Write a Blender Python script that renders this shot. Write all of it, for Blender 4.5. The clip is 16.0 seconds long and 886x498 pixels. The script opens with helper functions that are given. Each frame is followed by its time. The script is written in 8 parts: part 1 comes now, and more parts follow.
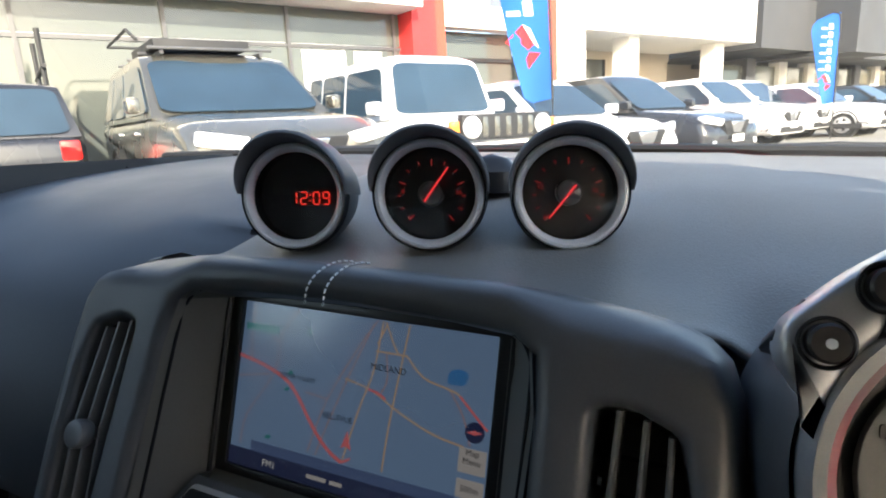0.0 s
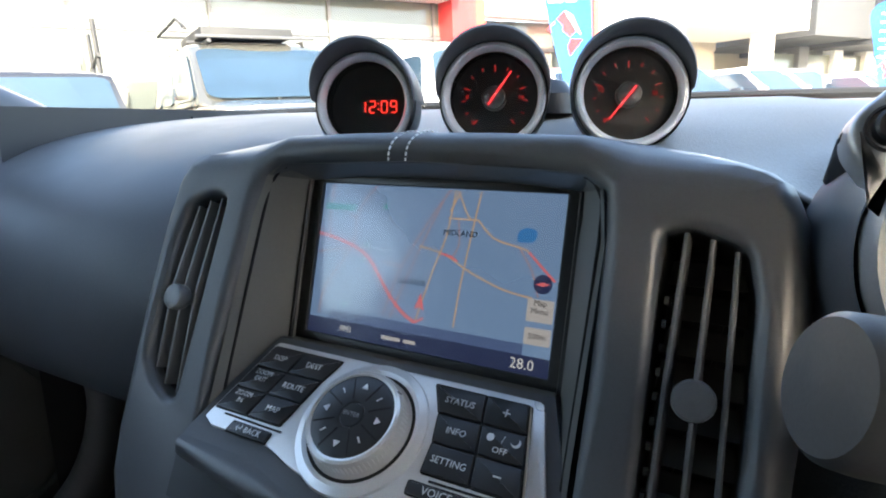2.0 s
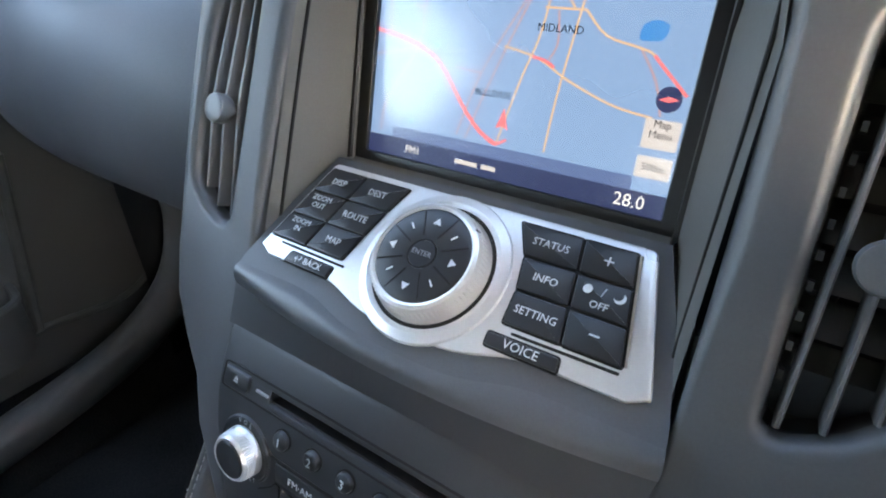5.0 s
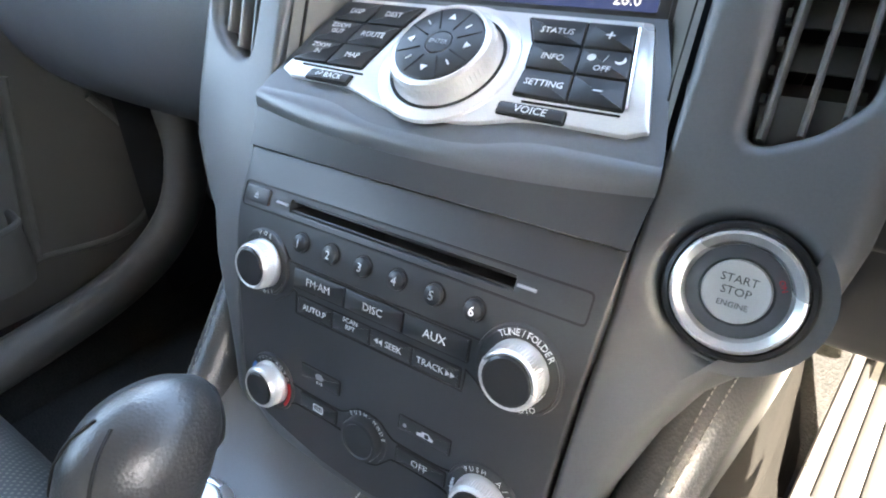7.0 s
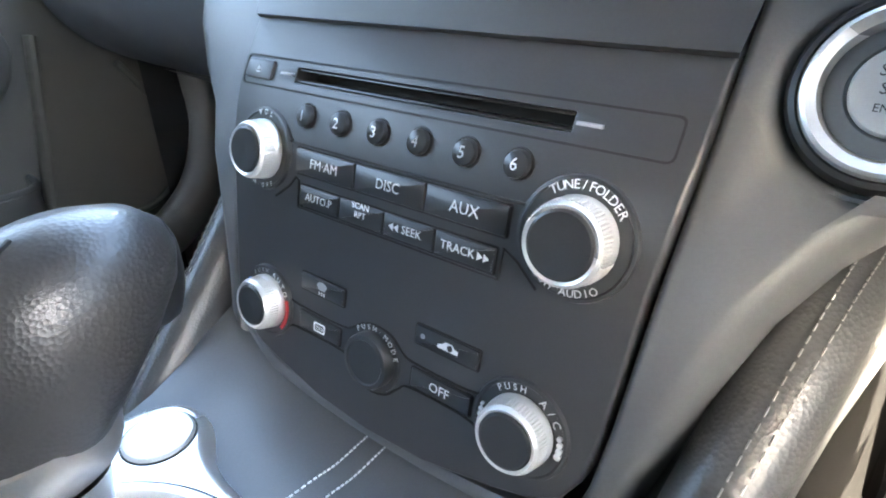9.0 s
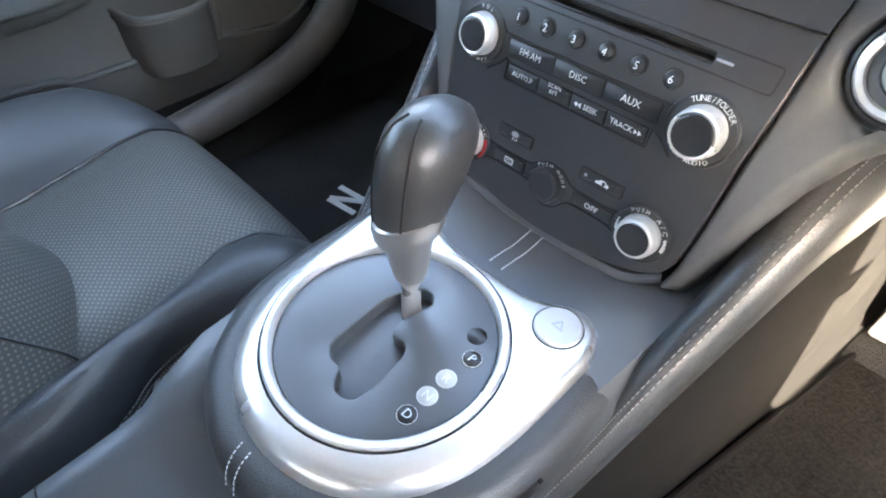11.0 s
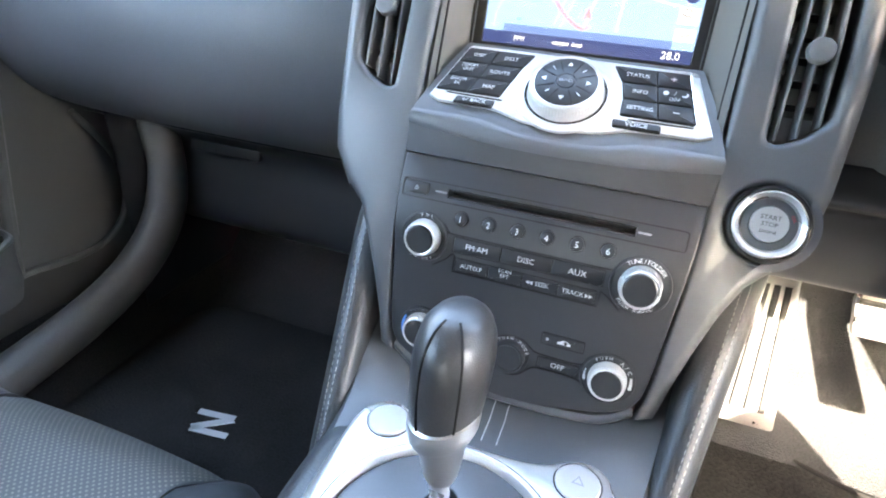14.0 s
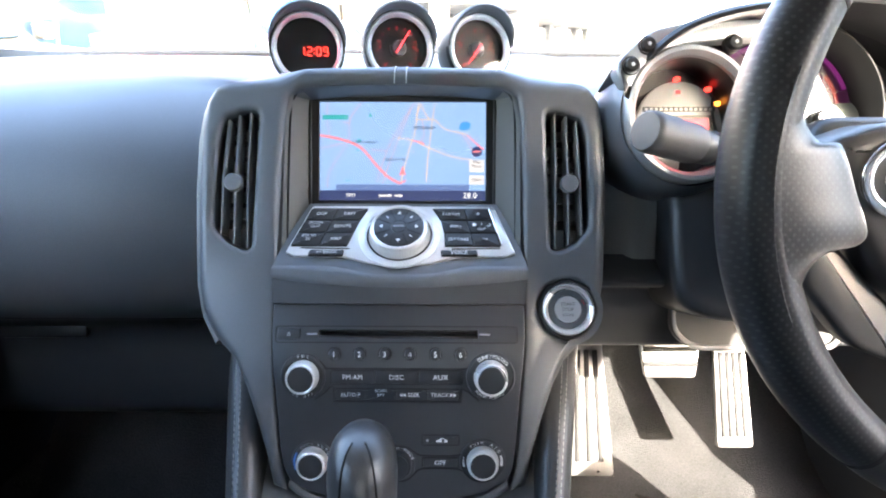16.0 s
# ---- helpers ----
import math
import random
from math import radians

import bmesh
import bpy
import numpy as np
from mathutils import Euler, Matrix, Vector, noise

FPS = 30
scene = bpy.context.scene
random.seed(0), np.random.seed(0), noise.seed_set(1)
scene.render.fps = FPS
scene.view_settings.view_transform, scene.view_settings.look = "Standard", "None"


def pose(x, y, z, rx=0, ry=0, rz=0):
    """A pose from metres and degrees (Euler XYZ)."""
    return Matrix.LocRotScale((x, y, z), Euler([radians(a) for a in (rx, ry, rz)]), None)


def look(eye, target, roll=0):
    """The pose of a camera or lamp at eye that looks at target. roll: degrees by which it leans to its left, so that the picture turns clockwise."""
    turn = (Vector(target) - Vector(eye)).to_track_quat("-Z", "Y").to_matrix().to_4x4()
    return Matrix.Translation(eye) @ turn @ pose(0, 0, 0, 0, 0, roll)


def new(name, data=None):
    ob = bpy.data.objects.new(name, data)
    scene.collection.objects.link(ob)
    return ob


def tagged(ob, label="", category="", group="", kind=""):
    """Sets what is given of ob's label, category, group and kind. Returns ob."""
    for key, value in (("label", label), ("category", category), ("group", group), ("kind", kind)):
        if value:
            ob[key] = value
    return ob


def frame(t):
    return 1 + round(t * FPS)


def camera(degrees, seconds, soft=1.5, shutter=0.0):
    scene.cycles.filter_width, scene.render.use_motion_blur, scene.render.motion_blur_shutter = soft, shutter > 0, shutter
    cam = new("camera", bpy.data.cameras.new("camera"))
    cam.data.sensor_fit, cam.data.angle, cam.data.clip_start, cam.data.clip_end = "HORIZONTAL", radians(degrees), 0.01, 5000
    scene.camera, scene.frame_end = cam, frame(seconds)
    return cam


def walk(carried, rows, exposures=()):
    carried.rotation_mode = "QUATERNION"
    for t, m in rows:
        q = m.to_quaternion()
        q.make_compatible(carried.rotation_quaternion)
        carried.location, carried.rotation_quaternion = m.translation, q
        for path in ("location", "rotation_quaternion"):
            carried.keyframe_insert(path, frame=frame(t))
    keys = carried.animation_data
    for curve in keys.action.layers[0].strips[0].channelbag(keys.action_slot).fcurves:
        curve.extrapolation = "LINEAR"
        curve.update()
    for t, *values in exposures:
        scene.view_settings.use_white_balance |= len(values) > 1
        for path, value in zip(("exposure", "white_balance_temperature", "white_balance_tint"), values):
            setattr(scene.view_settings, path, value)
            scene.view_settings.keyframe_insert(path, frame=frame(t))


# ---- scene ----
cam = camera(75.7, 16.0, soft=2.0)
PATH = [
    (0, (0.156, 0.067, 0.972), (-0.681, 1.838, 0.569), -0.8),
    (0.5, (0.152, 0.054, 0.958), (-0.709, 1.815, 0.561), -0.9),
    (1, (0.156, 0.043, 0.935), (-0.741, 1.785, 0.536), -1.0),
    (1.5, (0.152, 0.038, 0.922), (-0.766, 1.765, 0.507), -0.9),
    (2, (0.154, 0.029, 0.914), (-0.793, 1.738, 0.487), -0.7),
    (2.5, (0.165, 0.021, 0.903), (-0.816, 1.707, 0.463), -0.6),
    (3, (0.17, 0.009, 0.901), (-0.828, 1.669, 0.403), -0.3),
    (3.5, (0.171, -0.007, 0.898), (-0.856, 1.614, 0.333), -0.1),
    (3.7, (0.163, 0.002, 0.895), (-0.871, 1.607, 0.3), 0.0),
    (5.8, (0.115, 0.082, 0.908), (-0.818, 1.388, -0.286), -1.6),
    (6, (0.127, 0.059, 0.909), (-0.779, 1.394, -0.273), -0.8),
    (6.5, (0.142, 0.016, 0.876), (-0.797, 1.4, -0.221), -0.7),
    (7, (0.146, 0.008, 0.831), (-0.834, 1.426, -0.184), -0.7),
    (7.5, (0.135, 0.018, 0.79), (-0.89, 1.437, -0.178), -1.0),
    (8, (0.135, 0.025, 0.765), (-0.929, 1.431, -0.179), -1.1),
    (8.5, (0.137, 0.022, 0.753), (-0.947, 1.423, -0.175), -0.7),
    (9, (0.136, 0.022, 0.75), (-0.964, 1.415, -0.171), -0.6),
    (9.5, (0.132, 0.013, 0.754), (-0.995, 1.356, -0.21), -0.8),
    (10, (0.138, -0.03, 0.785), (-0.943, 1.183, -0.381), -1.1),
    (10.2, (0.144, -0.045, 0.798), (-0.918, 1.091, -0.459), -1.3),
    (12.3, (0.169, -0.136, 0.874), (-0.733, 0.795, -0.649), 3.1),
    (12.5, (0.175, -0.134, 0.868), (-0.775, 0.834, -0.602), 2.7),
    (13, (0.117, -0.138, 0.842), (-0.927, 0.995, -0.434), 2.1),
    (13.5, (0.071, -0.15, 0.842), (-0.83, 1.251, -0.265), 3.6),
    (14, (0.054, -0.171, 0.862), (-0.513, 1.489, -0.098), 3.9),
    (14.5, (0.067, -0.208, 0.904), (-0.185, 1.584, 0.052), 1.3),
    (15, (0.048, -0.229, 0.906), (-0.038, 1.629, 0.173), 0.5),
    (15.5, (0.036, -0.239, 0.905), (0.006, 1.656, 0.266), 0.3),
    (16, (0.036, -0.239, 0.901), (0.033, 1.677, 0.327), 0.2),
]
EXPOSURES = [(0, 2.32, 7350, 10), (1, 2.75, 7350, 10), (1.6, 3.25, 7300, 9), (2.2, 3.55, 7300, 9), (3.5, 4.30, 7400, 9), (6, 5.05, 7850, 12), (7.5, 5.65, 7750, 9), (9, 5.65, 7650, 9), (10, 5.85, 7900, 11),
             (12.5, 5.45, 8050, 11), (13.2, 5.65, 8000, 10), (14, 6.05, 7700, 11), (14.6, 5.80, 7500, 12), (15.2, 5.48, 7350, 12), (16, 5.22, 7250, 12)]
walk(cam, [(t, look(eye, target, roll)) for t, eye, target, roll in PATH], EXPOSURES)

# ---- light ----
SUN = Vector((0.592, -0.705, 0.40)).normalized()      # towards the sun: high, behind the driver's open door
world = bpy.data.worlds.new("sky")
scene.world = world
world.use_nodes = True
wn = world.node_tree.nodes
sky = wn.new("ShaderNodeTexSky")
sky.sky_type, sky.sun_disc = "NISHITA", False
sky.sun_elevation = math.asin(SUN.z)
sky.sun_rotation = math.atan2(SUN.x, SUN.y)
sky.air_density, sky.dust_density = 0.8, 1.7
world.node_tree.links.new(sky.outputs[0], wn["Background"].inputs[0])
wn["Background"].inputs[1].default_value = 0.15
sun = new("sun", bpy.data.lights.new("sun", "SUN"))
sun.data.energy, sun.data.angle, sun.data.color = 2.2, radians(0.6), (1.0, 0.97, 0.92)
sun.matrix_world = look(SUN * 30, (0, 0, 0))

# ---- small mesh tools ----


def blend(a, b, t):
    return a + (b - a) * t


def frame_at(o, up=(0, 0, 1), side=(1, 0, 0)):
    """A local frame: x along side, y along up, z towards the viewer."""
    u = Vector(side).normalized()
    v = Vector(up)
    v = (v - u * v.dot(u)).normalized()
    n = u.cross(v)
    m = Matrix((u, v, n)).transposed().to_4x4()
    m.translation = Vector(o)
    return m


def thing(name, m=None, label="", category="", group="", kind=""):
    ob = new(name)
    ob.empty_display_size = 0.02
    ob.matrix_world = m if m is not None else Matrix()
    return tagged(ob, label, category, group, kind)


def mesh_of(name, bm, material, smooth=35):
    bmesh.ops.recalc_face_normals(bm, faces=bm.faces)
    me = bpy.data.meshes.new(name)
    bm.to_mesh(me)
    bm.free()
    me.materials.append(material)
    if smooth:
        me.shade_smooth()
        me.set_sharp_from_angle(angle=radians(smooth))
    return me


def part(name, bm, material, parent=None, label="", smooth=35, at=None):
    ob = new(name, mesh_of(name, bm, material, smooth))
    if parent is not None:
        ob.parent = parent
    if at is not None:
        ob.matrix_basis = at
    return tagged(ob, label)


def alone(name, bm, material, label, category, group="", kind="", m=None, smooth=35):
    """A thing that is one mesh."""
    ob = new(name, mesh_of(name, bm, material, smooth))
    if m is not None:
        ob.matrix_world = m
    return tagged(ob, label, category, group, kind)


def rings(bm, loops, close=True, caps=(True, True)):
    """Skin a list of vertex loops."""
    vs = [[bm.verts.new(p) for p in loop] for loop in loops]
    n = len(vs[0])
    for a, b in zip(vs, vs[1:]):
        for i in range(n if close else n - 1):
            j = (i + 1) % n
            bm.faces.new((a[i], a[j], b[j], b[i]))
    if close and caps[0]:
        bm.faces.new(vs[0])
    if close and caps[1]:
        bm.faces.new(vs[-1][::-1])
    return bm


def area(pts):
    return sum(a[0] * b[1] - b[0] * a[1] for a, b in zip(pts, pts[1:] + pts[:1])) / 2


def offset(pts, d):
    """The outline moved inwards by d (outwards where d is negative)."""
    sgn = 1 if area(pts) > 0 else -1
    out = []
    n = len(pts)
    for i in range(n):
        p, q, r = Vector(pts[i - 1][:2]), Vector(pts[i][:2]), Vector(pts[(i + 1) % n][:2])
        e, f = (q - p).normalized(), (r - q).normalized()
        k = Vector((-e.y, e.x)) + Vector((-f.y, f.x))
        s = max(1 + e.dot(f), 0.35)
        out.append(tuple(q + k / s * d * sgn))
    return out


def rounded(pts, r, k=4):
    """The outline with its corners rounded to the radius r (a number, or one a corner)."""
    out = []
    n = len(pts)
    for i in range(n):
        rr = r[i] if isinstance(r, (list, tuple)) else r
        p, q, s = Vector(pts[i - 1]), Vector(pts[i]), Vector(pts[(i + 1) % n])
        a, b = p - q, s - q
        c = min(rr, a.length * 0.49, b.length * 0.49)
        if c < 1e-6:
            out.append(tuple(q))
            continue
        a, b = q + a.normalized() * c, q + b.normalized() * c
        for j in range(k + 1):
            t = j / k
            out.append(tuple(a * (1 - t) ** 2 + q * 2 * t * (1 - t) + b * t * t))
    return out


def rect(x0, x1, y0, y1, r=0.0, k=3):
    return rounded([(x0, y0), (x1, y0), (x1, y1), (x0, y1)], r, k) if r else [(x0, y0), (x1, y0), (x1, y1), (x0, y1)]


def disc(x, y, r, n=32, ry=None):
    return [(x + r * math.cos(2 * math.pi * i / n), y + (ry or r) * math.sin(2 * math.pi * i / n)) for i in range(n)]


def arc(x, y, r, a0, a1, n=10):
    return [(x + r * math.cos(radians(a0 + (a1 - a0) * i / n)), y + r * math.sin(radians(a0 + (a1 - a0) * i / n))) for i in range(n + 1)]


def prism(bm, pts, z0, z1, bevel=0.0, k=2):
    """An outline raised from z0 to z1, with a rounded upper edge."""
    if area(pts) < 0:
        pts = pts[::-1]
    loops = [[(x, y, z0) for x, y in pts]]
    if bevel:
        for j in range(k + 1):
            a = math.pi / 2 * j / k
            o = offset(pts, bevel * (1 - math.cos(a)))
            loops.append([(x, y, z1 - bevel + bevel * math.sin(a)) for x, y in o])
    else:
        loops.append([(x, y, z1) for x, y in pts])
    return rings(bm, loops)


def pierced(bm, outline, holes, z0, z1, bevel=0.0, hole_bevel=0.0, k=3):
    """A plate with openings that go through it; its outer and inner edges are rounded."""
    edges = []
    for n, pts in enumerate([outline] + holes):
        if area(pts) < 0:
            pts = pts[::-1]
        bv = hole_bevel if n else bevel
        sizes = [bv(x, y) if callable(bv) else (bv, bv) for x, y in pts]      # width and height of the rounding at each corner
        steps = [None, 0] + (list(range(1, k + 1)) if any(w for w, h in sizes) else [])
        unit = offset(pts, -1e-4 if n else 1e-4)
        prev = None
        for j in steps:
            ring = []
            for (x, y), (ux, uy), (w, h) in zip(pts, unit, sizes):
                a = math.pi / 2 * (j or 0) / k
                d = w * (1 - math.cos(a)) / 1e-4
                ring.append(bm.verts.new((x + (ux - x) * d, y + (uy - y) * d, z0 if j is None else z1 - h + h * math.sin(a))))
            if prev:
                for i in range(len(ring)):
                    j = (i + 1) % len(ring)
                    bm.faces.new((prev[i], prev[j], ring[j], ring[i]))
            prev = ring
        for i in range(len(prev)):
            edges.append(bm.edges.get((prev[i], prev[(i + 1) % len(prev)])))
    bmesh.ops.triangle_fill(bm, use_beauty=True, use_dissolve=False, edges=edges)
    return bm


def lathe(bm, profile, n=32, m=None):
    """A turned body round z: profile of (radius, height)."""
    loops = [[(r * math.cos(2 * math.pi * i / n), r * math.sin(2 * math.pi * i / n), z) for i in range(n)] for r, z in profile]
    if m is not None:
        loops = [[tuple(m @ Vector(p)) for p in loop] for loop in loops]
    return rings(bm, loops, caps=(False, False))


def smooth_path(pts, k=8):
    """A smooth line through the points."""
    P = [Vector(p) for p in pts]
    out = []
    for i in range(len(P) - 1):
        a, b, c, d = P[max(i - 1, 0)], P[i], P[i + 1], P[min(i + 2, len(P) - 1)]
        for j in range(k):
            t = j / k
            out.append(0.5 * (2 * b + (c - a) * t + (2 * a - 5 * b + 4 * c - d) * t * t + (3 * b - a - 3 * c + d) * t ** 3))
    return out + [P[-1]]


def tube(bm, path, r, n=10, flat=1.0, closed=False, up=(0, 0, 1)):
    """A round bar along a line; r is a number or one a point."""
    P = [Vector(p) for p in path]
    loops = []
    for i, p in enumerate(P):
        a = P[i - 1] if (i or closed) else P[i]
        b = P[(i + 1) % len(P)] if (i < len(P) - 1 or closed) else P[i]
        d = (b - a).normalized()
        s = d.cross(Vector(up))
        s = s.normalized() if s.length > 1e-4 else d.cross(Vector((0, 1, 0))).normalized()
        w = s.cross(d)
        rr = r[i] if isinstance(r, (list, tuple)) else r
        loops.append([tuple(p + rr * (s * math.cos(t) + w * flat * math.sin(t))) for t in (2 * math.pi * j / n for j in range(n))])
    if closed:
        loops.append(loops[0])
    rings(bm, loops, caps=(not closed, not closed))
    if closed:
        bmesh.ops.remove_doubles(bm, verts=bm.verts, dist=1e-6)
    return bm


def box(bm, x0, x1, y0, y1, z0, z1, r=0.0):
    return prism(bm, rect(x0, x1, y0, y1, r), z0, z1, min(r, abs(z1 - z0) * 0.45))


def sheet(bm, grid):
    """A surface through rows of points."""
    return rings(bm, grid, close=False)


def B():
    return bmesh.new()


def lettering(parent, text, x, y, z, size, material, turn=0.0, align="CENTER", wide=1.0):
    cu = bpy.data.curves.new("lettering", "FONT")
    cu.body, cu.size, cu.align_x, cu.align_y, cu.resolution_u = text, size, align, "CENTER", 2
    cu.extrude = 0.00006
    tmp = bpy.data.objects.new("lettering", cu)
    me = bpy.data.meshes.new_from_object(tmp)
    bpy.data.objects.remove(tmp)
    bpy.data.curves.remove(cu)
    me.materials.append(material)
    ob = new("lettering", me)
    ob.parent = parent
    ob.matrix_basis = pose(x, y, z, 0, 0, turn) @ Matrix.Diagonal((wide, 1, 1, 1))
    return ob


def arc_lettering(parent, text, x, y, z, r, a0, a1, size, material):
    """Letters along an arc, from the angle a0 to a1 (degrees)."""
    for i, ch in enumerate(text):
        if ch == " ":
            continue
        a = a0 + (a1 - a0) * (i / max(1, len(text) - 1))
        t = radians(a)
        lettering(parent, ch, x + r * math.cos(t), y + r * math.sin(t), z, size, material, a - 90 if a1 < a0 else a + 90)


# ---- materials ----


def material(name, color, rough=0.5, metal=0.0, grain=0.0, bump=0.0, cells=False, vary=0.15, stain=6.0, spec=0.5, coat=0.0, emit=None, glow=0.0, rand=0.0, rough_vary=0.1):
    """A surface: grain is the size of its fine relief in metres, bump its depth, vary the share by which the colour wanders."""
    m = bpy.data.materials.new(name)
    m.use_nodes = True
    nt, n = m.node_tree, m.node_tree.nodes
    b = n["Principled BSDF"]
    b.inputs["Roughness"].default_value, b.inputs["Metallic"].default_value = rough, metal
    b.inputs["Specular IOR Level"].default_value = spec
    b.inputs["Coat Weight"].default_value = coat
    b.inputs["Coat Roughness"].default_value = 0.06
    tc = n.new("ShaderNodeTexCoord")
    big, fine = n.new("ShaderNodeTexNoise"), n.new("ShaderNodeTexNoise")
    big.inputs["Scale"].default_value, big.inputs["Detail"].default_value = stain, 4.0
    fine.inputs["Scale"].default_value, fine.inputs["Detail"].default_value = 1.0 / max(grain, 0.0008), 3.0
    for t in (big, fine):
        nt.links.new(tc.outputs["Object"], t.inputs["Vector"])
    add = n.new("ShaderNodeMath")
    add.operation = "ADD"
    nt.links.new(big.outputs[0], add.inputs[0])
    nt.links.new(fine.outputs[0], add.inputs[1])
    last = add
    if rand:
        info, more = n.new("ShaderNodeObjectInfo"), n.new("ShaderNodeMath")
        more.operation = "MULTIPLY_ADD"
        nt.links.new(info.outputs["Random"], more.inputs[0])
        more.inputs[1].default_value = rand
        nt.links.new(add.outputs[0], more.inputs[2])
        last = more
    ramp = n.new("ShaderNodeMapRange")
    ramp.inputs["From Min"].default_value, ramp.inputs["From Max"].default_value = 0.6, 1.4
    ramp.inputs["To Min"].default_value, ramp.inputs["To Max"].default_value = 1 - vary, 1 + vary
    nt.links.new(last.outputs[0], ramp.inputs["Value"])
    mul = n.new("ShaderNodeMix")
    mul.data_type, mul.blend_type = "RGBA", "MULTIPLY"
    mul.inputs["Factor"].default_value = 1.0
    mul.inputs[6].default_value = (*color, 1)
    nt.links.new(ramp.outputs["Result"], mul.inputs[7])
    nt.links.new(mul.outputs[2], b.inputs["Base Color"])
    rr = n.new("ShaderNodeMapRange")
    rr.inputs["From Min"].default_value, rr.inputs["From Max"].default_value = 0.3, 0.7
    rr.inputs["To Min"].default_value, rr.inputs["To Max"].default_value = max(rough - rough_vary, 0.02), min(rough + rough_vary, 1.0)
    nt.links.new(big.outputs[0], rr.inputs["Value"])
    nt.links.new(rr.outputs["Result"], b.inputs["Roughness"])
    if bump:
        bp = n.new("ShaderNodeBump")
        bp.inputs["Strength"].default_value = 0.6
        bp.inputs["Distance"].default_value = bump
        if cells:
            v = n.new("ShaderNodeTexVoronoi")
            v.inputs["Scale"].default_value = 1.0 / grain
            nt.links.new(tc.outputs["Object"], v.inputs["Vector"])
            nt.links.new(v.outputs["Distance"], bp.inputs["Height"])
        else:
            nt.links.new(fine.outputs[0], bp.inputs["Height"])
        nt.links.new(bp.outputs[0], b.inputs["Normal"])
    if emit:
        b.inputs["Emission Color"].default_value = (*emit, 1)
        b.inputs["Emission Strength"].default_value = glow
    return m


def glass(name, tint=(1, 1, 1), rough=0.0, gloss=1.0, base=0.045):
    """Thin clear glass: it lets the view through and mirrors at a glance."""
    m = bpy.data.materials.new(name)
    m.use_nodes = True
    nt, n = m.node_tree, m.node_tree.nodes
    n.remove(n["Principled BSDF"])
    tr, gl, mix, fr = n.new("ShaderNodeBsdfTransparent"), n.new("ShaderNodeBsdfGlossy"), n.new("ShaderNodeMixShader"), n.new("ShaderNodeLayerWeight")
    tr.inputs[0].default_value = (*tint, 1)
    gl.inputs["Roughness"].default_value = rough
    gl.inputs["Color"].default_value = (gloss, gloss, gloss, 1)
    fr.inputs[0].default_value = 0.5
    power, lift = n.new("ShaderNodeMath"), n.new("ShaderNodeMath")
    power.operation, lift.operation = "POWER", "MULTIPLY_ADD"
    power.inputs[1].default_value = 4.0
    lift.inputs[1].default_value, lift.inputs[2].default_value = 0.9, base
    nt.links.new(fr.outputs["Facing"], power.inputs[0])
    nt.links.new(power.outputs[0], lift.inputs[0])
    nt.links.new(lift.outputs[0], mix.inputs[0])
    nt.links.new(tr.outputs[0], mix.inputs[1])
    nt.links.new(gl.outputs[0], mix.inputs[2])
    nt.links.new(mix.outputs[0], n["Material Output"].inputs[0])
    return m


def perforated(name, color, pitch, dot=(0.004, 0.004, 0.004), rough=0.48, upright=False):
    """Leather with rows of small punched holes."""
    m = material(name, color, rough, grain=0.0012, bump=0.00006, cells=True, vary=0.12)
    nt, n = m.node_tree, m.node_tree.nodes
    tc = n.new("ShaderNodeTexCoord")
    v = n.new("ShaderNodeTexVoronoi")
    v.inputs["Scale"].default_value = 1 / pitch
    v.inputs["Randomness"].default_value = 0.0
    v.voronoi_dimensions = "2D"
    turn = n.new("ShaderNodeMapping")
    turn.inputs["Rotation"].default_value = (radians(90) if upright else 0, 0, radians(45))
    nt.links.new(tc.outputs["Object"], turn.inputs[0])
    nt.links.new(turn.outputs[0], v.inputs["Vector"])
    less = n.new("ShaderNodeMath")
    less.operation = "LESS_THAN"
    less.inputs[1].default_value = 0.24
    nt.links.new(v.outputs["Distance"], less.inputs[0])
    b = n["Principled BSDF"]
    old = b.inputs["Base Color"].links[0].from_socket
    mix = n.new("ShaderNodeMix")
    mix.data_type = "RGBA"
    nt.links.new(less.outputs[0], mix.inputs["Factor"])
    nt.links.new(old, mix.inputs[6])
    mix.inputs[7].default_value = (*dot, 1)
    nt.links.new(mix.outputs[2], b.inputs["Base Color"])
    return m


def lit(name, color, strength):
    m = material(name, (0.01, 0.01, 0.01), 0.3, emit=color, glow=strength)
    return m


DASH = material("soft_dash_plastic", (0.200, 0.201, 0.195), 0.56, grain=0.0016, bump=0.0003, cells=True, vary=0.10, spec=0.32)
CONSOLE = material("smooth_console_plastic", (0.066, 0.073, 0.080), 0.38, grain=0.001, bump=0.00006, vary=0.12, spec=0.8)
FRAME = material("smooth_frame_plastic", (0.068, 0.074, 0.081), 0.43, grain=0.001, bump=0.00006, vary=0.12, spec=0.75)
DASH_SMOOTH = material("smooth_dash_plastic", (0.066, 0.073, 0.082), 0.38, grain=0.001, bump=0.00006, vary=0.12, spec=0.85)
PANEL = material("panel_plastic", (0.031, 0.0335, 0.0375), 0.40, grain=0.0009, bump=0.00006, vary=0.10, spec=0.5)
BLACK = material("black_plastic", (0.010, 0.010, 0.011), 0.35, grain=0.001, bump=0.00004, vary=0.2)
GLOSS_BLACK = material("gloss_black_plastic", (0.006, 0.006, 0.007), 0.08, vary=0.2, rough_vary=0.03)
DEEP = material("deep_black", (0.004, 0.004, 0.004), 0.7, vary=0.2)
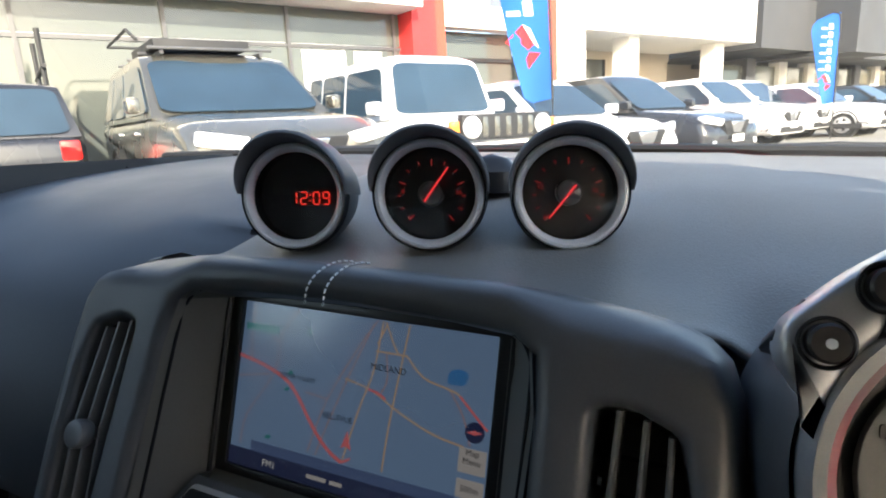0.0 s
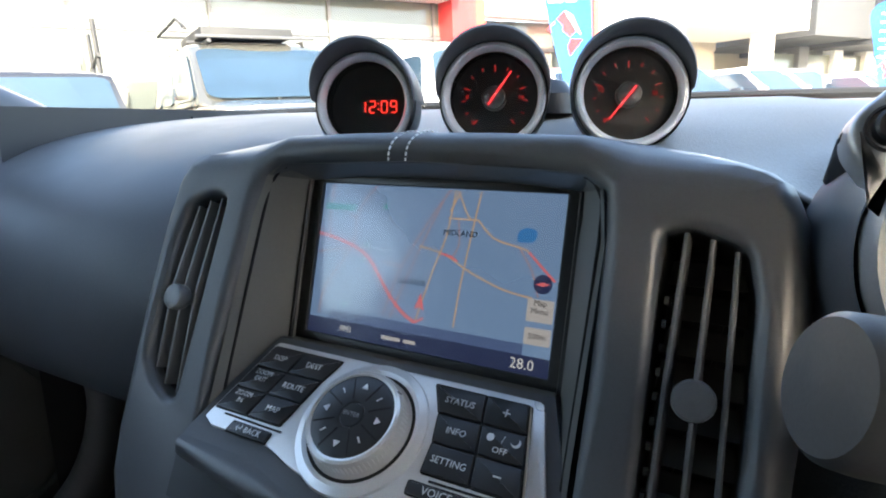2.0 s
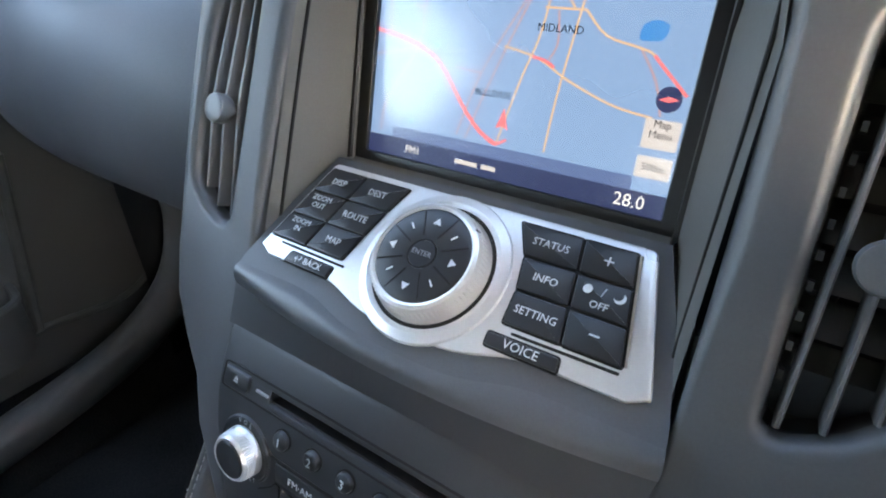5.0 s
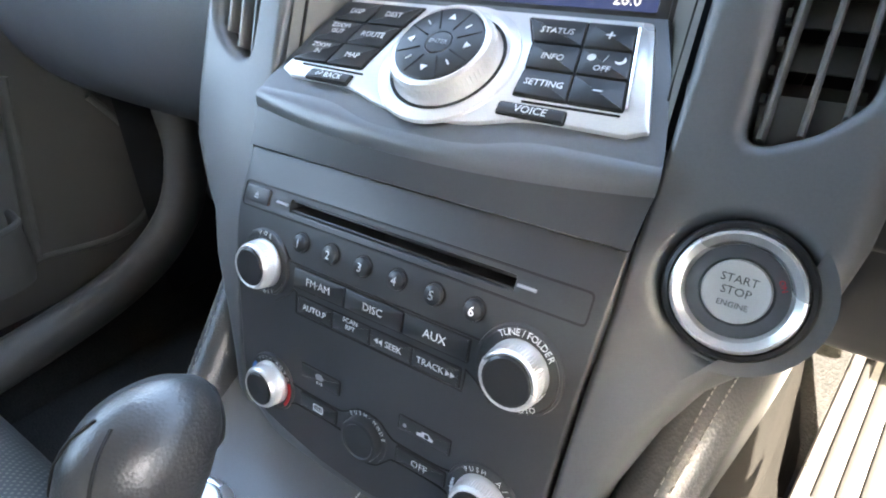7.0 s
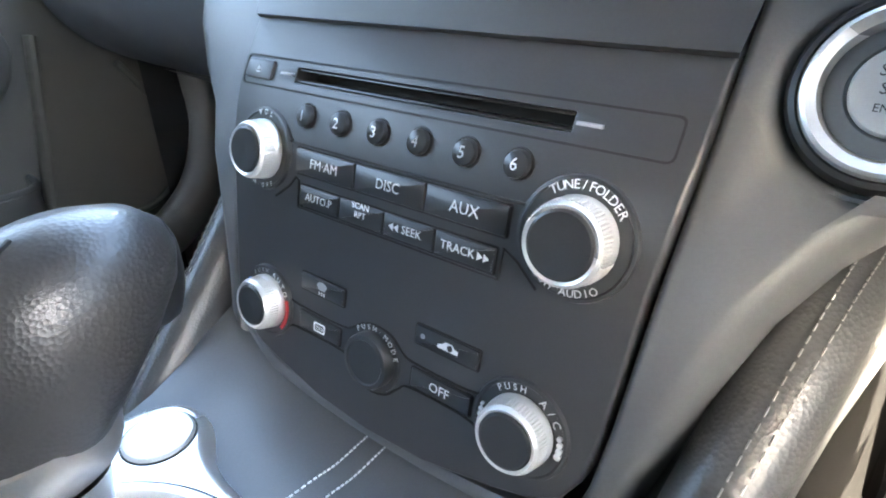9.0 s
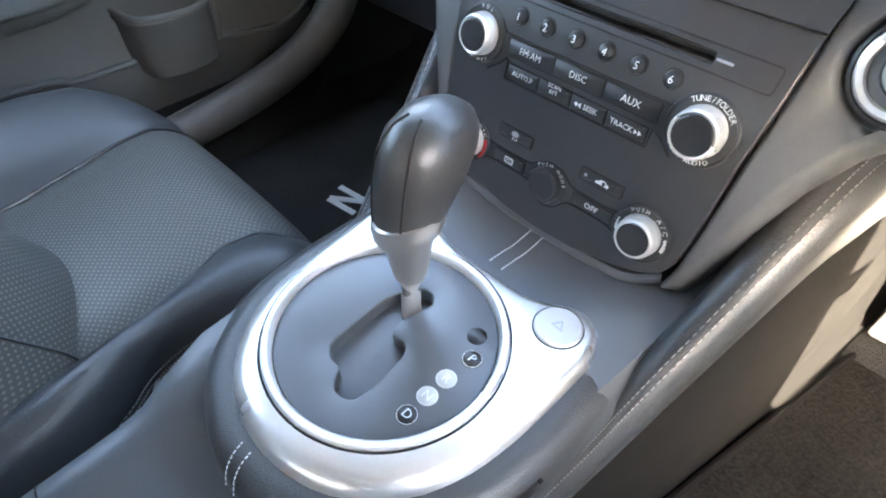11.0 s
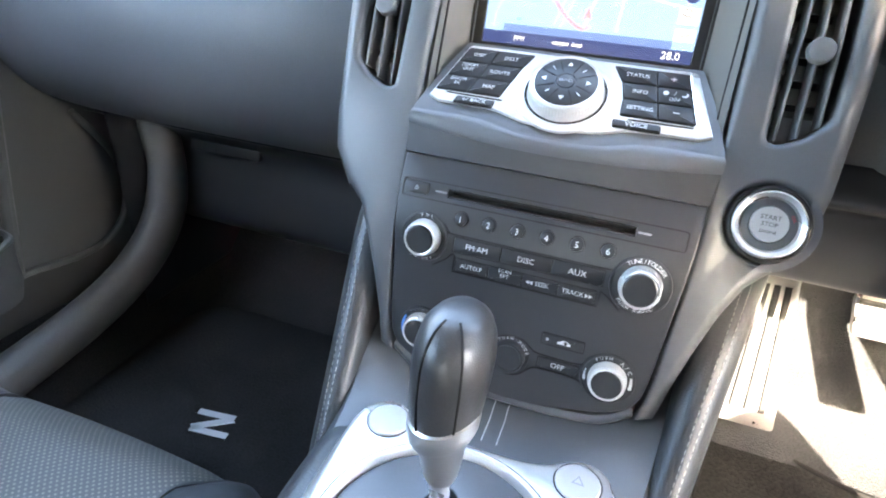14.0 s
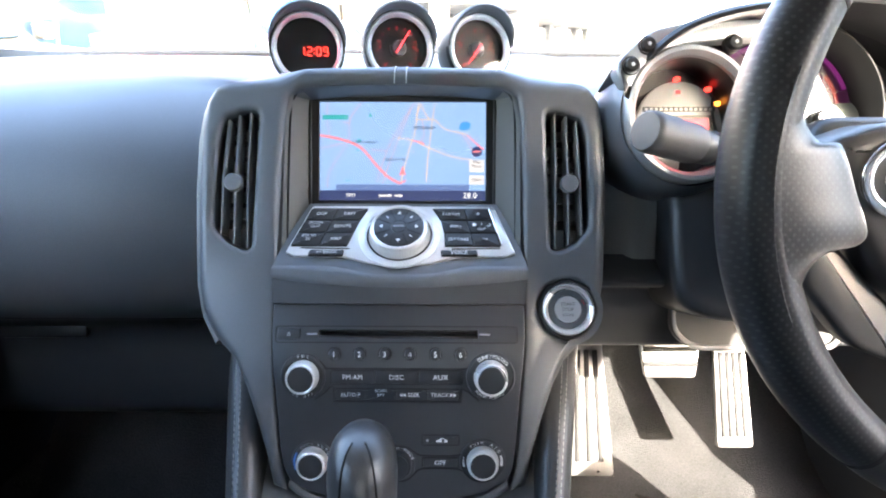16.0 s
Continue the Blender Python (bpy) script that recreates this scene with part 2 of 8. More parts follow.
BUTTON = material("button_rubber", (0.020, 0.022, 0.025), 0.36, grain=0.0009, bump=0.00005, vary=0.15)
GEAR_SILVER = material("polished_gear_silver", (0.84, 0.84, 0.84), 0.30, 0.85, grain=0.0009, bump=0.00002, vary=0.05, stain=14, rough_vary=0.05)
GREY_TRIM = material("grey_trim_plastic", (0.115, 0.114, 0.104), 0.5, grain=0.001, bump=0.0001, vary=0.08)
SILVER = material("satin_silver_trim", (0.74, 0.75, 0.76), 0.34, 0.55, grain=0.0009, bump=0.00002, vary=0.05)
POD_SILVER = material("pod_silver_paint", (0.42, 0.43, 0.44), 0.34, 0.6, vary=0.06)
HUB = material("glossy_grey_hub", (0.11, 0.108, 0.104), 0.25, vary=0.05)
HOOD = material("matte_hood_plastic", (0.105, 0.108, 0.112), 0.55, grain=0.0012, bump=0.0001, vary=0.1)
COLLAR = material("satin_lever_metal", (0.52, 0.51, 0.49), 0.33, 0.85, vary=0.06)
RING_SILVER = material("brushed_ring_silver", (0.60, 0.60, 0.60), 0.30, 0.7, vary=0.05)
KNURL = material("knurled_silver", (0.72, 0.72, 0.71), 0.32, 0.65, vary=0.06)
CHROME = material("chrome", (0.8, 0.8, 0.8), 0.12, 1.0, vary=0.04, rough_vary=0.04)
STEEL = material("brushed_pedal_steel", (0.40, 0.39, 0.375), 0.34, 0.9, grain=0.002, bump=0.00004, vary=0.10, stain=30)
RUBBER = material("pedal_rubber", (0.010, 0.010, 0.010), 0.8, vary=0.2)
LEATHER = material("black_leather", (0.050, 0.053, 0.056), 0.40, grain=0.0014, bump=0.0002, cells=True, vary=0.15, spec=0.5)
LEATHER_SMOOTH = material("smooth_black_leather", (0.030, 0.030, 0.031), 0.32, grain=0.0013, bump=0.00007, cells=True, vary=0.15)
KNOB_LEATHER = material("knob_leather", (0.036, 0.036, 0.037), 0.36, grain=0.0012, bump=0.00016, cells=True, vary=0.2, spec=0.75)
PERF = perforated("perforated_leather", (0.060, 0.061, 0.059), 0.0040, (0.155, 0.150, 0.125))
PERF_UPRIGHT = perforated("perforated_backrest_leather", (0.060, 0.061, 0.059), 0.0040, (0.155, 0.150, 0.125), upright=True)
PERF_FINE = perforated("perforated_wheel_leather", (0.013, 0.013, 0.014), 0.0034, (0.030, 0.030, 0.031), 0.36)
[n for n in PERF_FINE.node_tree.nodes if n.type == "BSDF_PRINCIPLED"][0].inputs["Specular IOR Level"].default_value = 0.36
CARPET = material("dark_carpet", (0.031, 0.031, 0.031), 0.95, grain=0.0025, bump=0.003, vary=0.45, stain=12, spec=0.1)
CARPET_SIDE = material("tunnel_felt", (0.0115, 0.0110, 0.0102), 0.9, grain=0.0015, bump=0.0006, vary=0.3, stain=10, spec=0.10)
MAT = material("floor_mat_carpet", (0.020, 0.0188, 0.017), 0.95, grain=0.004, bump=0.004, vary=0.8, stain=14, spec=0.1)
HEADLINER = material("headliner_cloth", (0.56, 0.55, 0.52), 0.9, grain=0.002, bump=0.0005, vary=0.1)
WHITE_INK = material("white_print", (0.72, 0.74, 0.76), 0.5, vary=0.05)
GREY_INK = material("grey_print", (0.30, 0.31, 0.33), 0.5, vary=0.05)
RED_INK = material("red_print", (0.55, 0.02, 0.03), 0.5, vary=0.05)
BLUE_INK = material("blue_print", (0.08, 0.25, 0.6), 0.5, vary=0.05)
THREAD = material("white_thread", (0.55, 0.56, 0.57), 0.7, grain=0.001, bump=0.0002)
BUTTON_SILVER = material("satin_grey_button", (0.50, 0.50, 0.49), 0.38, 0.5, vary=0.05)
START_GREY = material("satin_start_button", (0.46, 0.46, 0.455), 0.42, 0.2, vary=0.05)
DOOR_GREY = material("door_card_plastic", (0.100, 0.102, 0.097), 0.5, grain=0.0012, bump=0.0001, vary=0.12, spec=0.4)
DOOR_PAD = material("door_armrest_vinyl", (0.110, 0.116, 0.114), 0.48, grain=0.0014, bump=0.0002, cells=True, vary=0.12, spec=0.4)
VANE = material("vent_vane_plastic", (0.120, 0.125, 0.130), 0.36, vary=0.08)
PAD_THREAD = material("grey_thread", (0.30, 0.30, 0.29), 0.7, grain=0.001, bump=0.0002)
RED_GLOW = lit("red_display_segment", (1.0, 0.04, 0.03), 0.17)
RED_NEEDLE = lit("red_needle", (1.0, 0.05, 0.06), 0.15)
GAUGE_RIM = material("bright_gauge_rim", (0.86, 0.86, 0.85), 0.36, 0.45, vary=0.05)
STALK_GREY = material("dark_stalk_plastic", (0.050, 0.052, 0.055), 0.5, grain=0.001, bump=0.00008, vary=0.1)
SILL = material("door_sill_vinyl", (0.115, 0.115, 0.110), 0.46, grain=0.0014, bump=0.0001, vary=0.14, spec=0.45)
PAD = material("soft_pad_vinyl", (0.070, 0.077, 0.086), 0.52, grain=0.0012, bump=0.00008, vary=0.12, spec=0.5)
RED_DIM = lit("dim_red_print", (1.0, 0.05, 0.05), 0.045)
RED_FAINT = lit("faint_red_print", (1.0, 0.05, 0.08), 0.012)
AMBER_GLOW = lit("amber_telltale", (1.0, 0.30, 0.04), 0.25)
RED_LCD = lit("red_lit_display", (1.0, 0.03, 0.05), 0.12)
PURPLE_GLOW = lit("purple_dial_light", (0.7, 0.08, 0.6), 0.008)
DIAL = material("dial_face", (0.008, 0.008, 0.009), 0.4, vary=0.2)
TACHO_FACE = lit("purple_lit_rev_counter_face", (0.45, 0.05, 0.36), 0.0022)
DIM_INK = material("dim_dial_print", (0.10, 0.09, 0.11), 0.6, vary=0.05)
DIAL_GREY = material("silver_dial_face", (0.30, 0.30, 0.29), 0.4, 0.3, vary=0.05)
MAP_BLUE = lit("map_ground", (0.24, 0.42, 0.75), 0.0459)
MAP_GREY = lit("map_lane", (0.60, 0.36, 0.40), 0.0432)
MAP_WARM = lit("map_side_road", (0.80, 0.55, 0.36), 0.0459)
MAP_RED = lit("map_highway", (0.95, 0.20, 0.24), 0.0519)
MAP_BAR = lit("map_status_bar", (0.035, 0.055, 0.17), 0.0380)
MAP_BAR_LIGHT = lit("map_status_edge", (0.13, 0.22, 0.50), 0.0380)
MAP_WATER = lit("map_lake", (0.05, 0.28, 0.75), 0.0487)
MAP_GREEN = lit("map_park", (0.02, 0.36, 0.40), 0.0439)
MAP_INK = lit("map_ink", (0.01, 0.012, 0.03), 0.0256)
MAP_WHITE = lit("map_white", (0.8, 0.84, 0.9), 0.0539)
MAP_KEY = lit("map_soft_key", (0.62, 0.62, 0.66), 0.0487)
CLEAR = glass("clear_lens", gloss=0.8)
LCD_GLASS = glass("screen_cover", rough=0.12, gloss=0.55)
WINDSCREEN = glass("windscreen_glass", (0.93, 0.96, 0.95))
# ---- the dashboard's centre ----
FACE = frame_at((0, 0.2364, 0.815), (0, 0.44, 1.0))          # the frame round screen, vents and starter
RADIO = frame_at((0, 0.1619, 0.6645), (0, 0.22, 1.0))       # the audio and climate panel
SCREEN = frame_at((-0.0022, 0.2885, 0.8365), (0, 0.0245, 0.0875))
PLATE = frame_at((0, 0.2345, 0.777), (0, 0.043, 0.030))      # the sloping key plate
MM = 0.001


def mm(pts):
    return [(x * MM, y * MM) for x, y in pts]


dashboard = thing("dashboard", pose(0, 0.5, 0.5), "dark grey soft-touch car dashboard with a padded passenger side", "dashboard")
dash_off = pose(0, -0.5, -0.5)


def dash_part(name, bm, mat, label="", smooth=40):
    return part(name, bm, mat, dashboard, label, smooth, dash_off)


# the frame: an arch with wings that run down beside the audio panel
OUTER = [(0, 109), (45, 109), (85, 108.5), (110, 107.3), (135, 104.6), (150, 102), (161, 97.5), (169, 89.5), (174.5, 74), (176.5, 48), (176, 0), (174, -33), (170.5, -81), (165, -106), (153, -128), (138, -147), (127, -168), (118, -196), (110, -225), (105, -250)]
INNER = [(89, -250), (93.5, -234), (96, -212), (99, -165), (101.5, -110), (103, -62), (102, 0), (100.5, 60), (98, 79), (88, 86), (50, 89), (0, 90)]
left = [(-x, y) for x, y in reversed(INNER[:-1])]
outline = mm(OUTER + INNER + left + [(-x, y) for x, y in reversed(OUTER[1:])])
VENT = [(123, 64), (135, 66), (153, 59), (157.5, 40), (158, -20), (157, -37), (146, -49), (131, -56), (125, -54)]
START = (137.5, -104.0)
vent_r = mm(rounded(VENT, 4, 2))
vent_l = [(-x, y) for x, y in vent_r]
start_hole = mm(disc(*START, 24.2, 40))


def frame_edge(x, y):
    """The rounding of the frame: broad outside, soft round the screen, fine beside shelf and audio panel."""
    x, y = abs(x) / MM, y / MM
    if x > 104.5 or y > 95:
        return 0.011 + 0.013 * min(1.0, max(0.0, (x - 92) / 18)) * min(1.0, max(0.0, (y - 86) / 14)), 0.011
    return (0.0075, 0.0075) if y > -40 else (0.0028, 0.0028)


bm = pierced(B(), outline, [vent_r, vent_l, start_hole], -0.040, 0.0, frame_edge, 0.005, 6)


def table(x, pairs):
    """A value read off a table of (x, value), straight between its rows."""
    for (x0, v0), (x1, v1) in zip(pairs, pairs[1:]):
        if x <= x1:
            return v0 + (v1 - v0) * max(0.0, x - x0) / (x1 - x0)
    return pairs[-1][1]


# the outer edge rolls back, deepest at the upper corners, and the feet of the wings follow the audio panel
for v in bm.verts:
    x, y = abs(v.co.x) / MM, v.co.y / MM
    if v.co.z < -0.0001 and math.hypot(x - START[0], y - START[1]) > 26.5 and (y > 91 or x > 160 or (y < -100 and x > table(y, [(-250, 98), (-165, 113), (-100, 150)]))):
        roll = table(y, [(-150, 1.0), (-80, 1.5), (40, 2.2), (80, 3.6), (95, 4.0)]) if x > 150 else table(x, [(0, 1.4), (60, 1.8), (107, 2.6), (150, 4.0)])
        if v.co.z < -0.03:
            v.co.z -= 0.022
            v.co.y -= 0.020 if y > 60 else 0.0
            v.co.x *= 0.97
        else:
            v.co.z *= roll
    near = min(1.0, max(0.0, (118 - x) / 12)) if y > -150 else 1.0
    v.co.z += max(table(y, [(-250, -0.0090), (-217, -0.0035), (-168, 0.0058), (-150, 0.004), (-130, 0.0)]), near * table(y, [(-250, -0.0090), (-217, -0.0035), (-168, 0.0058), (-107, 0.0050), (-70, 0.0)]))
bm.transform(FACE)
dash_part("centre_frame", bm, FRAME, "smooth dark grey arched frame round the screen")

# stitched seams over the brow
for sx in (-0.0065, 0.0035):
    seam = B()
    line = [(0.2652, 0.8962), (0.2665, 0.9015), (0.2715, 0.9062), (0.279, 0.9088), (0.287, 0.9098), (0.296, 0.9092), (0.306, 0.9065)]
    pts = smooth_path([(sx, y - 0.0012, z + 0.0008) for y, z in line], 2)
    for a, b in zip(pts, pts[1:]):
        d = (b - a) * 0.62
        tube(seam, [a, a + d * 0.5 + Vector((0, 0, 0.0003)), a + d], 0.0005, 5, up=(1, 0, 0))
    dash_part("seam", seam, THREAD, "white stitched seam")

# the recess round the screen
front = [(-100, -64), (100, -64), (101, 55), (97, 80), (88, 87), (0, 90.5), (-88, 87), (-97, 80), (-101, 55)]
front = [FACE @ Vector((x * MM, y * MM, -0.004)) for x, y in front]
back = [(-83, -50), (83, -50), (83.5, 35), (83, 46), (80, 50), (0, 50.5), (-80, 50), (-83, 46), (-83.5, 35)]
back = [SCREEN @ Vector((x * MM, y * MM, 0.002)) for x, y in back]
bm = rings(B(), [front, back], caps=(False, False))
dash_part("screen_recess", bm, GREY_TRIM, "grey-brown recess round the screen")
for s in (-1, 1):   # a seam line down each cheek of the recess
    line = [(front[k].lerp(back[k], 0.16) - Vector((s * 0.0006, 0, 0))) for k in ((1, 2, 3, 4) if s > 0 else (0, 8, 7, 6))]
    dash_part("joint", tube(B(), smooth_path(line, 4), 0.0009, 6), DEEP)
for s in (-1, 1):   # the dark edge strip beside the screen
    line = [(front[k].lerp(back[k], 0.93) - Vector((s * 0.0005, 0, 0))) for k in ((1, 2, 3) if s > 0 else (0, 8, 7))]
    dash_part("edge_strip", tube(B(), smooth_path(line, 4), 0.0016, 6), BLACK)

# ---- screen ----
screen = thing("navigation_screen", SCREEN, "lit navigation screen showing a pale blue road map", "screen")
bm = pierced(B(), mm(rect(-84, 84, -51, 51, 3)), [mm(rect(-76.2, 76.2, -45.2, 45.2, 1.0))], -0.004, 0.0016, 0.0006, 0.0006)
part("bezel", bm, BLACK, screen)
part("display", prism(B(), mm(rect(-77, 77, -46, 46)), -0.006, -0.001), MAP_BLUE, screen, "pale blue lit map")


def map_pos(fx, fy):
    """A place on the display, from fractions of its width and height from the upper left corner."""
    return ((fx - 0.5) * 0.153, (0.5 - fy) * 0.091)


def road(points, width, mat, name="road_line", z=-0.0006):
    pts = [Vector((*map_pos(*p), z)) for p in points]
    if len(pts) > 2:
        pts = [Vector(p) for p in smooth_path(pts, 4)]
    bm = B()
    prev = None
    for i, p in enumerate(pts):
        d = (pts[min(i + 1, len(pts) - 1)] - pts[max(i - 1, 0)]).normalized()
        n = Vector((-d.y, d.x, 0)) * width / 2
        cur = [bm.verts.new(p + n), bm.verts.new(p - n)]
        if prev:
            bm.faces.new((*prev, *cur[::-1]))
        prev = cur
    return part(name, bm, mat, screen, smooth=0)


road([(0.0, 0.34), (0.106, 0.371), (0.205, 0.423), (0.27, 0.496), (0.358, 0.67), (0.428, 0.775), (0.487, 0.823)], 0.0019, MAP_RED, "highway_line", -0.0005)
for pts in ([(0.572, 0.01), (0.51, 0.17), (0.405, 0.496), (0.346, 0.813)], [(0.558, 0.035), (0.481, 0.342), (0.417, 0.63), (0.379, 0.823)],
            [(0.047, 0.01), (0.047, 0.208), (0.059, 0.352)], [(0.252, 0.01), (0.182, 0.179), (0.17, 0.40), (0.064, 0.688), (0.047, 0.871)],
            [(0.006, 0.467), (0.147, 0.423)], [(0.311, 0.483), (0.405, 0.496)], [(0.851, 0.313), (0.904, 0.438), (0.933, 0.573)],
            [(0.616, 0.188), (0.628, 0.323), (0.61, 0.40)], [(0.141, 0.205), (0.182, 0.22)]):
    road(pts, 0.0008, MAP_GREY, "side_road_line")
for pts in ([(0.692, 0.01), (0.669, 0.304), (0.651, 0.573), (0.642, 0.813)], [(0.593, 0.01), (0.575, 0.285), (0.54, 0.477), (0.51, 0.67), (0.489, 0.813)],
            [(0.469, 0.36), (0.581, 0.40), (0.675, 0.477), (0.804, 0.554), (0.915, 0.583)], [(0.575, 0.179), (0.692, 0.179)],
            [(0.692, 0.179), (0.757, 0.275), (0.851, 0.313), (0.892, 0.342), (0.98, 0.477)], [(0.604, 0.015), (0.64, 0.13), (0.66, 0.175)], [(0.61, 0.02), (0.58, 0.14)]):
    road(pts, 0.0009, MAP_WARM, "main_road_line", -0.0005)
for pts in ([(0.887, 0.335), (0.93, 0.40), (0.985, 0.48)], [(0.56, 0.393), (0.60, 0.405), (0.63, 0.43)], [(0.52, 0.79), (0.487, 0.823)]):
    road(pts, 0.0012, MAP_RED, "highway_line", -0.0004)
for x, y, w, h, mat, nm in ((0.875, 0.24, 0.011, 0.008, MAP_WATER, "lake"), (0.305, 0.137, 0.0032, 0.003, MAP_GREEN, "park"), (0.238, 0.39, 0.0035, 0.0025, MAP_GREEN, "park"), (0.229, 0.487, 0.003, 0.002, MAP_GREEN, "park"),
                            (0.17, 0.79, 0.004, 0.002, MAP_GREEN, "park")):
    cx, cy = map_pos(x, y)
    part(nm, prism(B(), rounded([(cx - w / 2, cy - h / 2), (cx + w * 0.35, cy - h * 0.45), (cx + w / 2, cy + h * 0.3), (cx, cy + h / 2), (cx - w * 0.45, cy + h * 0.25)], w / 6, 2), -0.0008, -0.0004), mat, screen, smooth=0)
x0, y0 = map_pos(0, 1)
x1, y1 = map_pos(1, 0.895)
part("status_bar", prism(B(), [(x0, y0), (x1, y0), (x1, y1), (x0, y1)], -0.0008, -0.0004), MAP_BAR, screen, smooth=0)
a, b = map_pos(0.10, 0.895), map_pos(0.90, 0.835)
part("status_edge", prism(B(), [(a[0], a[1]), (b[0], a[1]), (b[0], b[1]), (a[0], b[1])], -0.0008, -0.0004), MAP_BAR_LIGHT, screen, smooth=0)
for text, fx, fy, size, mat in (("MIDLAND", 0.63, 0.265, 0.0046, MAP_INK), ("ELENA VALLEY", 0.275, 0.41, 0.0036, MAP_INK), ("BELLEVUE", 0.455, 0.585, 0.0042, MAP_INK),
                                ("FM1", 0.19, 0.945, 0.0052, MAP_WHITE), ("28.0", 0.905, 0.945, 0.0075, MAP_WHITE)):
    lettering(screen, text, *map_pos(fx, fy), 0.0, size, mat)
part("writing_bar", prism(B(), rect(*(map_pos(0.355, 0)[0], map_pos(0.435, 0)[0]), *(map_pos(0, 0.958)[1], map_pos(0, 0.936)[1])), -0.0004, -0.0001), MAP_KEY, screen, smooth=0)
part("writing_bar", prism(B(), rect(*(map_pos(0.02, 0)[0], map_pos(0.17, 0)[0]), *(map_pos(0, 0.18)[1], map_pos(0, 0.135)[1])), -0.0006, -0.0003), MAP_GREEN, screen, smooth=0)
part("writing_bar", prism(B(), rect(*(map_pos(0.450, 0)[0], map_pos(0.50, 0)[0]), *(map_pos(0, 0.958)[1], map_pos(0, 0.936)[1])), -0.0004, -0.0001), MAP_KEY, screen, smooth=0)
for fy, text in ((0.645, "Map\nMenu"), (0.785, "500m")):
    cx, cy = map_pos(0.945, fy)
    h = 0.0056 if "\n" in text else 0.0042
    key = part("soft_key", prism(B(), rect(cx - 0.0068, cx + 0.0068, cy - h, cy + h, 0.0006), -0.0007, -0.0003), MAP_KEY, screen)
    lettering(key, text, cx, cy + (0.0018 if "\n" in text else 0), -0.0001, 0.0040, MAP_INK)
cx, cy = map_pos(0.945, 0.50)
compass = part("compass", prism(B(), disc(cx, cy, 0.0048, 20), -0.0007, -0.0003), MAP_BAR, screen)
part("compass_needle", prism(B(), [(cx - 0.004, cy - 0.0004), (cx, cy + 0.0011), (cx + 0.004, cy + 0.0002), (cx, cy - 0.0011)], -0.0003, 0.0), MAP_RED, compass, smooth=0)
cx, cy = map_pos(0.50, 0.70)
part("position_arrow", prism(B(), [(cx - 0.003, cy - 0.004), (cx, cy - 0.0025), (cx + 0.003, cy - 0.004), (cx, cy + 0.005)], -0.0004, 0.0), MAP_RED, screen, smooth=0)
cover = part("cover_glass", prism(B(), mm(rect(-76.6, 76.6, -45.6, 45.6)), 0.0006, 0.0012), LCD_GLASS, screen)
cover.visible_shadow = False

# ---- key plate under the screen ----
shelf = thing("control_shelf", PLATE, "dark padded wedge-shaped shelf below the screen", "shelf panel")
to_shelf = PLATE.inverted()


def front_v(s):
    """The front edge of the plate along its width (s from -1 to 1), in the plate's frame."""
    return -0.0300 - 0.0085 * math.exp(-(s / 0.42) ** 4)


tops, lips, fronts = [], [], []
N = 40
for i in range(N + 1):
    s = -1 + 2 * i / N
    fv = front_v(s) - 0.0085
    edge = PLATE @ Vector((s * 0.1040, fv, -0.0016))
    broad = PLATE @ Vector((s * 0.1040, -0.0385 - 0.0085 * (1 - s * s), -0.0016))
    tops.append([PLATE @ Vector((s * 0.083, 0.030, -0.0010)), PLATE @ Vector((s * 0.0945, 0.0, -0.0012)), PLATE @ Vector((s * 0.1032, fv + 0.005, -0.0012)), edge])
    ends = []
    for dy, dz, w in ((0, 0, 0.1040), (-0.0024, -0.0011, 0.1046), (-0.0039, -0.0028, 0.1049), (-0.0046, -0.0050, 0.1049), (-0.0048, -0.0072, 0.1047), (-0.0049, -0.0095, 0.1044)):
        base = edge.lerp(broad, min(1.0, -dz / 0.006))
        ends.append(Vector((s * w, base.y + dy, base.z + dz)))
    lips.append(ends)
    last = ends[-1]
    fronts.append([last] + [Vector((s * blend(0.1040, 0.1018, t), blend(last.y, 0.1885, t), blend(last.z, 0.7262, t))) for t in (0.25, 0.5, 0.75, 0.97)] + [Vector((s * 0.1015, 0.1905, 0.7250)), Vector((s * 0.1015, 0.23, 0.7250))])
# front face takes the darker plastic to stand for its shade
for name, rows, lab in (("shelf_top", tops, ""), ("rounded_lip", lips, "rounded padded lip"), ("front_face", fronts, "")):
    part(name, sheet(B(), [[to_shelf @ v for v in row] for row in rows]), PANEL if name == "front_face" else DASH_SMOOTH, shelf, lab, 60)
for i in (0, N):
    bm = B()
    side = tops[i] + lips[i][1:] + fronts[i][1:] + [Vector((tops[i][0].x, 0.27, 0.79))]
    bm.faces.new([bm.verts.new(to_shelf @ v) for v in side])
    part("side_cheek", bm, DASH_SMOOTH, shelf, smooth=0)

keys = thing("key_plate", PLATE, "satin silver plate with dark map and menu keys round a dial", "control panel")
pts = [(-80, 26), (80, 26)] + [(95, -27), (92, -30.5)]
pts = [(s * 0.0905, front_v(s)) for s in [0.97 - 1.94 * i / 30 for i in range(31)]]
plate_outline = rounded([(-0.0955, -0.0270), (-0.0800, 0.0255), (0.0800, 0.0255), (0.0955, -0.0270)], [0.002, 0.003, 0.003, 0.002], 3) + pts
bm = prism(B(), plate_outline, -0.003, 0.0012, 0.0010)
part("plate", bm, SILVER, keys)


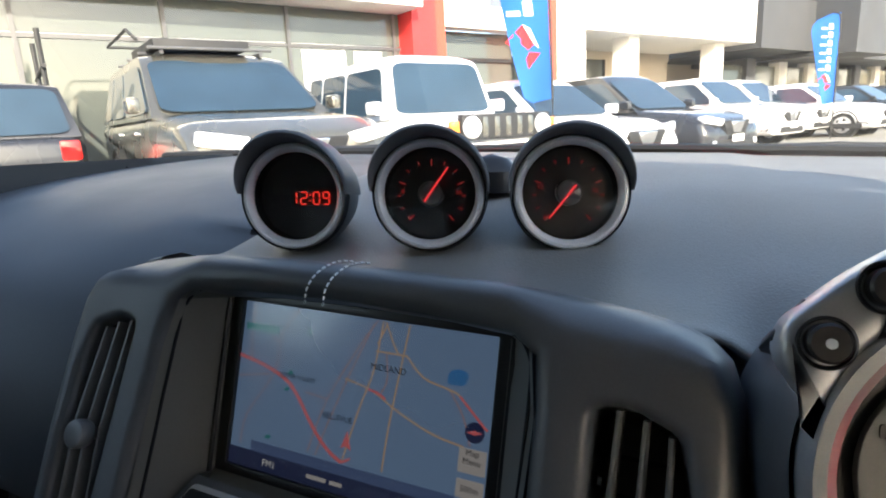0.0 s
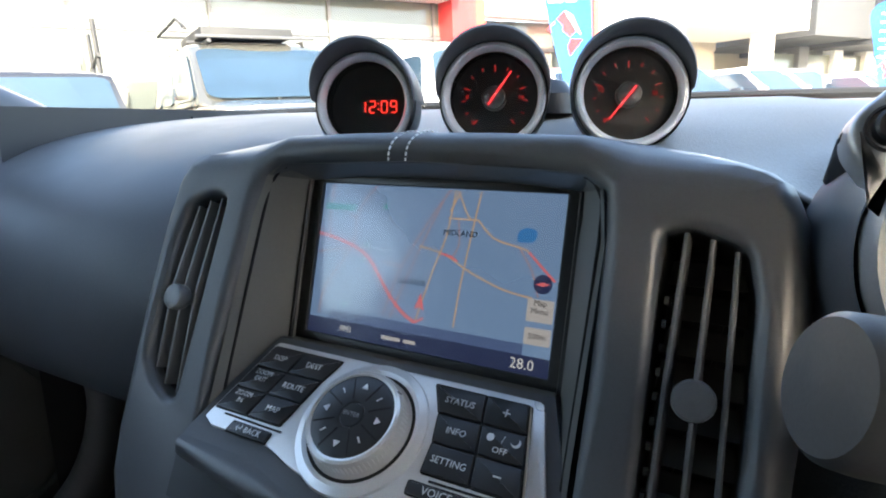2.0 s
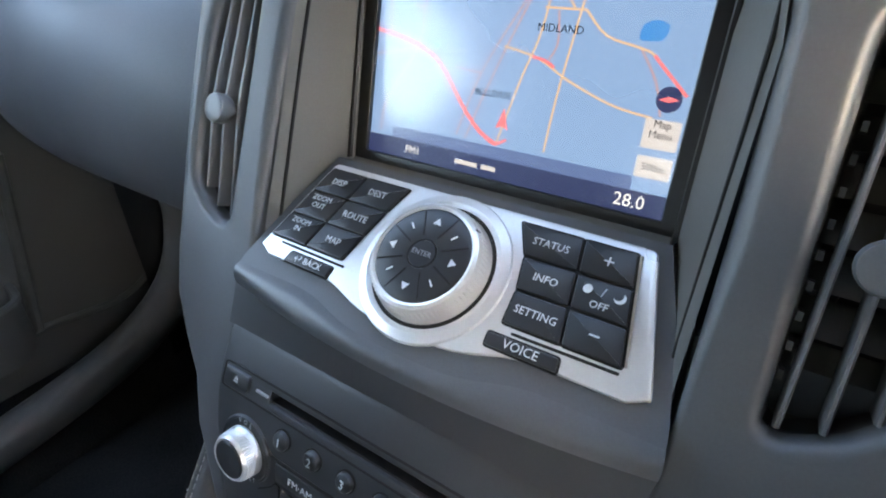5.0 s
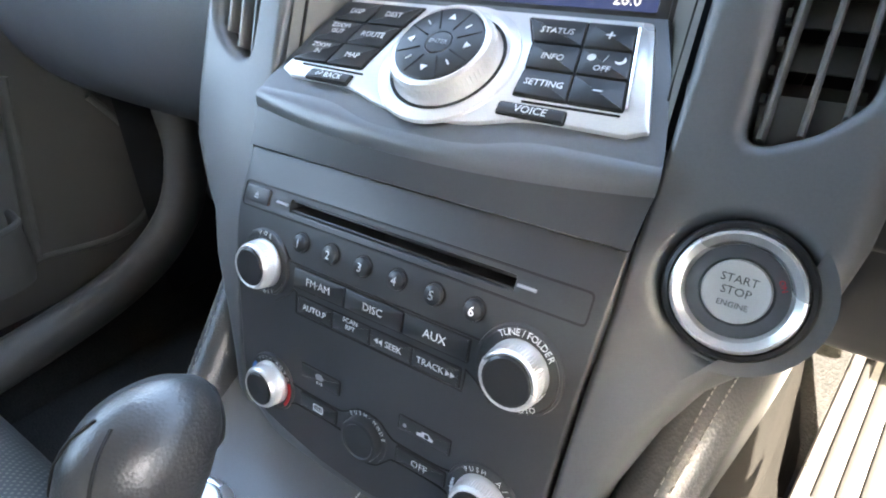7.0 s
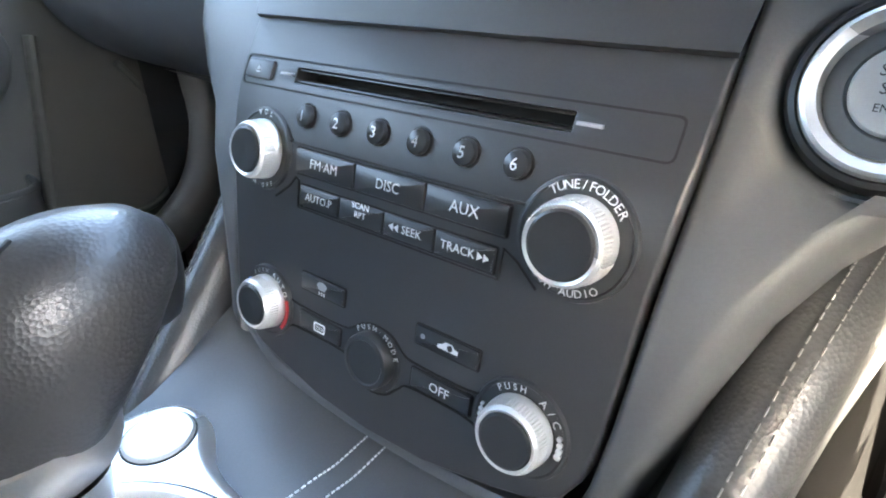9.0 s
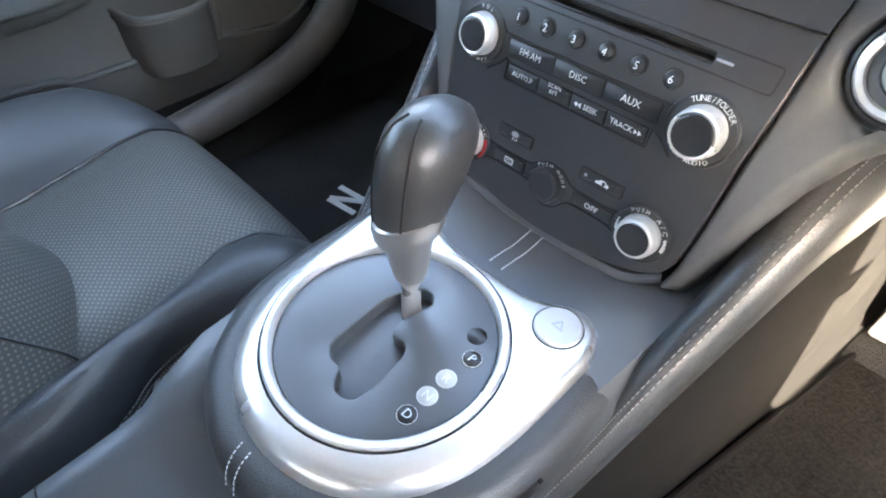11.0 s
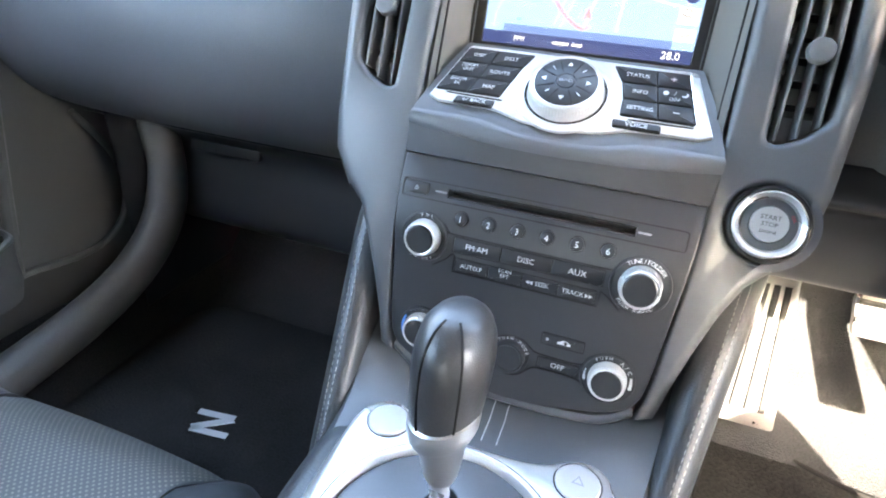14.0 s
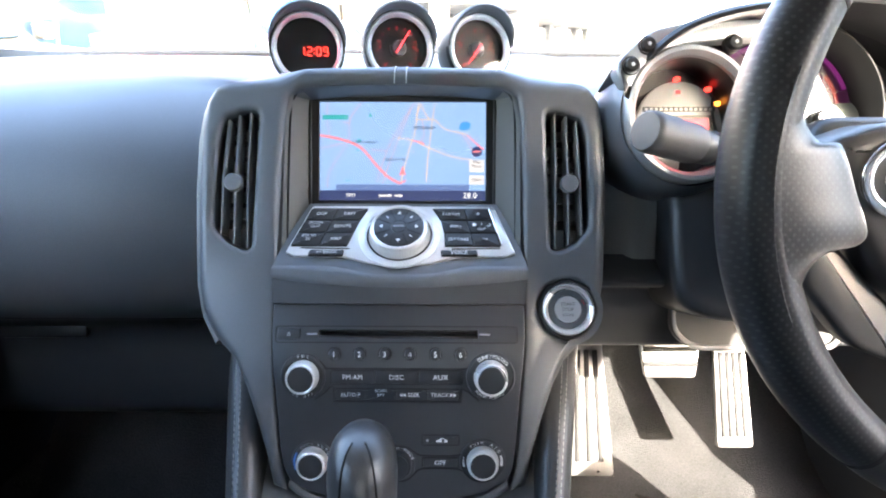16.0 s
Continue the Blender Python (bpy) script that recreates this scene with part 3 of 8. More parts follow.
def quad_key(corners, text, size=0.0042, r=1.2, h=2.6, label=""):
    """A key from its four corners, with a dark joint under it."""
    pts = mm(rounded(corners, r, 2))
    key = part("key", prism(B(), offset(pts, 0.0005), 0.0010, h * MM, 0.0007), BUTTON, keys, label)
    part("joint", prism(B(), offset(pts, -0.0003), 0.0008, 0.0015), DEEP, key, smooth=0)
    cx, cy = sum(x for x, y in corners) / 4 * MM, sum(y for x, y in corners) / 4 * MM
    if text:
        lettering(key, text, cx, cy + (size * 0.42 if "\n" in text else 0), h * MM + 0.00008, size, WHITE_INK)
    return key, cx, cy


LT = [["DISP", "DEST"], ["ZOOM\nOUT", "ROUTE"], ["ZOOM\nIN", "MAP"]]
for r in range(3):
    t0, t1 = r / 3, (r + 1) / 3
    y0, y1 = blend(22, -20.5, t0), blend(22, -20.5, t1)
    xs0 = (blend(-79.5, -92, t0), blend(-56.5, -68.5, t0), (-30.5, -36.5, -41)[r])
    xs1 = (blend(-79.5, -92, t1), blend(-56.5, -68.5, t1), (-36.5, -41, -45)[r])
    for c in range(2):
        quad_key([(xs1[c], y1), (xs1[c + 1], y1), (xs0[c + 1], y0), (xs0[c], y0)], LT[r][c], 0.0040 if "\n" in LT[r][c] else 0.0046)
RT = [["STATUS", "+"], ["INFO", ""], ["SETTING", "\u2212"]]
for r in range(3):
    t0, t1 = r / 3, (r + 1) / 3
    y0, y1 = blend(22, -20.5, t0), blend(22, -20.5, t1)
    xs0 = ((26, 33.5, 36.5)[r], blend(53.5, 61, t0), blend(74.5, 83.5, t0))
    xs1 = ((33.5, 36.5, 37)[r], blend(53.5, 61, t1), blend(74.5, 83.5, t1))
    for c in range(2):
        k, cx, cy = quad_key([(xs1[c], y1), (xs1[c + 1], y1), (xs0[c + 1], y0), (xs0[c], y0)], RT[r][c], 0.0044 if c == 0 else 0.008)
        if (r, c) == (1, 1):
            part("sun_symbol", prism(B(), disc(cx - 0.006, cy + 0.0022, 0.0018, 12), 0.0025, 0.00268), WHITE_INK, k, smooth=0)
            part("moon_symbol", prism(B(), arc(cx + 0.006, cy + 0.0022, 0.0022, -150, 40, 8) + arc(cx + 0.0052, cy + 0.003, 0.0019, 30, -140, 8), 0.0025, 0.00268), WHITE_INK, k, smooth=0)
            lettering(k, "/", cx, cy + 0.0022, 0.00268, 0.005, WHITE_INK)
            lettering(k, "OFF", cx, cy - 0.0030, 0.00268, 0.0040, WHITE_INK)
part("bright_edge", tube(B(), [(0.0752, 0.021, 0.0018), (0.0845, -0.0195, 0.0018)], 0.0009, 6), CHROME, keys)
quad_key([(-76, -30.6), (-47.5, -30.8), (-47, -24.6), (-74.5, -24.4)], "\u21a9 BACK", 0.0044)
quad_key([(34, -30.8), (64, -30.6), (63, -24.4), (33.5, -24.6)], "VOICE", 0.0050)
for s in (-1, 1):   # thin slot beside the lower keys
    part("groove", tube(B(), [(s * 0.0425 + 0.0, -0.0228, 0.0013), (s * 0.064, -0.0225, 0.0013), (s * 0.083, -0.0222, 0.0013)], 0.0006, 6), DEEP, keys)
DIALX, DIALY = -0.0015, -0.0085
at = Matrix.Translation((DIALX, DIALY, 0))
part("dial_groove", lathe(B(), [(0.0282, 0.0008), (0.0278, 0.0024), (0.0258, 0.0024)], 64, at), DEEP, keys)
ring = part("dial_ring", lathe(B(), [(0.0345, 0.0008), (0.0338, 0.0024), (0.0300, 0.0036), (0.0288, 0.0030), (0.0270, 0.0018), (0.0262, 0.0016)], 64, at), SILVER, keys, "silver ring round the dial")
dial = part("dial", lathe(B(), [(0.0255, 0.001), (0.0262, 0.0022), (0.0248, 0.0050), (0.0244, 0.0095), (0.0236, 0.0122), (0.0222, 0.0130), (0.0210, 0.0126)], 64, at), KNURL, keys, "knurled silver dial")
part("dial_pad", lathe(B(), [(0.0208, 0.008), (0.0208, 0.0127), (0.0196, 0.0134), (0.0066, 0.0132), (0.0062, 0.0126), (0.0058, 0.0133), (0.0, 0.0136)], 48, at), BUTTON, dial)
knurls = B()
for i in range(72):
    a = 2 * math.pi * i / 72
    x, y = DIALX + 0.0246 * math.cos(a), DIALY + 0.0246 * math.sin(a)
    tube(knurls, [(x, y, 0.005), (x - 0.0002 * math.cos(a), y - 0.0002 * math.sin(a), 0.0098)], 0.0004, 4)
tagged(part("knurling", knurls, KNURL, dial), kind="stuff")
lettering(dial, "ENTER", DIALX, DIALY, 0.0138, 0.0032, GREY_INK)
for i in range(8):
    a = radians(45 * i)
    c, s = math.cos(a), math.sin(a)
    if i % 2 == 0:
        tri = [(0.0165, 0.0), (0.0135, 0.0018), (0.0135, -0.0018)]
        pts = [(DIALX + c * x - s * y, DIALY + s * x + c * y) for x, y in tri]
        part("arrow", prism(B(), pts, 0.0128, 0.0137), WHITE_INK, dial, smooth=0)
        for d in (-1, 1):
            e = a + d * 0.42
            part("joint", tube(B(), [(DIALX + math.cos(e) * 0.0085, DIALY + math.sin(e) * 0.0085, 0.0134), (DIALX + math.cos(e) * 0.0198, DIALY + math.sin(e) * 0.0198, 0.0133)], 0.0004, 5), DEEP, dial)
    else:
        part("mark", tube(B(), [(DIALX + c * 0.013, DIALY + s * 0.013, 0.0134), (DIALX + c * 0.0160, DIALY + s * 0.0160, 0.0134)], 0.0004, 5), WHITE_INK, dial)

# ---- audio and climate panel ----
radio = thing("radio_unit", RADIO, "black car radio panel with disc slot, knobs and keys", "radio")
low = [(60, -87), (30, -93.5), (0, -95.5), (-30, -93.5), (-60, -87)]
panel_outline = mm([(-101.5, 66.0), (101.5, 66.0), (101, 40), (97.5, 0), (94, -50), (91.5, -66), (86, -76), (74, -83)] + low + [(-74, -83), (-86, -76), (-91.5, -66), (-94, -50), (-97.5, 0), (-101, 40)])
slot = mm(rect(-63.5, 63.5, 40.0, 46.2, 0.8))
eject = mm(rect(-96, -78, 39.4, 47.6, 1.5))
bm = pierced(B(), panel_outline, [slot], -0.014, 0.0, 0.0015, 0.0004)
for k in range(6, 66, 4):
    bmesh.ops.bisect_plane(bm, geom=bm.verts[:] + bm.edges[:] + bm.faces[:], plane_co=(0, k * MM, 0), plane_no=(0, 1, 0))
part("faceplate", bm, PANEL, radio)
part("slot_depth", prism(B(), mm(rect(-66, 66, 38, 48)), -0.022, -0.012), DEEP, radio)
for y in (40.8, 45.4):
    part("slot_lip", prism(B(), mm(rect(-63.2, 63.2, y - 0.4, y + 0.4)), -0.010, -0.0012, 0.0003), BLACK, radio)
bm = pierced(B(), mm(rect(-98, 95, 36.4, 49.4, 2.5)), [mm(rect(-97.3, 94.3, 37.1, 48.7, 2))], -0.001, 0.0004)
part("slot_border", bm, DEEP, radio)
for x0, x1 in ((-73, -64.5), (64.5, 73)):
    part("slot_notch", prism(B(), mm(rect(x0, x1, 42.5, 43.7, 0.3)), -0.0005, 0.0008, 0.0003), GREY_INK, radio)
key = part("eject_key", prism(B(), eject, -0.001, 0.0014, 0.0006), BUTTON, radio)
part("eject_symbol", prism(B(), mm([(-88.5, 43.2), (-85.5, 43.2), (-87, 45.2)]), 0.0012, 0.00155), GREY_INK, key, smooth=0)
part("eject_symbol", prism(B(), mm(rect(-88.5, -85.5, 42, 42.6)), 0.0012, 0.00155), GREY_INK, key, smooth=0)
for i in range(6):
    x = (-50.4 + 20.0 * i) * MM
    key = part("preset_key", lathe(B(), [(0.0046, -0.001), (0.0046, 0.0012), (0.0042, 0.0024), (0.0030, 0.0030), (0, 0.0032)], 24, Matrix.Translation((x, 0.0281, 0))), BUTTON, radio)
    part("joint", lathe(B(), [(0.0053, -0.001), (0.0053, 0.0004), (0.0045, 0.0004)], 24, Matrix.Translation((x, 0.0281, 0))), DEEP, key)
    lettering(key, str(i + 1), x, 0.0281, 0.00335, 0.0058, WHITE_INK)


def flat_key(x0, x1, y0, y1, text, size=0.005, h=1.2, ink=WHITE_INK, name="key"):
    pts = mm(rect(x0, x1, y0, y1, 0.9))
    key = part(name, prism(B(), offset(pts, 0.0004), -0.001, h * MM, 0.0005), BUTTON, radio)
    part("joint", prism(B(), offset(pts, -0.0003), -0.001, 0.0003), DEEP, key, smooth=0)
    if text:
        lettering(key, text, (x0 + x1) / 2 * MM, ((y0 + y1) / 2 + (1.6 if "\n" in text else 0)) * MM, h * MM + 0.00008, size, ink)
    return key


flat_key(-53, -18.5, 4.4, 15.4, "FM\u00b7AM", 0.0055)
flat_key(-18.5, 16.5, 4.4, 15.4, "DISC", 0.0055)
flat_key(16.5, 51, 4.4, 15.4, "AUX", 0.0058)
flat_key(-49.5, -25.5, -8.9, 0.6, "AUTO.P", 0.0045)
flat_key(-25.5, -1.5, -8.9, 0.6, "SCAN\nRPT", 0.0036)
k = flat_key(-1.5, 23, -8.9, 0.6, "   SEEK", 0.0045)
for dx in (1.5, 4.0):
    part("arrow", prism(B(), mm([(dx, -4.15), (dx + 2.3, -2.65), (dx + 2.3, -5.65)]), 0.0010, 0.0013), WHITE_INK, k, smooth=0)
k = flat_key(23, 48.5, -8.9, 0.6, "TRACK    ", 0.0045)
for dx in (41.5, 44.0):
    part("arrow", prism(B(), mm([(dx, -2.65), (dx, -5.65), (dx + 2.3, -4.15)]), 0.0010, 0.0013), WHITE_INK, k, smooth=0)
# raised borders: one band from knob to knob
border = mm([(-75, 26.5), (-63, 23), (-57, 17.5), (-50, 16.6), (50, 16.6), (57, 17.8), (63, 22.5), (74, 28)])
part("band_joint", tube(B(), smooth_path([(x, y, 0.0002) for x, y in border], 6), 0.0005, 5), DEEP, radio)
border = mm([(-66, -8.5), (-57, -2), (-53, 2.5), (-51, 1.6), (-51, -10), (50, -10), (50.5, 1), (56, -2), (64, -9)])
part("band_joint", tube(B(), [(x, y, 0.0002) for x, y in border], 0.0005, 5), DEEP, radio)
border = mm([(-62, -45), (-54, -52), (-46, -53.8), (-20, -53.8), (-13, -51.5), (-7, -47.5), (0, -46.2), (8, -47.5), (14, -51.8), (20, -53.8), (46, -53.8), (54, -50), (60, -44)])
part("band_joint", tube(B(), smooth_path([(x, y, 0.0002) for x, y in border], 4), 0.0005, 5), DEEP, radio)
border = mm([(-60, -73), (-52, -66), (-44, -64.8), (-18, -64.8), (-12, -68.5), (-6, -73.5), (0, -75.6), (8, -73.6), (14, -68), (20, -64.8), (46, -64.8), (54, -69), (60, -74)])
part("band_joint", tube(B(), smooth_path([(x, y, 0.0002) for x, y in border], 4), 0.0005, 5), DEEP, radio)


def knob(x, y, r=12.3, h=13.0, bezel=17.5):
    """A turning knob with a silver knurled side and a dark cap, in a dark dished bezel."""
    at = Matrix.Translation((x * MM, y * MM, 0))
    k = part("knob", lathe(B(), [((r + 0.6) * MM, 0.001), ((r + 0.6) * MM, 0.003), (r * MM, 0.004), ((r - 0.5) * MM, (h - 1.2) * MM), ((r - 1.4) * MM, h * MM), ((r - 2.4) * MM, (h - 0.4) * MM)], 56, at), KNURL, radio, "silver knurled knob with a dark cap")
    part("cap", lathe(B(), [((r - 2.5) * MM, (h - 2) * MM), ((r - 2.5) * MM, (h - 0.1) * MM), ((r - 3.4) * MM, (h + 0.4) * MM), ((r - 6) * MM, (h + 0.1) * MM), (0, (h - 0.2) * MM)], 40, at), BUTTON, k)
    part("bezel", lathe(B(), [((bezel + 0.8) * MM, -0.001), (bezel * MM, 0.0014), ((bezel - 1.0) * MM, 0.0016), ((bezel - 1.6) * MM, 0.0008), ((r + 0.7) * MM, 0.0006)], 48, at), PANEL, k)
    ridges = B()
    for i in range(64):
        a = 2 * math.pi * i / 64
        c, s = math.cos(a), math.sin(a)
        tube(ridges, [((x + (r - 0.02) * c) * MM, (y + (r - 0.02) * s) * MM, 0.0045), ((x + (r - 0.45) * c) * MM, (y + (r - 0.45) * s) * MM, (h - 1.6) * MM)], 0.00035, 4)
    tagged(part("knurling", ridges, KNURL, k), kind="stuff")
    return k


k = knob(-75.0, 10.5, 12.3, 10.5)
arc_lettering(k, "VOL", -75.0 * MM, 10.5 * MM, 0.0017, 0.0158, 104, 76, 0.0032, WHITE_INK)
arc_lettering(k, "ON\u00b7OFF", -75.0 * MM, 10.5 * MM, 0.0017, 0.0158, 242, 298, 0.0028, WHITE_INK)
k = knob(73.5, 10.4, 13.0, 11.0, 19.0)
arc_lettering(k, "TUNE/FOLDER", 73.5 * MM, 10.4 * MM, 0.0017, 0.0163, 126, 40, 0.0040, WHITE_INK)
arc_lettering(k, "PUSH AUDIO", 73.5 * MM, 10.4 * MM, 0.0017, 0.0163, 225, 305, 0.0036, WHITE_INK)
k = knob(-68.0, -59.0, 12.0, 10.5, 16.8)
arc_lettering(k, "PUSH", -68.0 * MM, -59.0 * MM, 0.0017, 0.0146, 128, 92, 0.0026, GREY_INK)
arc_lettering(k, "AUTO", -68.0 * MM, -59.0 * MM, 0.0017, 0.0146, 72, 30, 0.0034, WHITE_INK)
part("red_mark", prism(B(), [(x - 0.0680, y - 0.0590) for x, y in arc(0, 0, 0.0140, -40, 18, 8) + arc(0, 0, 0.0156, 18, -40, 8)], 0.0008, 0.0021), RED_INK, k, smooth=0)
part("blue_mark", prism(B(), [(x - 0.0680, y - 0.0590) for x, y in arc(0, 0, 0.0140, 150, 205, 8) + arc(0, 0, 0.0154, 205, 150, 8)], 0.0008, 0.0021), BLUE_INK, k, smooth=0)
k = knob(67.5, -58.2, 12.3, 10.5, 18.0)
arc_lettering(k, "PUSH", 67.5 * MM, -58.2 * MM, 0.0017, 0.0154, 126, 92, 0.0034, WHITE_INK)
arc_lettering(k, "A/C", 67.5 * MM, -58.2 * MM, 0.0017, 0.0154, 62, 34, 0.0040, WHITE_INK)
for i, a in enumerate((16, 8, 0, -8)):
    x, y = 67.5 + 15.3 * math.cos(radians(a)), -58.2 + 15.3 * math.sin(radians(a))
    part("fan_mark", prism(B(), mm(disc(x, y, 0.9 + 0.12 * i, 8)), 0.0008, 0.0018), WHITE_INK, k, smooth=0)
for i, a in enumerate((192, 184, 176, 168)):
    x, y = 67.5 + 15.3 * math.cos(radians(a)), -58.2 + 15.3 * math.sin(radians(a))
    part("fan_mark", prism(B(), mm(disc(x, y, 1.0 - 0.14 * i, 8)), 0.0008, 0.0018), WHITE_INK, k, smooth=0)
at = Matrix.Translation((-0.0008, -0.0610, 0))
k = part("mode_knob", lathe(B(), [(0.0118, -0.001), (0.0118, 0.004), (0.0112, 0.0052), (0.0096, 0.0056), (0.0090, 0.0050), (0, 0.0047)], 40, at), BUTTON, radio, "dark round mode knob")
part("bezel", lathe(B(), [(0.0146, -0.001), (0.0142, 0.0008), (0.0120, 0.0006)], 40, at), PANEL, k)
arc_lettering(k, "PUSH\u00b7MODE", -0.0008, -0.061, 0.0011, 0.0135, 128, 22, 0.0031, WHITE_INK)
k = flat_key(-45.5, -18.5, -45.2, -37.0, "", name="defrost_key")
part("defrost_symbol", prism(B(), [(x - 0.032, y - 0.0418) for x, y in arc(0, 0, 0.0036, 150, 30, 8) + [(0.0018, -0.0002), (-0.0018, -0.0002)]], 0.0010, 0.0013), GREY_INK, k, smooth=0)
for i in range(3):
    part("wave", tube(B(), [(-0.0335 + 0.0015 * i, -0.0428, 0.0013), (-0.0330 + 0.0015 * i, -0.0436, 0.0013), (-0.0335 + 0.0015 * i, -0.0442, 0.0013)], 0.00025, 4), WHITE_INK, k)
k = flat_key(-45.5, -19.5, -63.6, -55.2, "", name="rear_demister_key")
part("demister_symbol", pierced(B(), mm(rect(-35.5, -28.5, -61.6, -57.2, 0.8)), [mm(rect(-34.8, -29.2, -60.9, -57.9, 0.6))], 0.0010, 0.0013), WHITE_INK, k, smooth=0)
for i in range(3):
    part("wave", tube(B(), [(-0.0335 + 0.0015 * i, -0.0586, 0.0013), (-0.0330 + 0.0015 * i, -0.0594, 0.0013), (-0.0335 + 0.0015 * i, -0.0602, 0.0013)], 0.00025, 4), WHITE_INK, k)
k = flat_key(19.5, 48.5, -45.2, -37.0, "", name="recirculation_key")
car = [(-4.4, -1.2), (-4.4, 0.2), (-2.6, 0.7), (-1.2, 2.0), (1.8, 2.0), (3.2, 0.7), (4.6, 0.3), (4.6, -1.2)]
part("car_symbol", pierced(B(), [((35 + x) * MM, (-41.2 + y) * MM) for x, y in car], [mm(disc(36, -41.0, 1.3, 10))], 0.0010, 0.0013), WHITE_INK, k, smooth=0)
part("key_lamp", prism(B(), mm(disc(23.5, -41.0, 1.1, 12)), 0.0010, 0.0013), GREY_INK, k, smooth=0)
flat_key(19.5, 48, -63.6, -55.2, "OFF", 0.0054)

# a rounded lip under the panel's lower edge
rows = []
for i in range(25):
    u = -1 + 2 * i / 24
    x, y = 88 * u, -95.5 + 8.5 * abs(u) ** 2.2 + 10.5 * max(0.0, abs(u) - 0.72) ** 1.5 / 0.148
    rows.append([((x * k) * MM, (y + dy) * MM, dz * MM) for k, dy, dz in ((1.0, 1.0, -3.0), (1.005, -1.5, -2.0), (1.015, -4.5, -2.6), (1.025, -7.0, -5.5), (1.03, -8.5, -11.0))])
part("lower_lip", sheet(B(), rows), DASH_SMOOTH, radio, "dark rounded lip under the panel")

# the panel's upper edge curves away to the shelf
bent = set()
for ob in radio.children_recursive:
    if ob.data.name in bent:
        continue
    bent.add(ob.data.name)
    for v in ob.data.vertices:
        h = ob.matrix_basis @ v.co
        if h.y > 0.005:
            v.co.z -= 4.0 * (h.y - 0.005) ** 2

# ---- air vents ----


def air_vent(side):
    v = thing("air_vent", FACE, "black upright centre air vent with slats and a round knob", "air vent", "centre air vents")
    m = Matrix.Scale(side, 4, (1, 0, 0))

    def add(name, bm, mat, label=""):
        bm.transform(m)
        return part(name, bm, mat, v, label)
    wall = mm(rounded(VENT, 4, 2))
    bm = rings(B(), [[(x, y, -0.003) for x, y in offset(wall, -0.0006)], [(x, y, -0.050) for x, y in offset(wall, 0.003)]], caps=(False, True))
    add("duct", bm, BLACK)
    for i in range(8):
        y = -50 + 14.6 * i
        x0, x1 = 122.5, 159 - 1.0 * abs(i - 3)
        d = 0.004 if i < 5 else 0.010
        loop = [(y - 5.6, -0.0175 - d), (y + 5.2, -0.0245 - d), (y + 6.2, -0.0262 - d), (y + 5.4, -0.0275 - d), (y - 5.4, -0.0205 - d)]
        add("slat", rings(B(), [[(x * MM, yy * MM, z) for yy, z in loop] for x in (x0, x1)]), GREY_TRIM)
    for i in range(9):
        add("link_tooth", box(B(), 0.1255, 0.1272, (-40 + 9.5 * i) * MM, (-37 + 9.5 * i) * MM, -0.020, -0.012), VANE)
    for i, (xt, xb) in enumerate(((131.5, 129.5), (141.0, 141.0), (150.0, 152.0))):
        yt, yb = (64, 62, 58)[i], (-53, -50, -42)[i]
        loops = []
        for t in (0, 0.5, 1):
            x, y = blend(xb, xt, t), blend(yb, yt, t)
            bow = 0.0035 * (1 - (2 * t - 1) ** 2)
            loops.append([((x - 1.1) * MM, y * MM, -0.020), ((x + 1.1) * MM, y * MM, -0.020), ((x + 1.1) * MM, y * MM, -0.0065 + bow), ((x + 0.5) * MM, y * MM, -0.0055 + bow), ((x - 0.5) * MM, y * MM, -0.0055 + bow), ((x - 1.1) * MM, y * MM, -0.0065 + bow)])
        add("vane", rings(B(), loops), VANE)
    at = Matrix.Translation((0.1410, 0.0010, 0))
    k = add("vent_knob", lathe(B(), [(0.0035, -0.014), (0.0035, -0.005), (0.0068, -0.0035), (0.0076, -0.0015), (0.0076, 0.0032), (0.0070, 0.0044), (0.0058, 0.0048), (0, 0.0044)], 36, at), VANE)
    return v


air_vent(1)
air_vent(-1)

# ---- starter ----
start_at = FACE @ Matrix.Translation((START[0] * MM, START[1] * MM, 0))
starter = thing("start_button", start_at, "silver-ringed round engine start button", "push button")
part("surround", lathe(B(), [(0.0240, -0.010), (0.0242, 0.0010), (0.0232, 0.0026), (0.0218, 0.0030), (0.0212, 0.0022)], 56), BLACK, starter)
part("ring", lathe(B(), [(0.0210, -0.004), (0.0212, 0.0026), (0.0206, 0.0040), (0.0196, 0.0045), (0.0172, 0.0030), (0.0161, 0.0004)], 56), RING_SILVER, starter, "broad silver ring")
part("collar", lathe(B(), [(0.0162, -0.002), (0.0160, 0.0006), (0.0118, 0.0014), (0.0110, 0.0008)], 48), DASH_SMOOTH, starter, "dark collar")
button = part("button", lathe(B(), [(0.0108, -0.004), (0.0109, 0.0018), (0.0104, 0.0026), (0.0060, 0.0022), (0, 0.0020)], 48), START_GREY, starter, "grey round push button")
for text, y, size in (("START", 0.0042, 0.0040), ("STOP", 0.0, 0.0040), ("ENGINE", -0.0046, 0.0028)):
    lettering(button, text, 0, y, 0.00275, size, BUTTON)
lettering(starter, "ON", 0.0125, 0.0058, 0.0012, 0.0026, RED_INK, -60)
# ---- the dashboard's top and sides ----


def profile_sheet(xs, prof, warp=None):
    """A profile of (y, z) carried along x; warp(x, y, z) bends it."""
    pts = smooth_path([(0, y, z) for y, z in prof], 5)
    rows = []
    for x in xs:
        rows.append([warp(x, p.y, p.z) if warp else (x, p.y, p.z) for p in pts])
    return sheet(B(), rows)


def span(a, b, n):
    return [a + (b - a) * i / n for i in range(n + 1)]


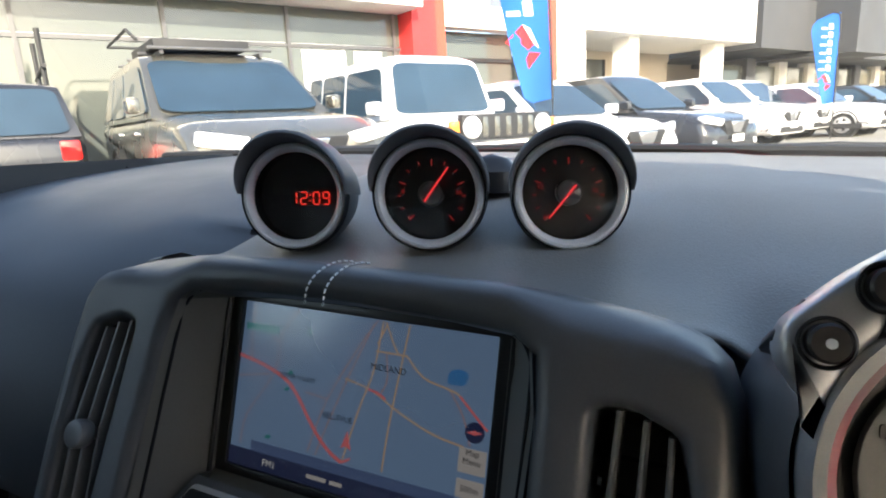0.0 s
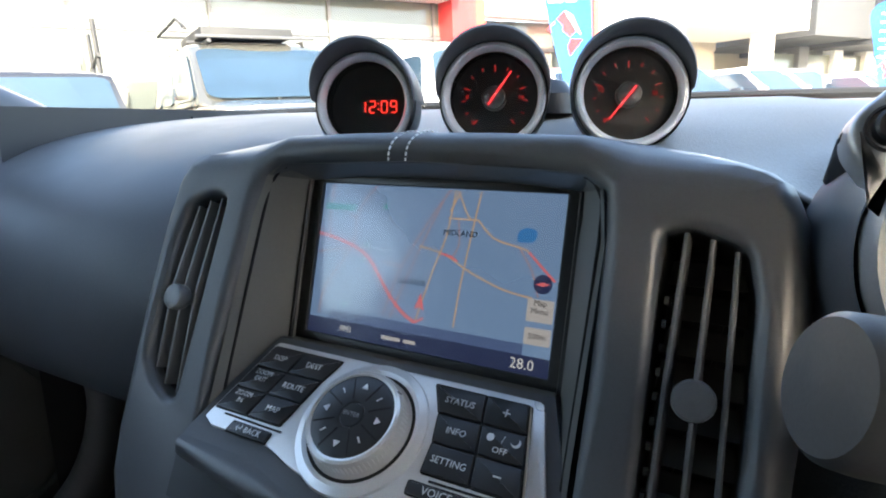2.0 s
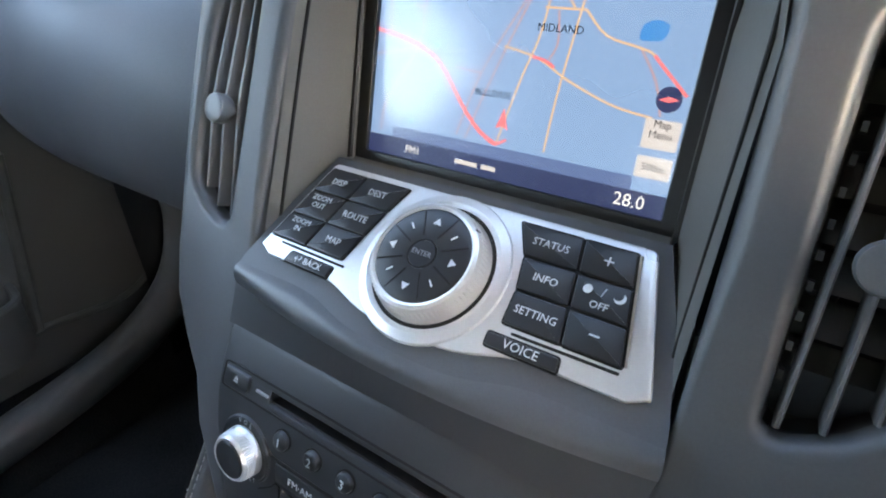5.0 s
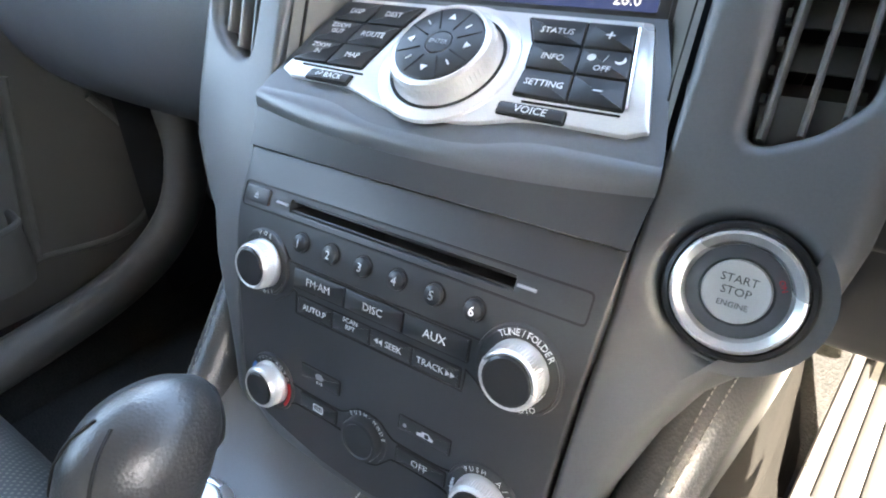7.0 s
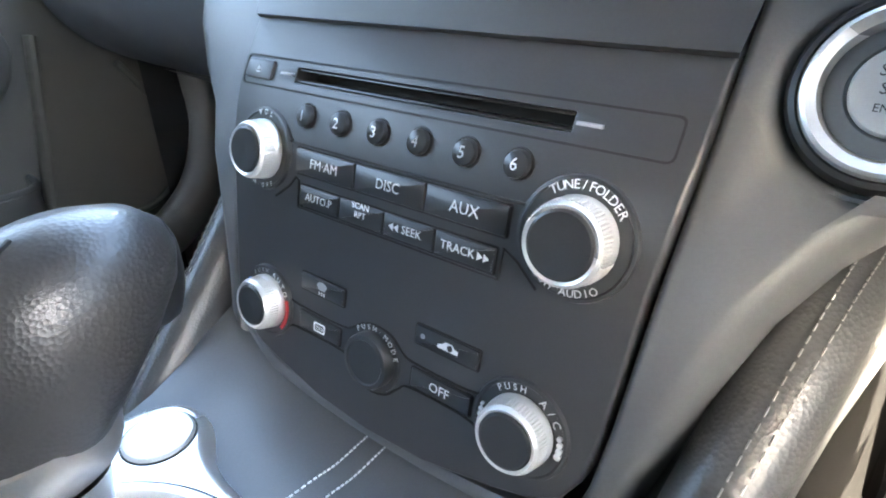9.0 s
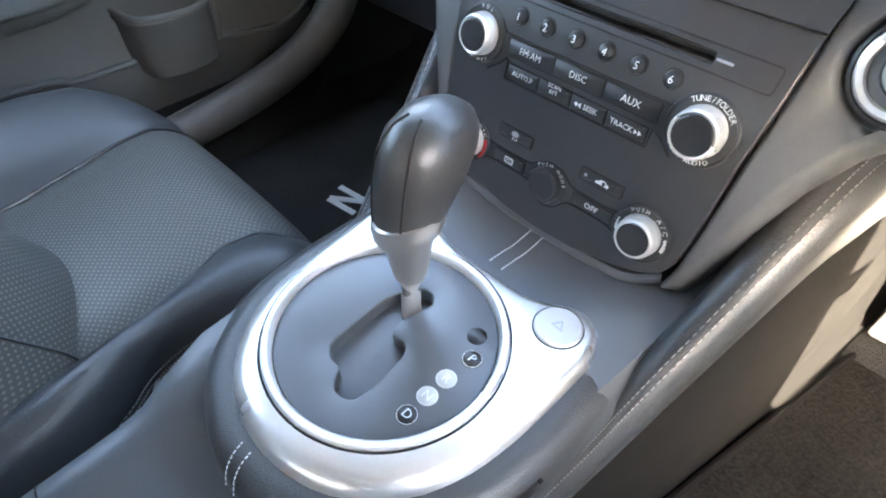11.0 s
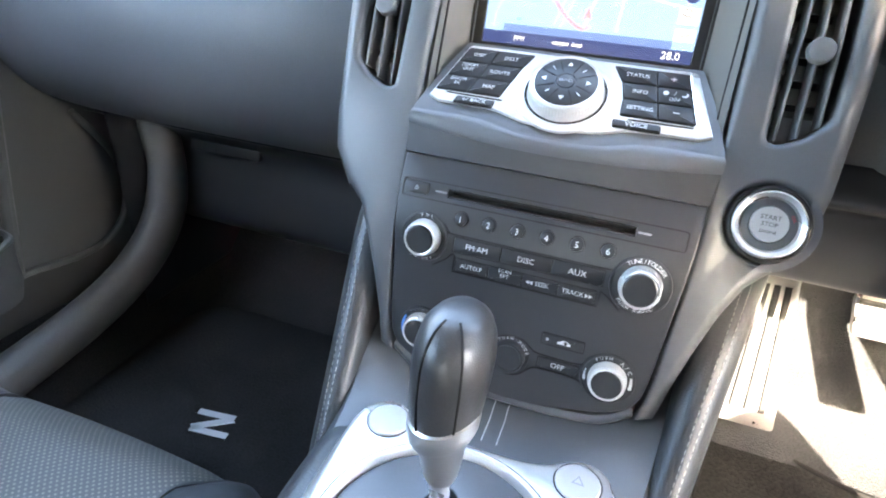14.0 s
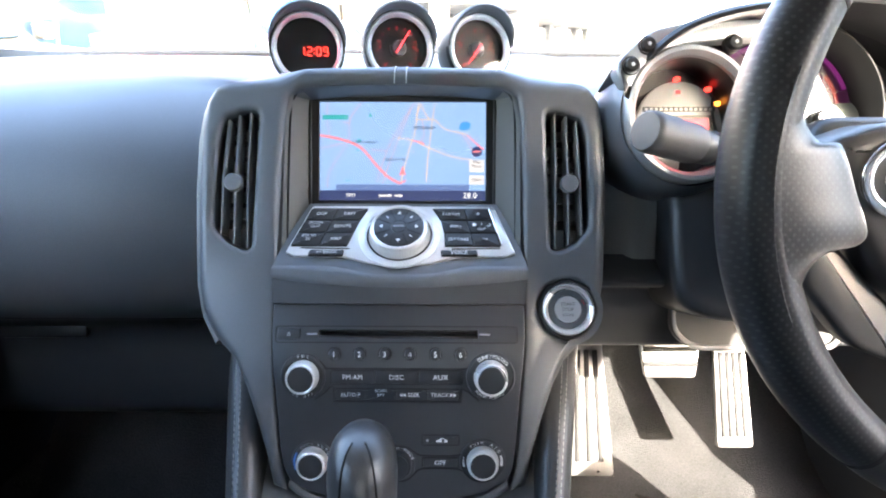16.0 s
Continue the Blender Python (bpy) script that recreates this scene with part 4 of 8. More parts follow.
PAD_PROFILE = [(0.86, 0.938), (0.70, 0.934), (0.56, 0.925), (0.46, 0.913), (0.38, 0.892), (0.318, 0.858), (0.282, 0.815), (0.268, 0.765), (0.276, 0.715), (0.306, 0.672), (0.35, 0.642), (0.40, 0.622)]


def pad_warp(x, y, z):
    near = min(1.0, max(0.0, (x + 0.33) / 0.17))
    far = max(0.0, (-x - 0.5) / 0.25)
    return (x, y + 0.030 * near ** 2 * (1 if z < 0.9 else 0.4) + 0.05 * far ** 2, z - 0.008 * near ** 2 - 0.012 * far ** 2)


dash_part("passenger_pad", profile_sheet(span(-0.74, -0.158, 22), PAD_PROFILE, pad_warp), PAD, "large smooth padded dashboard roll, blue-grey sheen")

# raised island that carries the three gauges
ISLE = [(0.86, 0.942), (0.70, 0.937), (0.58, 0.928), (0.50, 0.914), (0.44, 0.901), (0.39, 0.891), (0.345, 0.887), (0.322, 0.886), (0.330, 0.875), (0.337, 0.85), (0.340, 0.80), (0.340, 0.735)]
DTOP = [(0.86, 0.938), (0.70, 0.932), (0.58, 0.924), (0.50, 0.915), (0.44, 0.905), (0.39, 0.896), (0.345, 0.888), (0.315, 0.876), (0.300, 0.852), (0.292, 0.82), (0.288, 0.77), (0.284, 0.735)]


def top_point(x, i, t):
    """The dashboard's top between the island and the driver's side; i counts along the profile."""
    k = min(1.0, max(0.0, (x - 0.165) / 0.055))
    k = k * k * (3 - 2 * k)
    (y0, z0), (y1, z1) = ISLE[i], DTOP[i]
    y, z = blend(y0, y1, k), blend(z0, z1, k)
    edge = max(0.0, (-x - 0.150) / 0.045)
    widen = 0.035 * max(0.0, (y - 0.34) / 0.4)
    dip = 0.010 * math.exp(-((x - 0.187) / 0.016) ** 2) if y < 0.36 else 0.0
    return (x - (widen if x < -0.12 else 0), y, z - 0.020 * edge ** 2 - dip)


rows = []
for x in span(-0.195, 0.15, 22) + span(0.156, 0.23, 12) + span(0.26, 0.74, 8):
    rows.append([tuple(p) for p in smooth_path([top_point(x, i, 0) for i in range(len(ISLE))], 5)])
dash_part("dash_top", sheet(B(), rows), DASH, "grained dark dashboard top under the gauges", 60)

edge = [(-x, y) for x, y in OUTER if 150 <= x and y > -130]
rows = []
for k, (x, y) in enumerate(edge):
    t = k / (len(edge) - 1)
    wide = blend(4, 11, min(1.0, t * 2.5))
    a, b = edge[max(k - 1, 0)], edge[min(k + 1, len(edge) - 1)]
    d = Vector((b[0] - a[0], b[1] - a[1])).normalized()
    n = Vector((d.y, -d.x))
    n = -n if n.x > 0 else n
    rows.append([FACE @ Vector(((x + n.x * w) * MM, (y + n.y * w) * MM, z)) for w, z in ((-6, -0.034), (0, -0.031), (wide * 0.5, -0.0305), (wide, -0.034), (wide + 5, -0.046), (wide + 6, -0.075))])
dash_part("frame_border", sheet(B(), rows), DASH, "grained strip that wraps the frame", 60)

# black strip along the foot of the windscreen
bm = tube(B(), smooth_path([(-0.74, 0.80, 0.936), (-0.4, 0.868, 0.943), (0, 0.885, 0.946), (0.4, 0.868, 0.943), (0.74, 0.80, 0.936)], 6), 0.014, 8, 0.5)
alone("windscreen_strip", bm, DEEP, "black trim strip along the foot of the windscreen", "trim", kind="structure")

# lower panels: glovebox, knee panel
bm = profile_sheet(span(-0.70, -0.165, 10), [(0.39, 0.6235), (0.425, 0.606), (0.450, 0.580), (0.455, 0.55), (0.452, 0.50), (0.462, 0.455), (0.50, 0.432), (0.58, 0.42)])
dash_part("glovebox_lid", bm, PANEL, "dark glovebox lid with a small latch")
bm = prism(B(), rect(-0.058, 0.058, -0.010, 0.010, 0.006), -0.004, 0.004, 0.002)
bm.transform(frame_at((-0.488, 0.446, 0.583), (0, 0.2, 1)))
dash_part("glovebox_latch", bm, BUTTON, "grey glovebox latch")
# driver's lower panels
bm = profile_sheet(span(0.150, 0.70, 12), [(0.290, 0.738), (0.262, 0.722), (0.268, 0.712), (0.300, 0.700), (0.312, 0.670), (0.322, 0.637), (0.338, 0.618), (0.40, 0.610), (0.52, 0.605)])
dash_part("knee_panel", bm, PANEL, "dark lower panel under the steering column")
bm = pierced(B(), rounded([(-0.075, 0.045), (-0.078, -0.02), (-0.055, -0.040), (0.10, -0.040), (0.10, 0.045)], 0.020, 4), [rounded([(-0.069, 0.040), (-0.072, -0.017), (-0.052, -0.034), (0.094, -0.034), (0.094, 0.040)], 0.017, 4)], -0.004, 0.004, 0.002, 0.002)
bm.transform(frame_at((0.345, 0.304, 0.672), (0, 0.2, 1)))
dash_part("column_opening", bm, STALK_GREY)
# flat black plate stands for the shaded depth of the opening
bm = prism(B(), rounded([(-0.069, 0.040), (-0.072, -0.017), (-0.052, -0.034), (0.094, -0.034), (0.094, 0.040)], 0.017, 4), -0.003, 0.0015)
bm.transform(frame_at((0.345, 0.304, 0.672), (0, 0.2, 1)))
dash_part("opening_depth", bm, DEEP)

# side wings of the centre stack down to the tunnel
for s in (-1, 1):
    rows = []
    for z, y, x0, x1 in ((0.775, 0.205, 0.100, 0.172), (0.715, 0.20, 0.102, 0.160), (0.675, 0.18, 0.098, 0.138), (0.62, 0.155, 0.094, 0.122), (0.575, 0.140, 0.092, 0.116), (0.53, 0.128, 0.090, 0.114)):
        rows.append([(s * x1, y + 0.22, z), (s * x1, y + 0.042, z), (s * (x1 - 0.004), y + 0.034, z), (s * x0, y + 0.032, z), (s * (x0 - 0.004), y + 0.05, z)])
    dash_part("stack_wing", sheet(B(), rows), DASH_SMOOTH)
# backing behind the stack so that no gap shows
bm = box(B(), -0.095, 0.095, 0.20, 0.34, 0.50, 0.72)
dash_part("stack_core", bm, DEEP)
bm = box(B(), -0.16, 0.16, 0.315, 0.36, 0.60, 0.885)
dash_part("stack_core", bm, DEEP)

# small round vent at the passenger's end of the dashboard
bm = pierced(B(), disc(0, 0, 0.062, 32, 0.030), [disc(0, 0, 0.054, 32, 0.023)], -0.004, 0.004, 0.003, 0.002)
side_vent = thing("side_vent", frame_at((-0.700, 0.350, 0.882), (0.1, 0.6, 0.8)), "grey oval vent in the dashboard's end", "air vent")
part("vent_ring", bm, DASH_SMOOTH, side_vent)
part("vent_grille", prism(B(), disc(0, 0, 0.055, 28, 0.024), -0.006, -0.002), GREY_TRIM, side_vent)
for i in range(5):
    part("slat", tube(B(), [(-0.04 + 0.018 * i, -0.016, 0.0), (-0.032 + 0.018 * i, 0.016, 0.0)], 0.0022, 6), BUTTON, side_vent)

# ---- three gauges on the dashboard ----


def gauge(x, y, z, turn, kind, label):
    """A round gauge under a hooded shell; turn: degrees that it faces to the driver."""
    m = pose(x, y, z, 0, 0, turn) @ pose(0, 0, 0, 83, 0, 0)
    g = thing("dashboard_gauge", m, label, "gauge", "gauges on the dashboard")
    R = 0.0345
    face_r = R - 0.0042
    # black ring stands for the shaded gap round the rim
    part("gasket", lathe(B(), [(R + 0.0018, -0.004), (R + 0.0030, 0.0006), (R + 0.0040, -0.004)], 48), DEEP, g)
    part("shell", lathe(B(), [(R + 0.0030, 0.002), (R + 0.0036, -0.004), (R + 0.0030, -0.022), (R - 0.004, -0.052), (R - 0.016, -0.075), (0.0, -0.082)], 48), BLACK, g)
    # the hood: a thick visor over the upper part, longest at the top
    rows = []
    for k, (dr, dz) in enumerate(((0.0026, -0.034), (0.0048, -0.026), (0.0062, -0.012), (0.0068, 0.0), (0.0064, 0.0045), (0.0046, 0.0060), (0.0026, 0.0050), (0.0022, 0.0), (0.0020, -0.006))):
        row = []
        for i in range(37):
            a = radians(2 + 176 * i / 36)
            swell = math.sin(radians(180 * i / 36)) ** 0.55
            reach = 0.0165 * max(0.0, math.sin(a)) ** 0.9
            out = 0.0018 + (dr - 0.0018) * max(0.22, swell)
            r = R + out + (0.0016 * swell if 2 <= k <= 6 else 0.0)
            row.append((r * math.cos(a) * 1.03, r * math.sin(a), dz + (reach if dz > -0.001 and k < 7 else reach * 0.6 if k == 7 else 0.0)))
        rows.append(row)
    part("hood", sheet(B(), rows), HOOD, g, "dark grey hood", 60)
    part("rim", lathe(B(), [(R + 0.0018, -0.006), (R + 0.0018, 0.0015), (R + 0.0006, 0.0034), (R - 0.0012, 0.0034), (R - 0.0036, 0.0002), (R - 0.0042, -0.0030)], 56), GAUGE_RIM, g, "brushed silver rim")
    part("well", lathe(B(), [(face_r + 0.0002, -0.002), (face_r - 0.0012, -0.012)], 48), GLOSS_BLACK, g)
    part("face", lathe(B(), [(face_r, -0.0125), (0, -0.0120)], 48), DIAL, g)
    if kind == "clock":
        segs = {"0": "abcdef", "1": "bc", "2": "abged", "9": "abcdfg"}
        lines = {"a": ((0, 2), (1, 2)), "b": ((1, 2), (1, 1)), "c": ((1, 1), (1, 0)), "d": ((0, 0), (1, 0)), "e": ((0, 0), (0, 1)), "f": ((0, 1), (0, 2)), "g": ((0, 1), (1, 1))}
        sx, sy = 0.0044, 0.0042
        for ch, ox in (("1", -0.0072), ("2", 0.0005), ("0", 0.0098), ("9", 0.0170)):
            bm = B()
            for s in segs[ch]:
                (ax, ay), (bx, by) = lines[s]
                a, b = Vector((ox + ax * sx, -0.0055 + ay * sy, -0.0110)), Vector((ox + bx * sx, -0.0055 + by * sy, -0.0110))
                d = (b - a).normalized() * 0.0005
                tube(bm, [a + d, b - d], 0.00062, 5)
            part("digit", bm, RED_GLOW, g, "red lit digit", smooth=0)
        bm = B()
        for yy in (-0.003, 0.001):
            lathe(bm, [(0.0006, -0.0115), (0.0006, -0.0106), (0, -0.0106)], 8, Matrix.Translation((0.0073, yy, 0)))
        part("colon", bm, RED_GLOW, g)
    else:
        part("hub", lathe(B(), [(0.0086, -0.012), (0.0084, -0.0055), (0.0074, -0.0042), (0.0045, -0.0034), (0, -0.0031)], 32), HUB, g, "domed grey hub")
        a = radians(kind)
        d = Vector((math.cos(a), math.sin(a), 0))
        bm = tube(B(), [-d * 0.0062 + Vector((0, 0, -0.0026)), d * 0.0100 + Vector((0, 0, -0.0026)), d * 0.0212 + Vector((0, 0, -0.0030))], [0.0008, 0.0007, 0.0005], 6)
        part("needle", bm, RED_NEEDLE, g, "red lit needle")
        for text, nx, ny in (("0", -0.0150, -0.0165), ("8", -0.0195, 0.0015), ("16", 0.0185, 0.0010)) if kind < 100 else (("8", -0.0150, -0.0165), ("12", -0.0180, 0.0040), ("16", 0.0175, 0.0015)):
            lettering(g, text, nx, ny, -0.0115, 0.0044, RED_DIM)
        for i in range(13):
            a = radians(230 - 280 * i / 12)
            r0, r1 = (0.0188, 0.0232) if i % 3 == 0 else (0.0208, 0.0232)
            part("tick", tube(B(), [(r0 * math.cos(a), r0 * math.sin(a), -0.0116), (r1 * math.cos(a), r1 * math.sin(a), -0.0116)], 0.00035, 4), RED_DIM, g, smooth=0)
    lens = part("lens", lathe(B(), [(face_r, -0.0020), (face_r * 0.6, -0.0018), (0, -0.0017)], 40), CLEAR, g, "clear curved lens")
    lens.visible_shadow = False
    return g


gauge(-0.1040, 0.378, 0.9300, 17, "clock", "hooded round clock with red digits on the dashboard")
gauge(-0.0110, 0.400, 0.9325, 18, 55, "hooded round oil gauge with a red needle")
gauge(0.0750, 0.430, 0.9330, 21, 232, "hooded round voltage gauge with a red needle")
# a low dome behind the middle gauge
bm = lathe(B(), [(0.024, 0.0), (0.022, 0.013), (0.014, 0.021), (0.0, 0.024)], 28)
alone("sensor_dome", bm, BLACK, "small black sensor dome on the dashboard", "sensor", m=pose(-0.016, 0.53, 0.922) @ Matrix.Diagonal((1.1, 1.0, 1.3, 1)))

# ---- instrument pod before the driver ----
POD = frame_at((0.243, 0.252, 0.873), (0, 0.30, 1), (1, 0.10, 0))
pod = thing("instrument_pod", POD, "instrument pod with a small round display in a silver ring", "instrument cluster")
part("ring", lathe(B(), [(0.0580, -0.012), (0.0585, 0.001), (0.0560, 0.0055), (0.0525, 0.0055), (0.0490, 0.001), (0.0480, -0.030)], 64), POD_SILVER, pod, "broad satin silver ring")
part("housing", lathe(B(), [(0.0600, -0.004), (0.066, -0.016), (0.068, -0.06), (0.06, -0.10)], 56), DASH_SMOOTH, pod)
part("well", lathe(B(), [(0.0482, -0.002), (0.0475, -0.034), (0.0, -0.034)], 48), BLACK, pod)
part("dial", prism(B(), disc(0.005, -0.004, 0.040, 40), -0.033, -0.029, 0.001), DIAL_GREY, pod, "silver dial plate")
part("display", prism(B(), rect(-0.021, 0.031, -0.024, 0.002, 0.001), -0.030, -0.0275), RED_LCD, pod, "red lit display")
part("display_frame", pierced(B(), rect(-0.024, 0.034, -0.027, 0.005, 0.002), [rect(-0.021, 0.031, -0.024, 0.002, 0.001)], -0.030, -0.0268), BLACK, pod)
strip = part("bar_scale", prism(B(), rect(-0.029, 0.038, 0.0085, 0.0130, 0.001), -0.030, -0.0282), BLACK, pod)
for i in range(14):
    part("bar", prism(B(), rect(-0.0272 + i * 0.0046, -0.0246 + i * 0.0046, 0.0096, 0.0120), -0.0283, -0.0278), DIAL_GREY, strip, smooth=0)
for x, y, mat in ((0.004, 0.038, RED_GLOW), (0.004, 0.026, RED_DIM), (0.033, 0.029, RED_GLOW), (0.041, 0.016, AMBER_GLOW)):
    part("telltale", prism(B(), rect(x - 0.0022, x + 0.0022, y - 0.0018, y + 0.0018, 0.0006), -0.0325, -0.0280), mat, pod, smooth=0)
# the silver arm over the ring with its push buttons
arm = [(-0.0535, 0.0155), (-0.0655, 0.033), (-0.0645, 0.043), (-0.047, 0.0595), (-0.032, 0.070), (0.0, 0.077), (0.070, 0.080), (0.070, 0.064), (0.0, 0.059), (-0.028, 0.052), (-0.045, 0.036), (-0.056, 0.014)]
part("bracket", prism(B(), rounded(arm, 0.006, 3), -0.010, 0.004, 0.003, 3), POD_SILVER, pod, "silver bracket with push buttons")
bm = prism(B(), rounded([(-0.0245, -0.012), (0.0235, -0.008), (0.0235, 0.006), (-0.0245, 0.008)], 0.0025, 2), -0.016, 0.0, 0.002)
bm.transform(POD.inverted() @ frame_at((0.1835, 0.282, 0.893), (0.65, 0.30, -0.62), (-0.05, 0.93, -0.36)))
part("bracket_end", bm, BLACK, pod, "black angular end piece")
part("bracket_side", prism(B(), rounded([(0.090, 0.012), (0.106, 0.030), (0.120, 0.020), (0.124, -0.016), (0.090, -0.020)], 0.008, 3), -0.012, 0.0, 0.003, 3), POD_SILVER, pod, "silver bracket foot with a button")
for x, y in ((-0.0535, 0.0385), (-0.0390, 0.0555), (0.036, 0.058), (0.112, -0.006)):
    b = part("pod_button", lathe(B(), [(0.0078, 0.000), (0.0078, 0.0052), (0.0070, 0.0056), (0.0066, 0.0045)], 28, Matrix.Translation((x, y, 0))), BLACK, pod)
    part("button_cap", lathe(B(), [(0.0058, 0.002), (0.0058, 0.0086), (0.0050, 0.0094), (0, 0.0094)], 24, Matrix.Translation((x, y, 0))), BLACK, b)
    part("button_dot", lathe(B(), [(0.0016, 0.0090), (0.0015, 0.0098), (0, 0.0098)], 12, Matrix.Translation((x, y, 0))), WHITE_INK, b)
# large rev counter beside it, dark behind the wheel
TACHO = frame_at((0.352, 0.292, 0.878), (0, 0.30, 1))
tacho = thing("rev_counter", TACHO, "large dark rev counter with purple-lit numbers", "instrument cluster")
part("bowl", lathe(B(), [(0.079, 0.004), (0.076, 0.006), (0.073, -0.002), (0.071, -0.03), (0, -0.03)], 56), DEEP, tacho)
part("face", prism(B(), disc(0, 0, 0.070, 48), -0.030, -0.027), TACHO_FACE, tacho)
for i in range(10):
    a = radians(218 - 24 * i)
    lettering(tacho, str(i), 0.043 * math.cos(a), 0.043 * math.sin(a) - 0.004, -0.0265, 0.009, DIM_INK)
    part("tick", tube(B(), [(0.050 * math.cos(a), 0.050 * math.sin(a), -0.0268), (0.054 * math.cos(a), 0.054 * math.sin(a), -0.0268)], 0.0006, 4), DIM_INK, tacho, smooth=0)
part("red_zone", prism(B(), arc(0, 0, 0.059, 38, -8, 14) + arc(0, 0, 0.0555, -8, 38, 14), -0.0270, -0.0262), RED_FAINT, tacho, "dim red warning zone", smooth=0)
part("dial_light", prism(B(), arc(0, 0, 0.0695, 150, 20, 22) + arc(0, 0, 0.0655, 20, 150, 22), -0.0270, -0.0262), PURPLE_GLOW, tacho, "purple lit edge", smooth=0)
part("inner_light", prism(B(), arc(0, 0, 0.0365, 60, -20, 14) + arc(0, 0, 0.0345, -20, 60, 14), -0.0270, -0.0262), PURPLE_GLOW, tacho, smooth=0)
part("needle", tube(B(), [(0, 0, -0.020), (-0.036, -0.028, -0.021)], [0.0016, 0.0006], 6), RED_NEEDLE, tacho)
# hood that sweeps over pod and rev counter
edge = smooth_path([(0.196, 0.262, 0.905), (0.207, 0.252, 0.926), (0.230, 0.250, 0.944), (0.260, 0.250, 0.955), (0.30, 0.250, 0.962), (0.36, 0.252, 0.966), (0.42, 0.256, 0.960), (0.47, 0.262, 0.940), (0.505, 0.268, 0.905), (0.515, 0.275, 0.86)], 5)
rows = []
for dy, k, dz in ((0.17, 0.66, -0.012), (0.10, 0.82, -0.004), (0.03, 0.95, 0.0), (0.004, 1.0, 0.0), (0.0, 0.992, -0.0015), (0.002, 0.975, -0.003), (0.03, 0.93, -0.004), (0.075, 0.90, -0.006)):
    rows.append([TACHO.inverted() @ Vector((0.355 + (p[0] - 0.355) * k, p[1] + dy, 0.86 + (p[2] - 0.86) * k + dz)) for p in edge])
part("hood", sheet(B(), rows), BLACK, tacho, "black hood over the instruments")
back = [(0.355 + (p[0] - 0.355) * 0.90 - 0.352, (p[2] - 0.86) * 0.90 - 0.022) for p in edge][::-1]
part("binnacle_face", prism(B(), back[::-1] + [(0.14, -0.09), (-0.13, -0.09)], -0.046, -0.040), DEEP, tacho, smooth=0)

# ---- steering column, stalk and wheel ----
WHEEL = frame_at((0.366, 0.040, 0.855), (0, 0.14, 0.99))
wheel = thing("steering_wheel", WHEEL, "black leather steering wheel with perforated grips", "steering wheel")
RW = 0.178


def smooth_loop(pts, n=4):
    """A closed outline rounded through its points."""
    out = []
    for i in range(len(pts)):
        p0, p1, p2, p3 = (Vector(pts[(i + j) % len(pts)]) for j in (-1, 0, 1, 2))
        for k in range(n):
            t = k / n
            q = 0.5 * (2 * p1 + (p2 - p0) * t + (2 * p0 - 5 * p1 + 4 * p2 - p3) * t * t + (3 * p1 - p0 - 3 * p2 + p3) * t ** 3)
            out.append((q.x, q.y))
    area = sum(a[0] * b[1] - b[0] * a[1] for a, b in zip(out, out[1:] + out[:1]))
    return out if area > 0 else out[::-1]


def rim_piece(a0, a1, r=0.0150, n=40, swell=0.0):
    bm = B()
    loops = []
    for i in range(n + 1):
        t = i / n
        a = radians(a0 + (a1 - a0) * t)
        rr = r + swell * math.sin(math.pi * t) ** 0.7
        c = Vector((RW * math.cos(a), RW * 0.985 * math.sin(a), 0))
        e = Vector((math.cos(a), math.sin(a), 0))
        loops.append([tuple(c + e * rr * math.cos(p) + Vector((0, 0, rr * 1.1 * math.sin(p)))) for p in (2 * math.pi * j / 18 for j in range(18))])
    return rings(bm, loops)


part("rim_top", rim_piece(28, 152), LEATHER_SMOOTH, wheel)
part("grip", rim_piece(152, 232, 0.0150, 30, 0.0022), PERF_FINE, wheel, "perforated leather grip")
part("grip", rim_piece(-52, 28, 0.0150, 30, 0.0022), PERF_FINE, wheel, "perforated leather grip")
part("rim_bottom", rim_piece(232, 308), LEATHER_SMOOTH, wheel)
for a in (152, 232, 28, -52):
    part("rim_seam", rim_piece(a - 0.35, a + 0.35, 0.0154, 2), DEEP, wheel)
for s in (-1, 1):
    inner = smooth_path([(s * x, y, 0) for x, y in ((0.170, 0.050), (0.163, 0.038), (0.1575, 0.025), (0.149, 0.0165), (0.1395, 0.0165), (0.1345, 0.009), (0.128, -0.008), (0.1205, -0.0265), (0.1255, -0.0335), (0.137, -0.0345), (0.1465, -0.040), (0.153, -0.050), (0.164, -0.070))], 4)
    loops = []
    for i, q in enumerate(inner):
        a = radians(blend(16.5, -24, i / (len(inner) - 1)))
        p = Vector((s * RW * math.cos(a), RW * 0.985 * math.sin(a), 0))
        top, low = [], []
        for k in range(9):
            u = math.sin(k / 8 * math.pi / 2)
            h = 0.0175 * math.sqrt(max(0.0, 1 - u ** 2.6)) * (1 - 0.32 * u) + 0.0012
            c = p.lerp(Vector(q), u)
            top.append((c.x, c.y, h))
            low.append((c.x, c.y, -h))
        loops.append(top + low[::-1])
    part("thumb_rest", rings(B(), loops if s > 0 else loops[::-1]), PERF_FINE, wheel, "perforated leather thumb rest")
    spoke = rounded([(s * 0.140, 0.018), (s * 0.060, 0.020), (s * 0.050, -0.030), (s * 0.085, -0.036), (s * 0.128, -0.026)], 0.008, 3)
    part("spoke", prism(B(), spoke, -0.060, -0.034, 0.006, 3), BLACK, wheel)
    low = rounded([(s * 0.121, -0.036), (s * 0.108, -0.036), (s * 0.066, -0.078), (s * 0.060, -0.112), (s * 0.090, -0.100), (s * 0.124, -0.062)], 0.008, 3)
    part("lower_spoke", prism(B(), low, -0.056, -0.040, 0.005, 3), BUTTON, wheel)
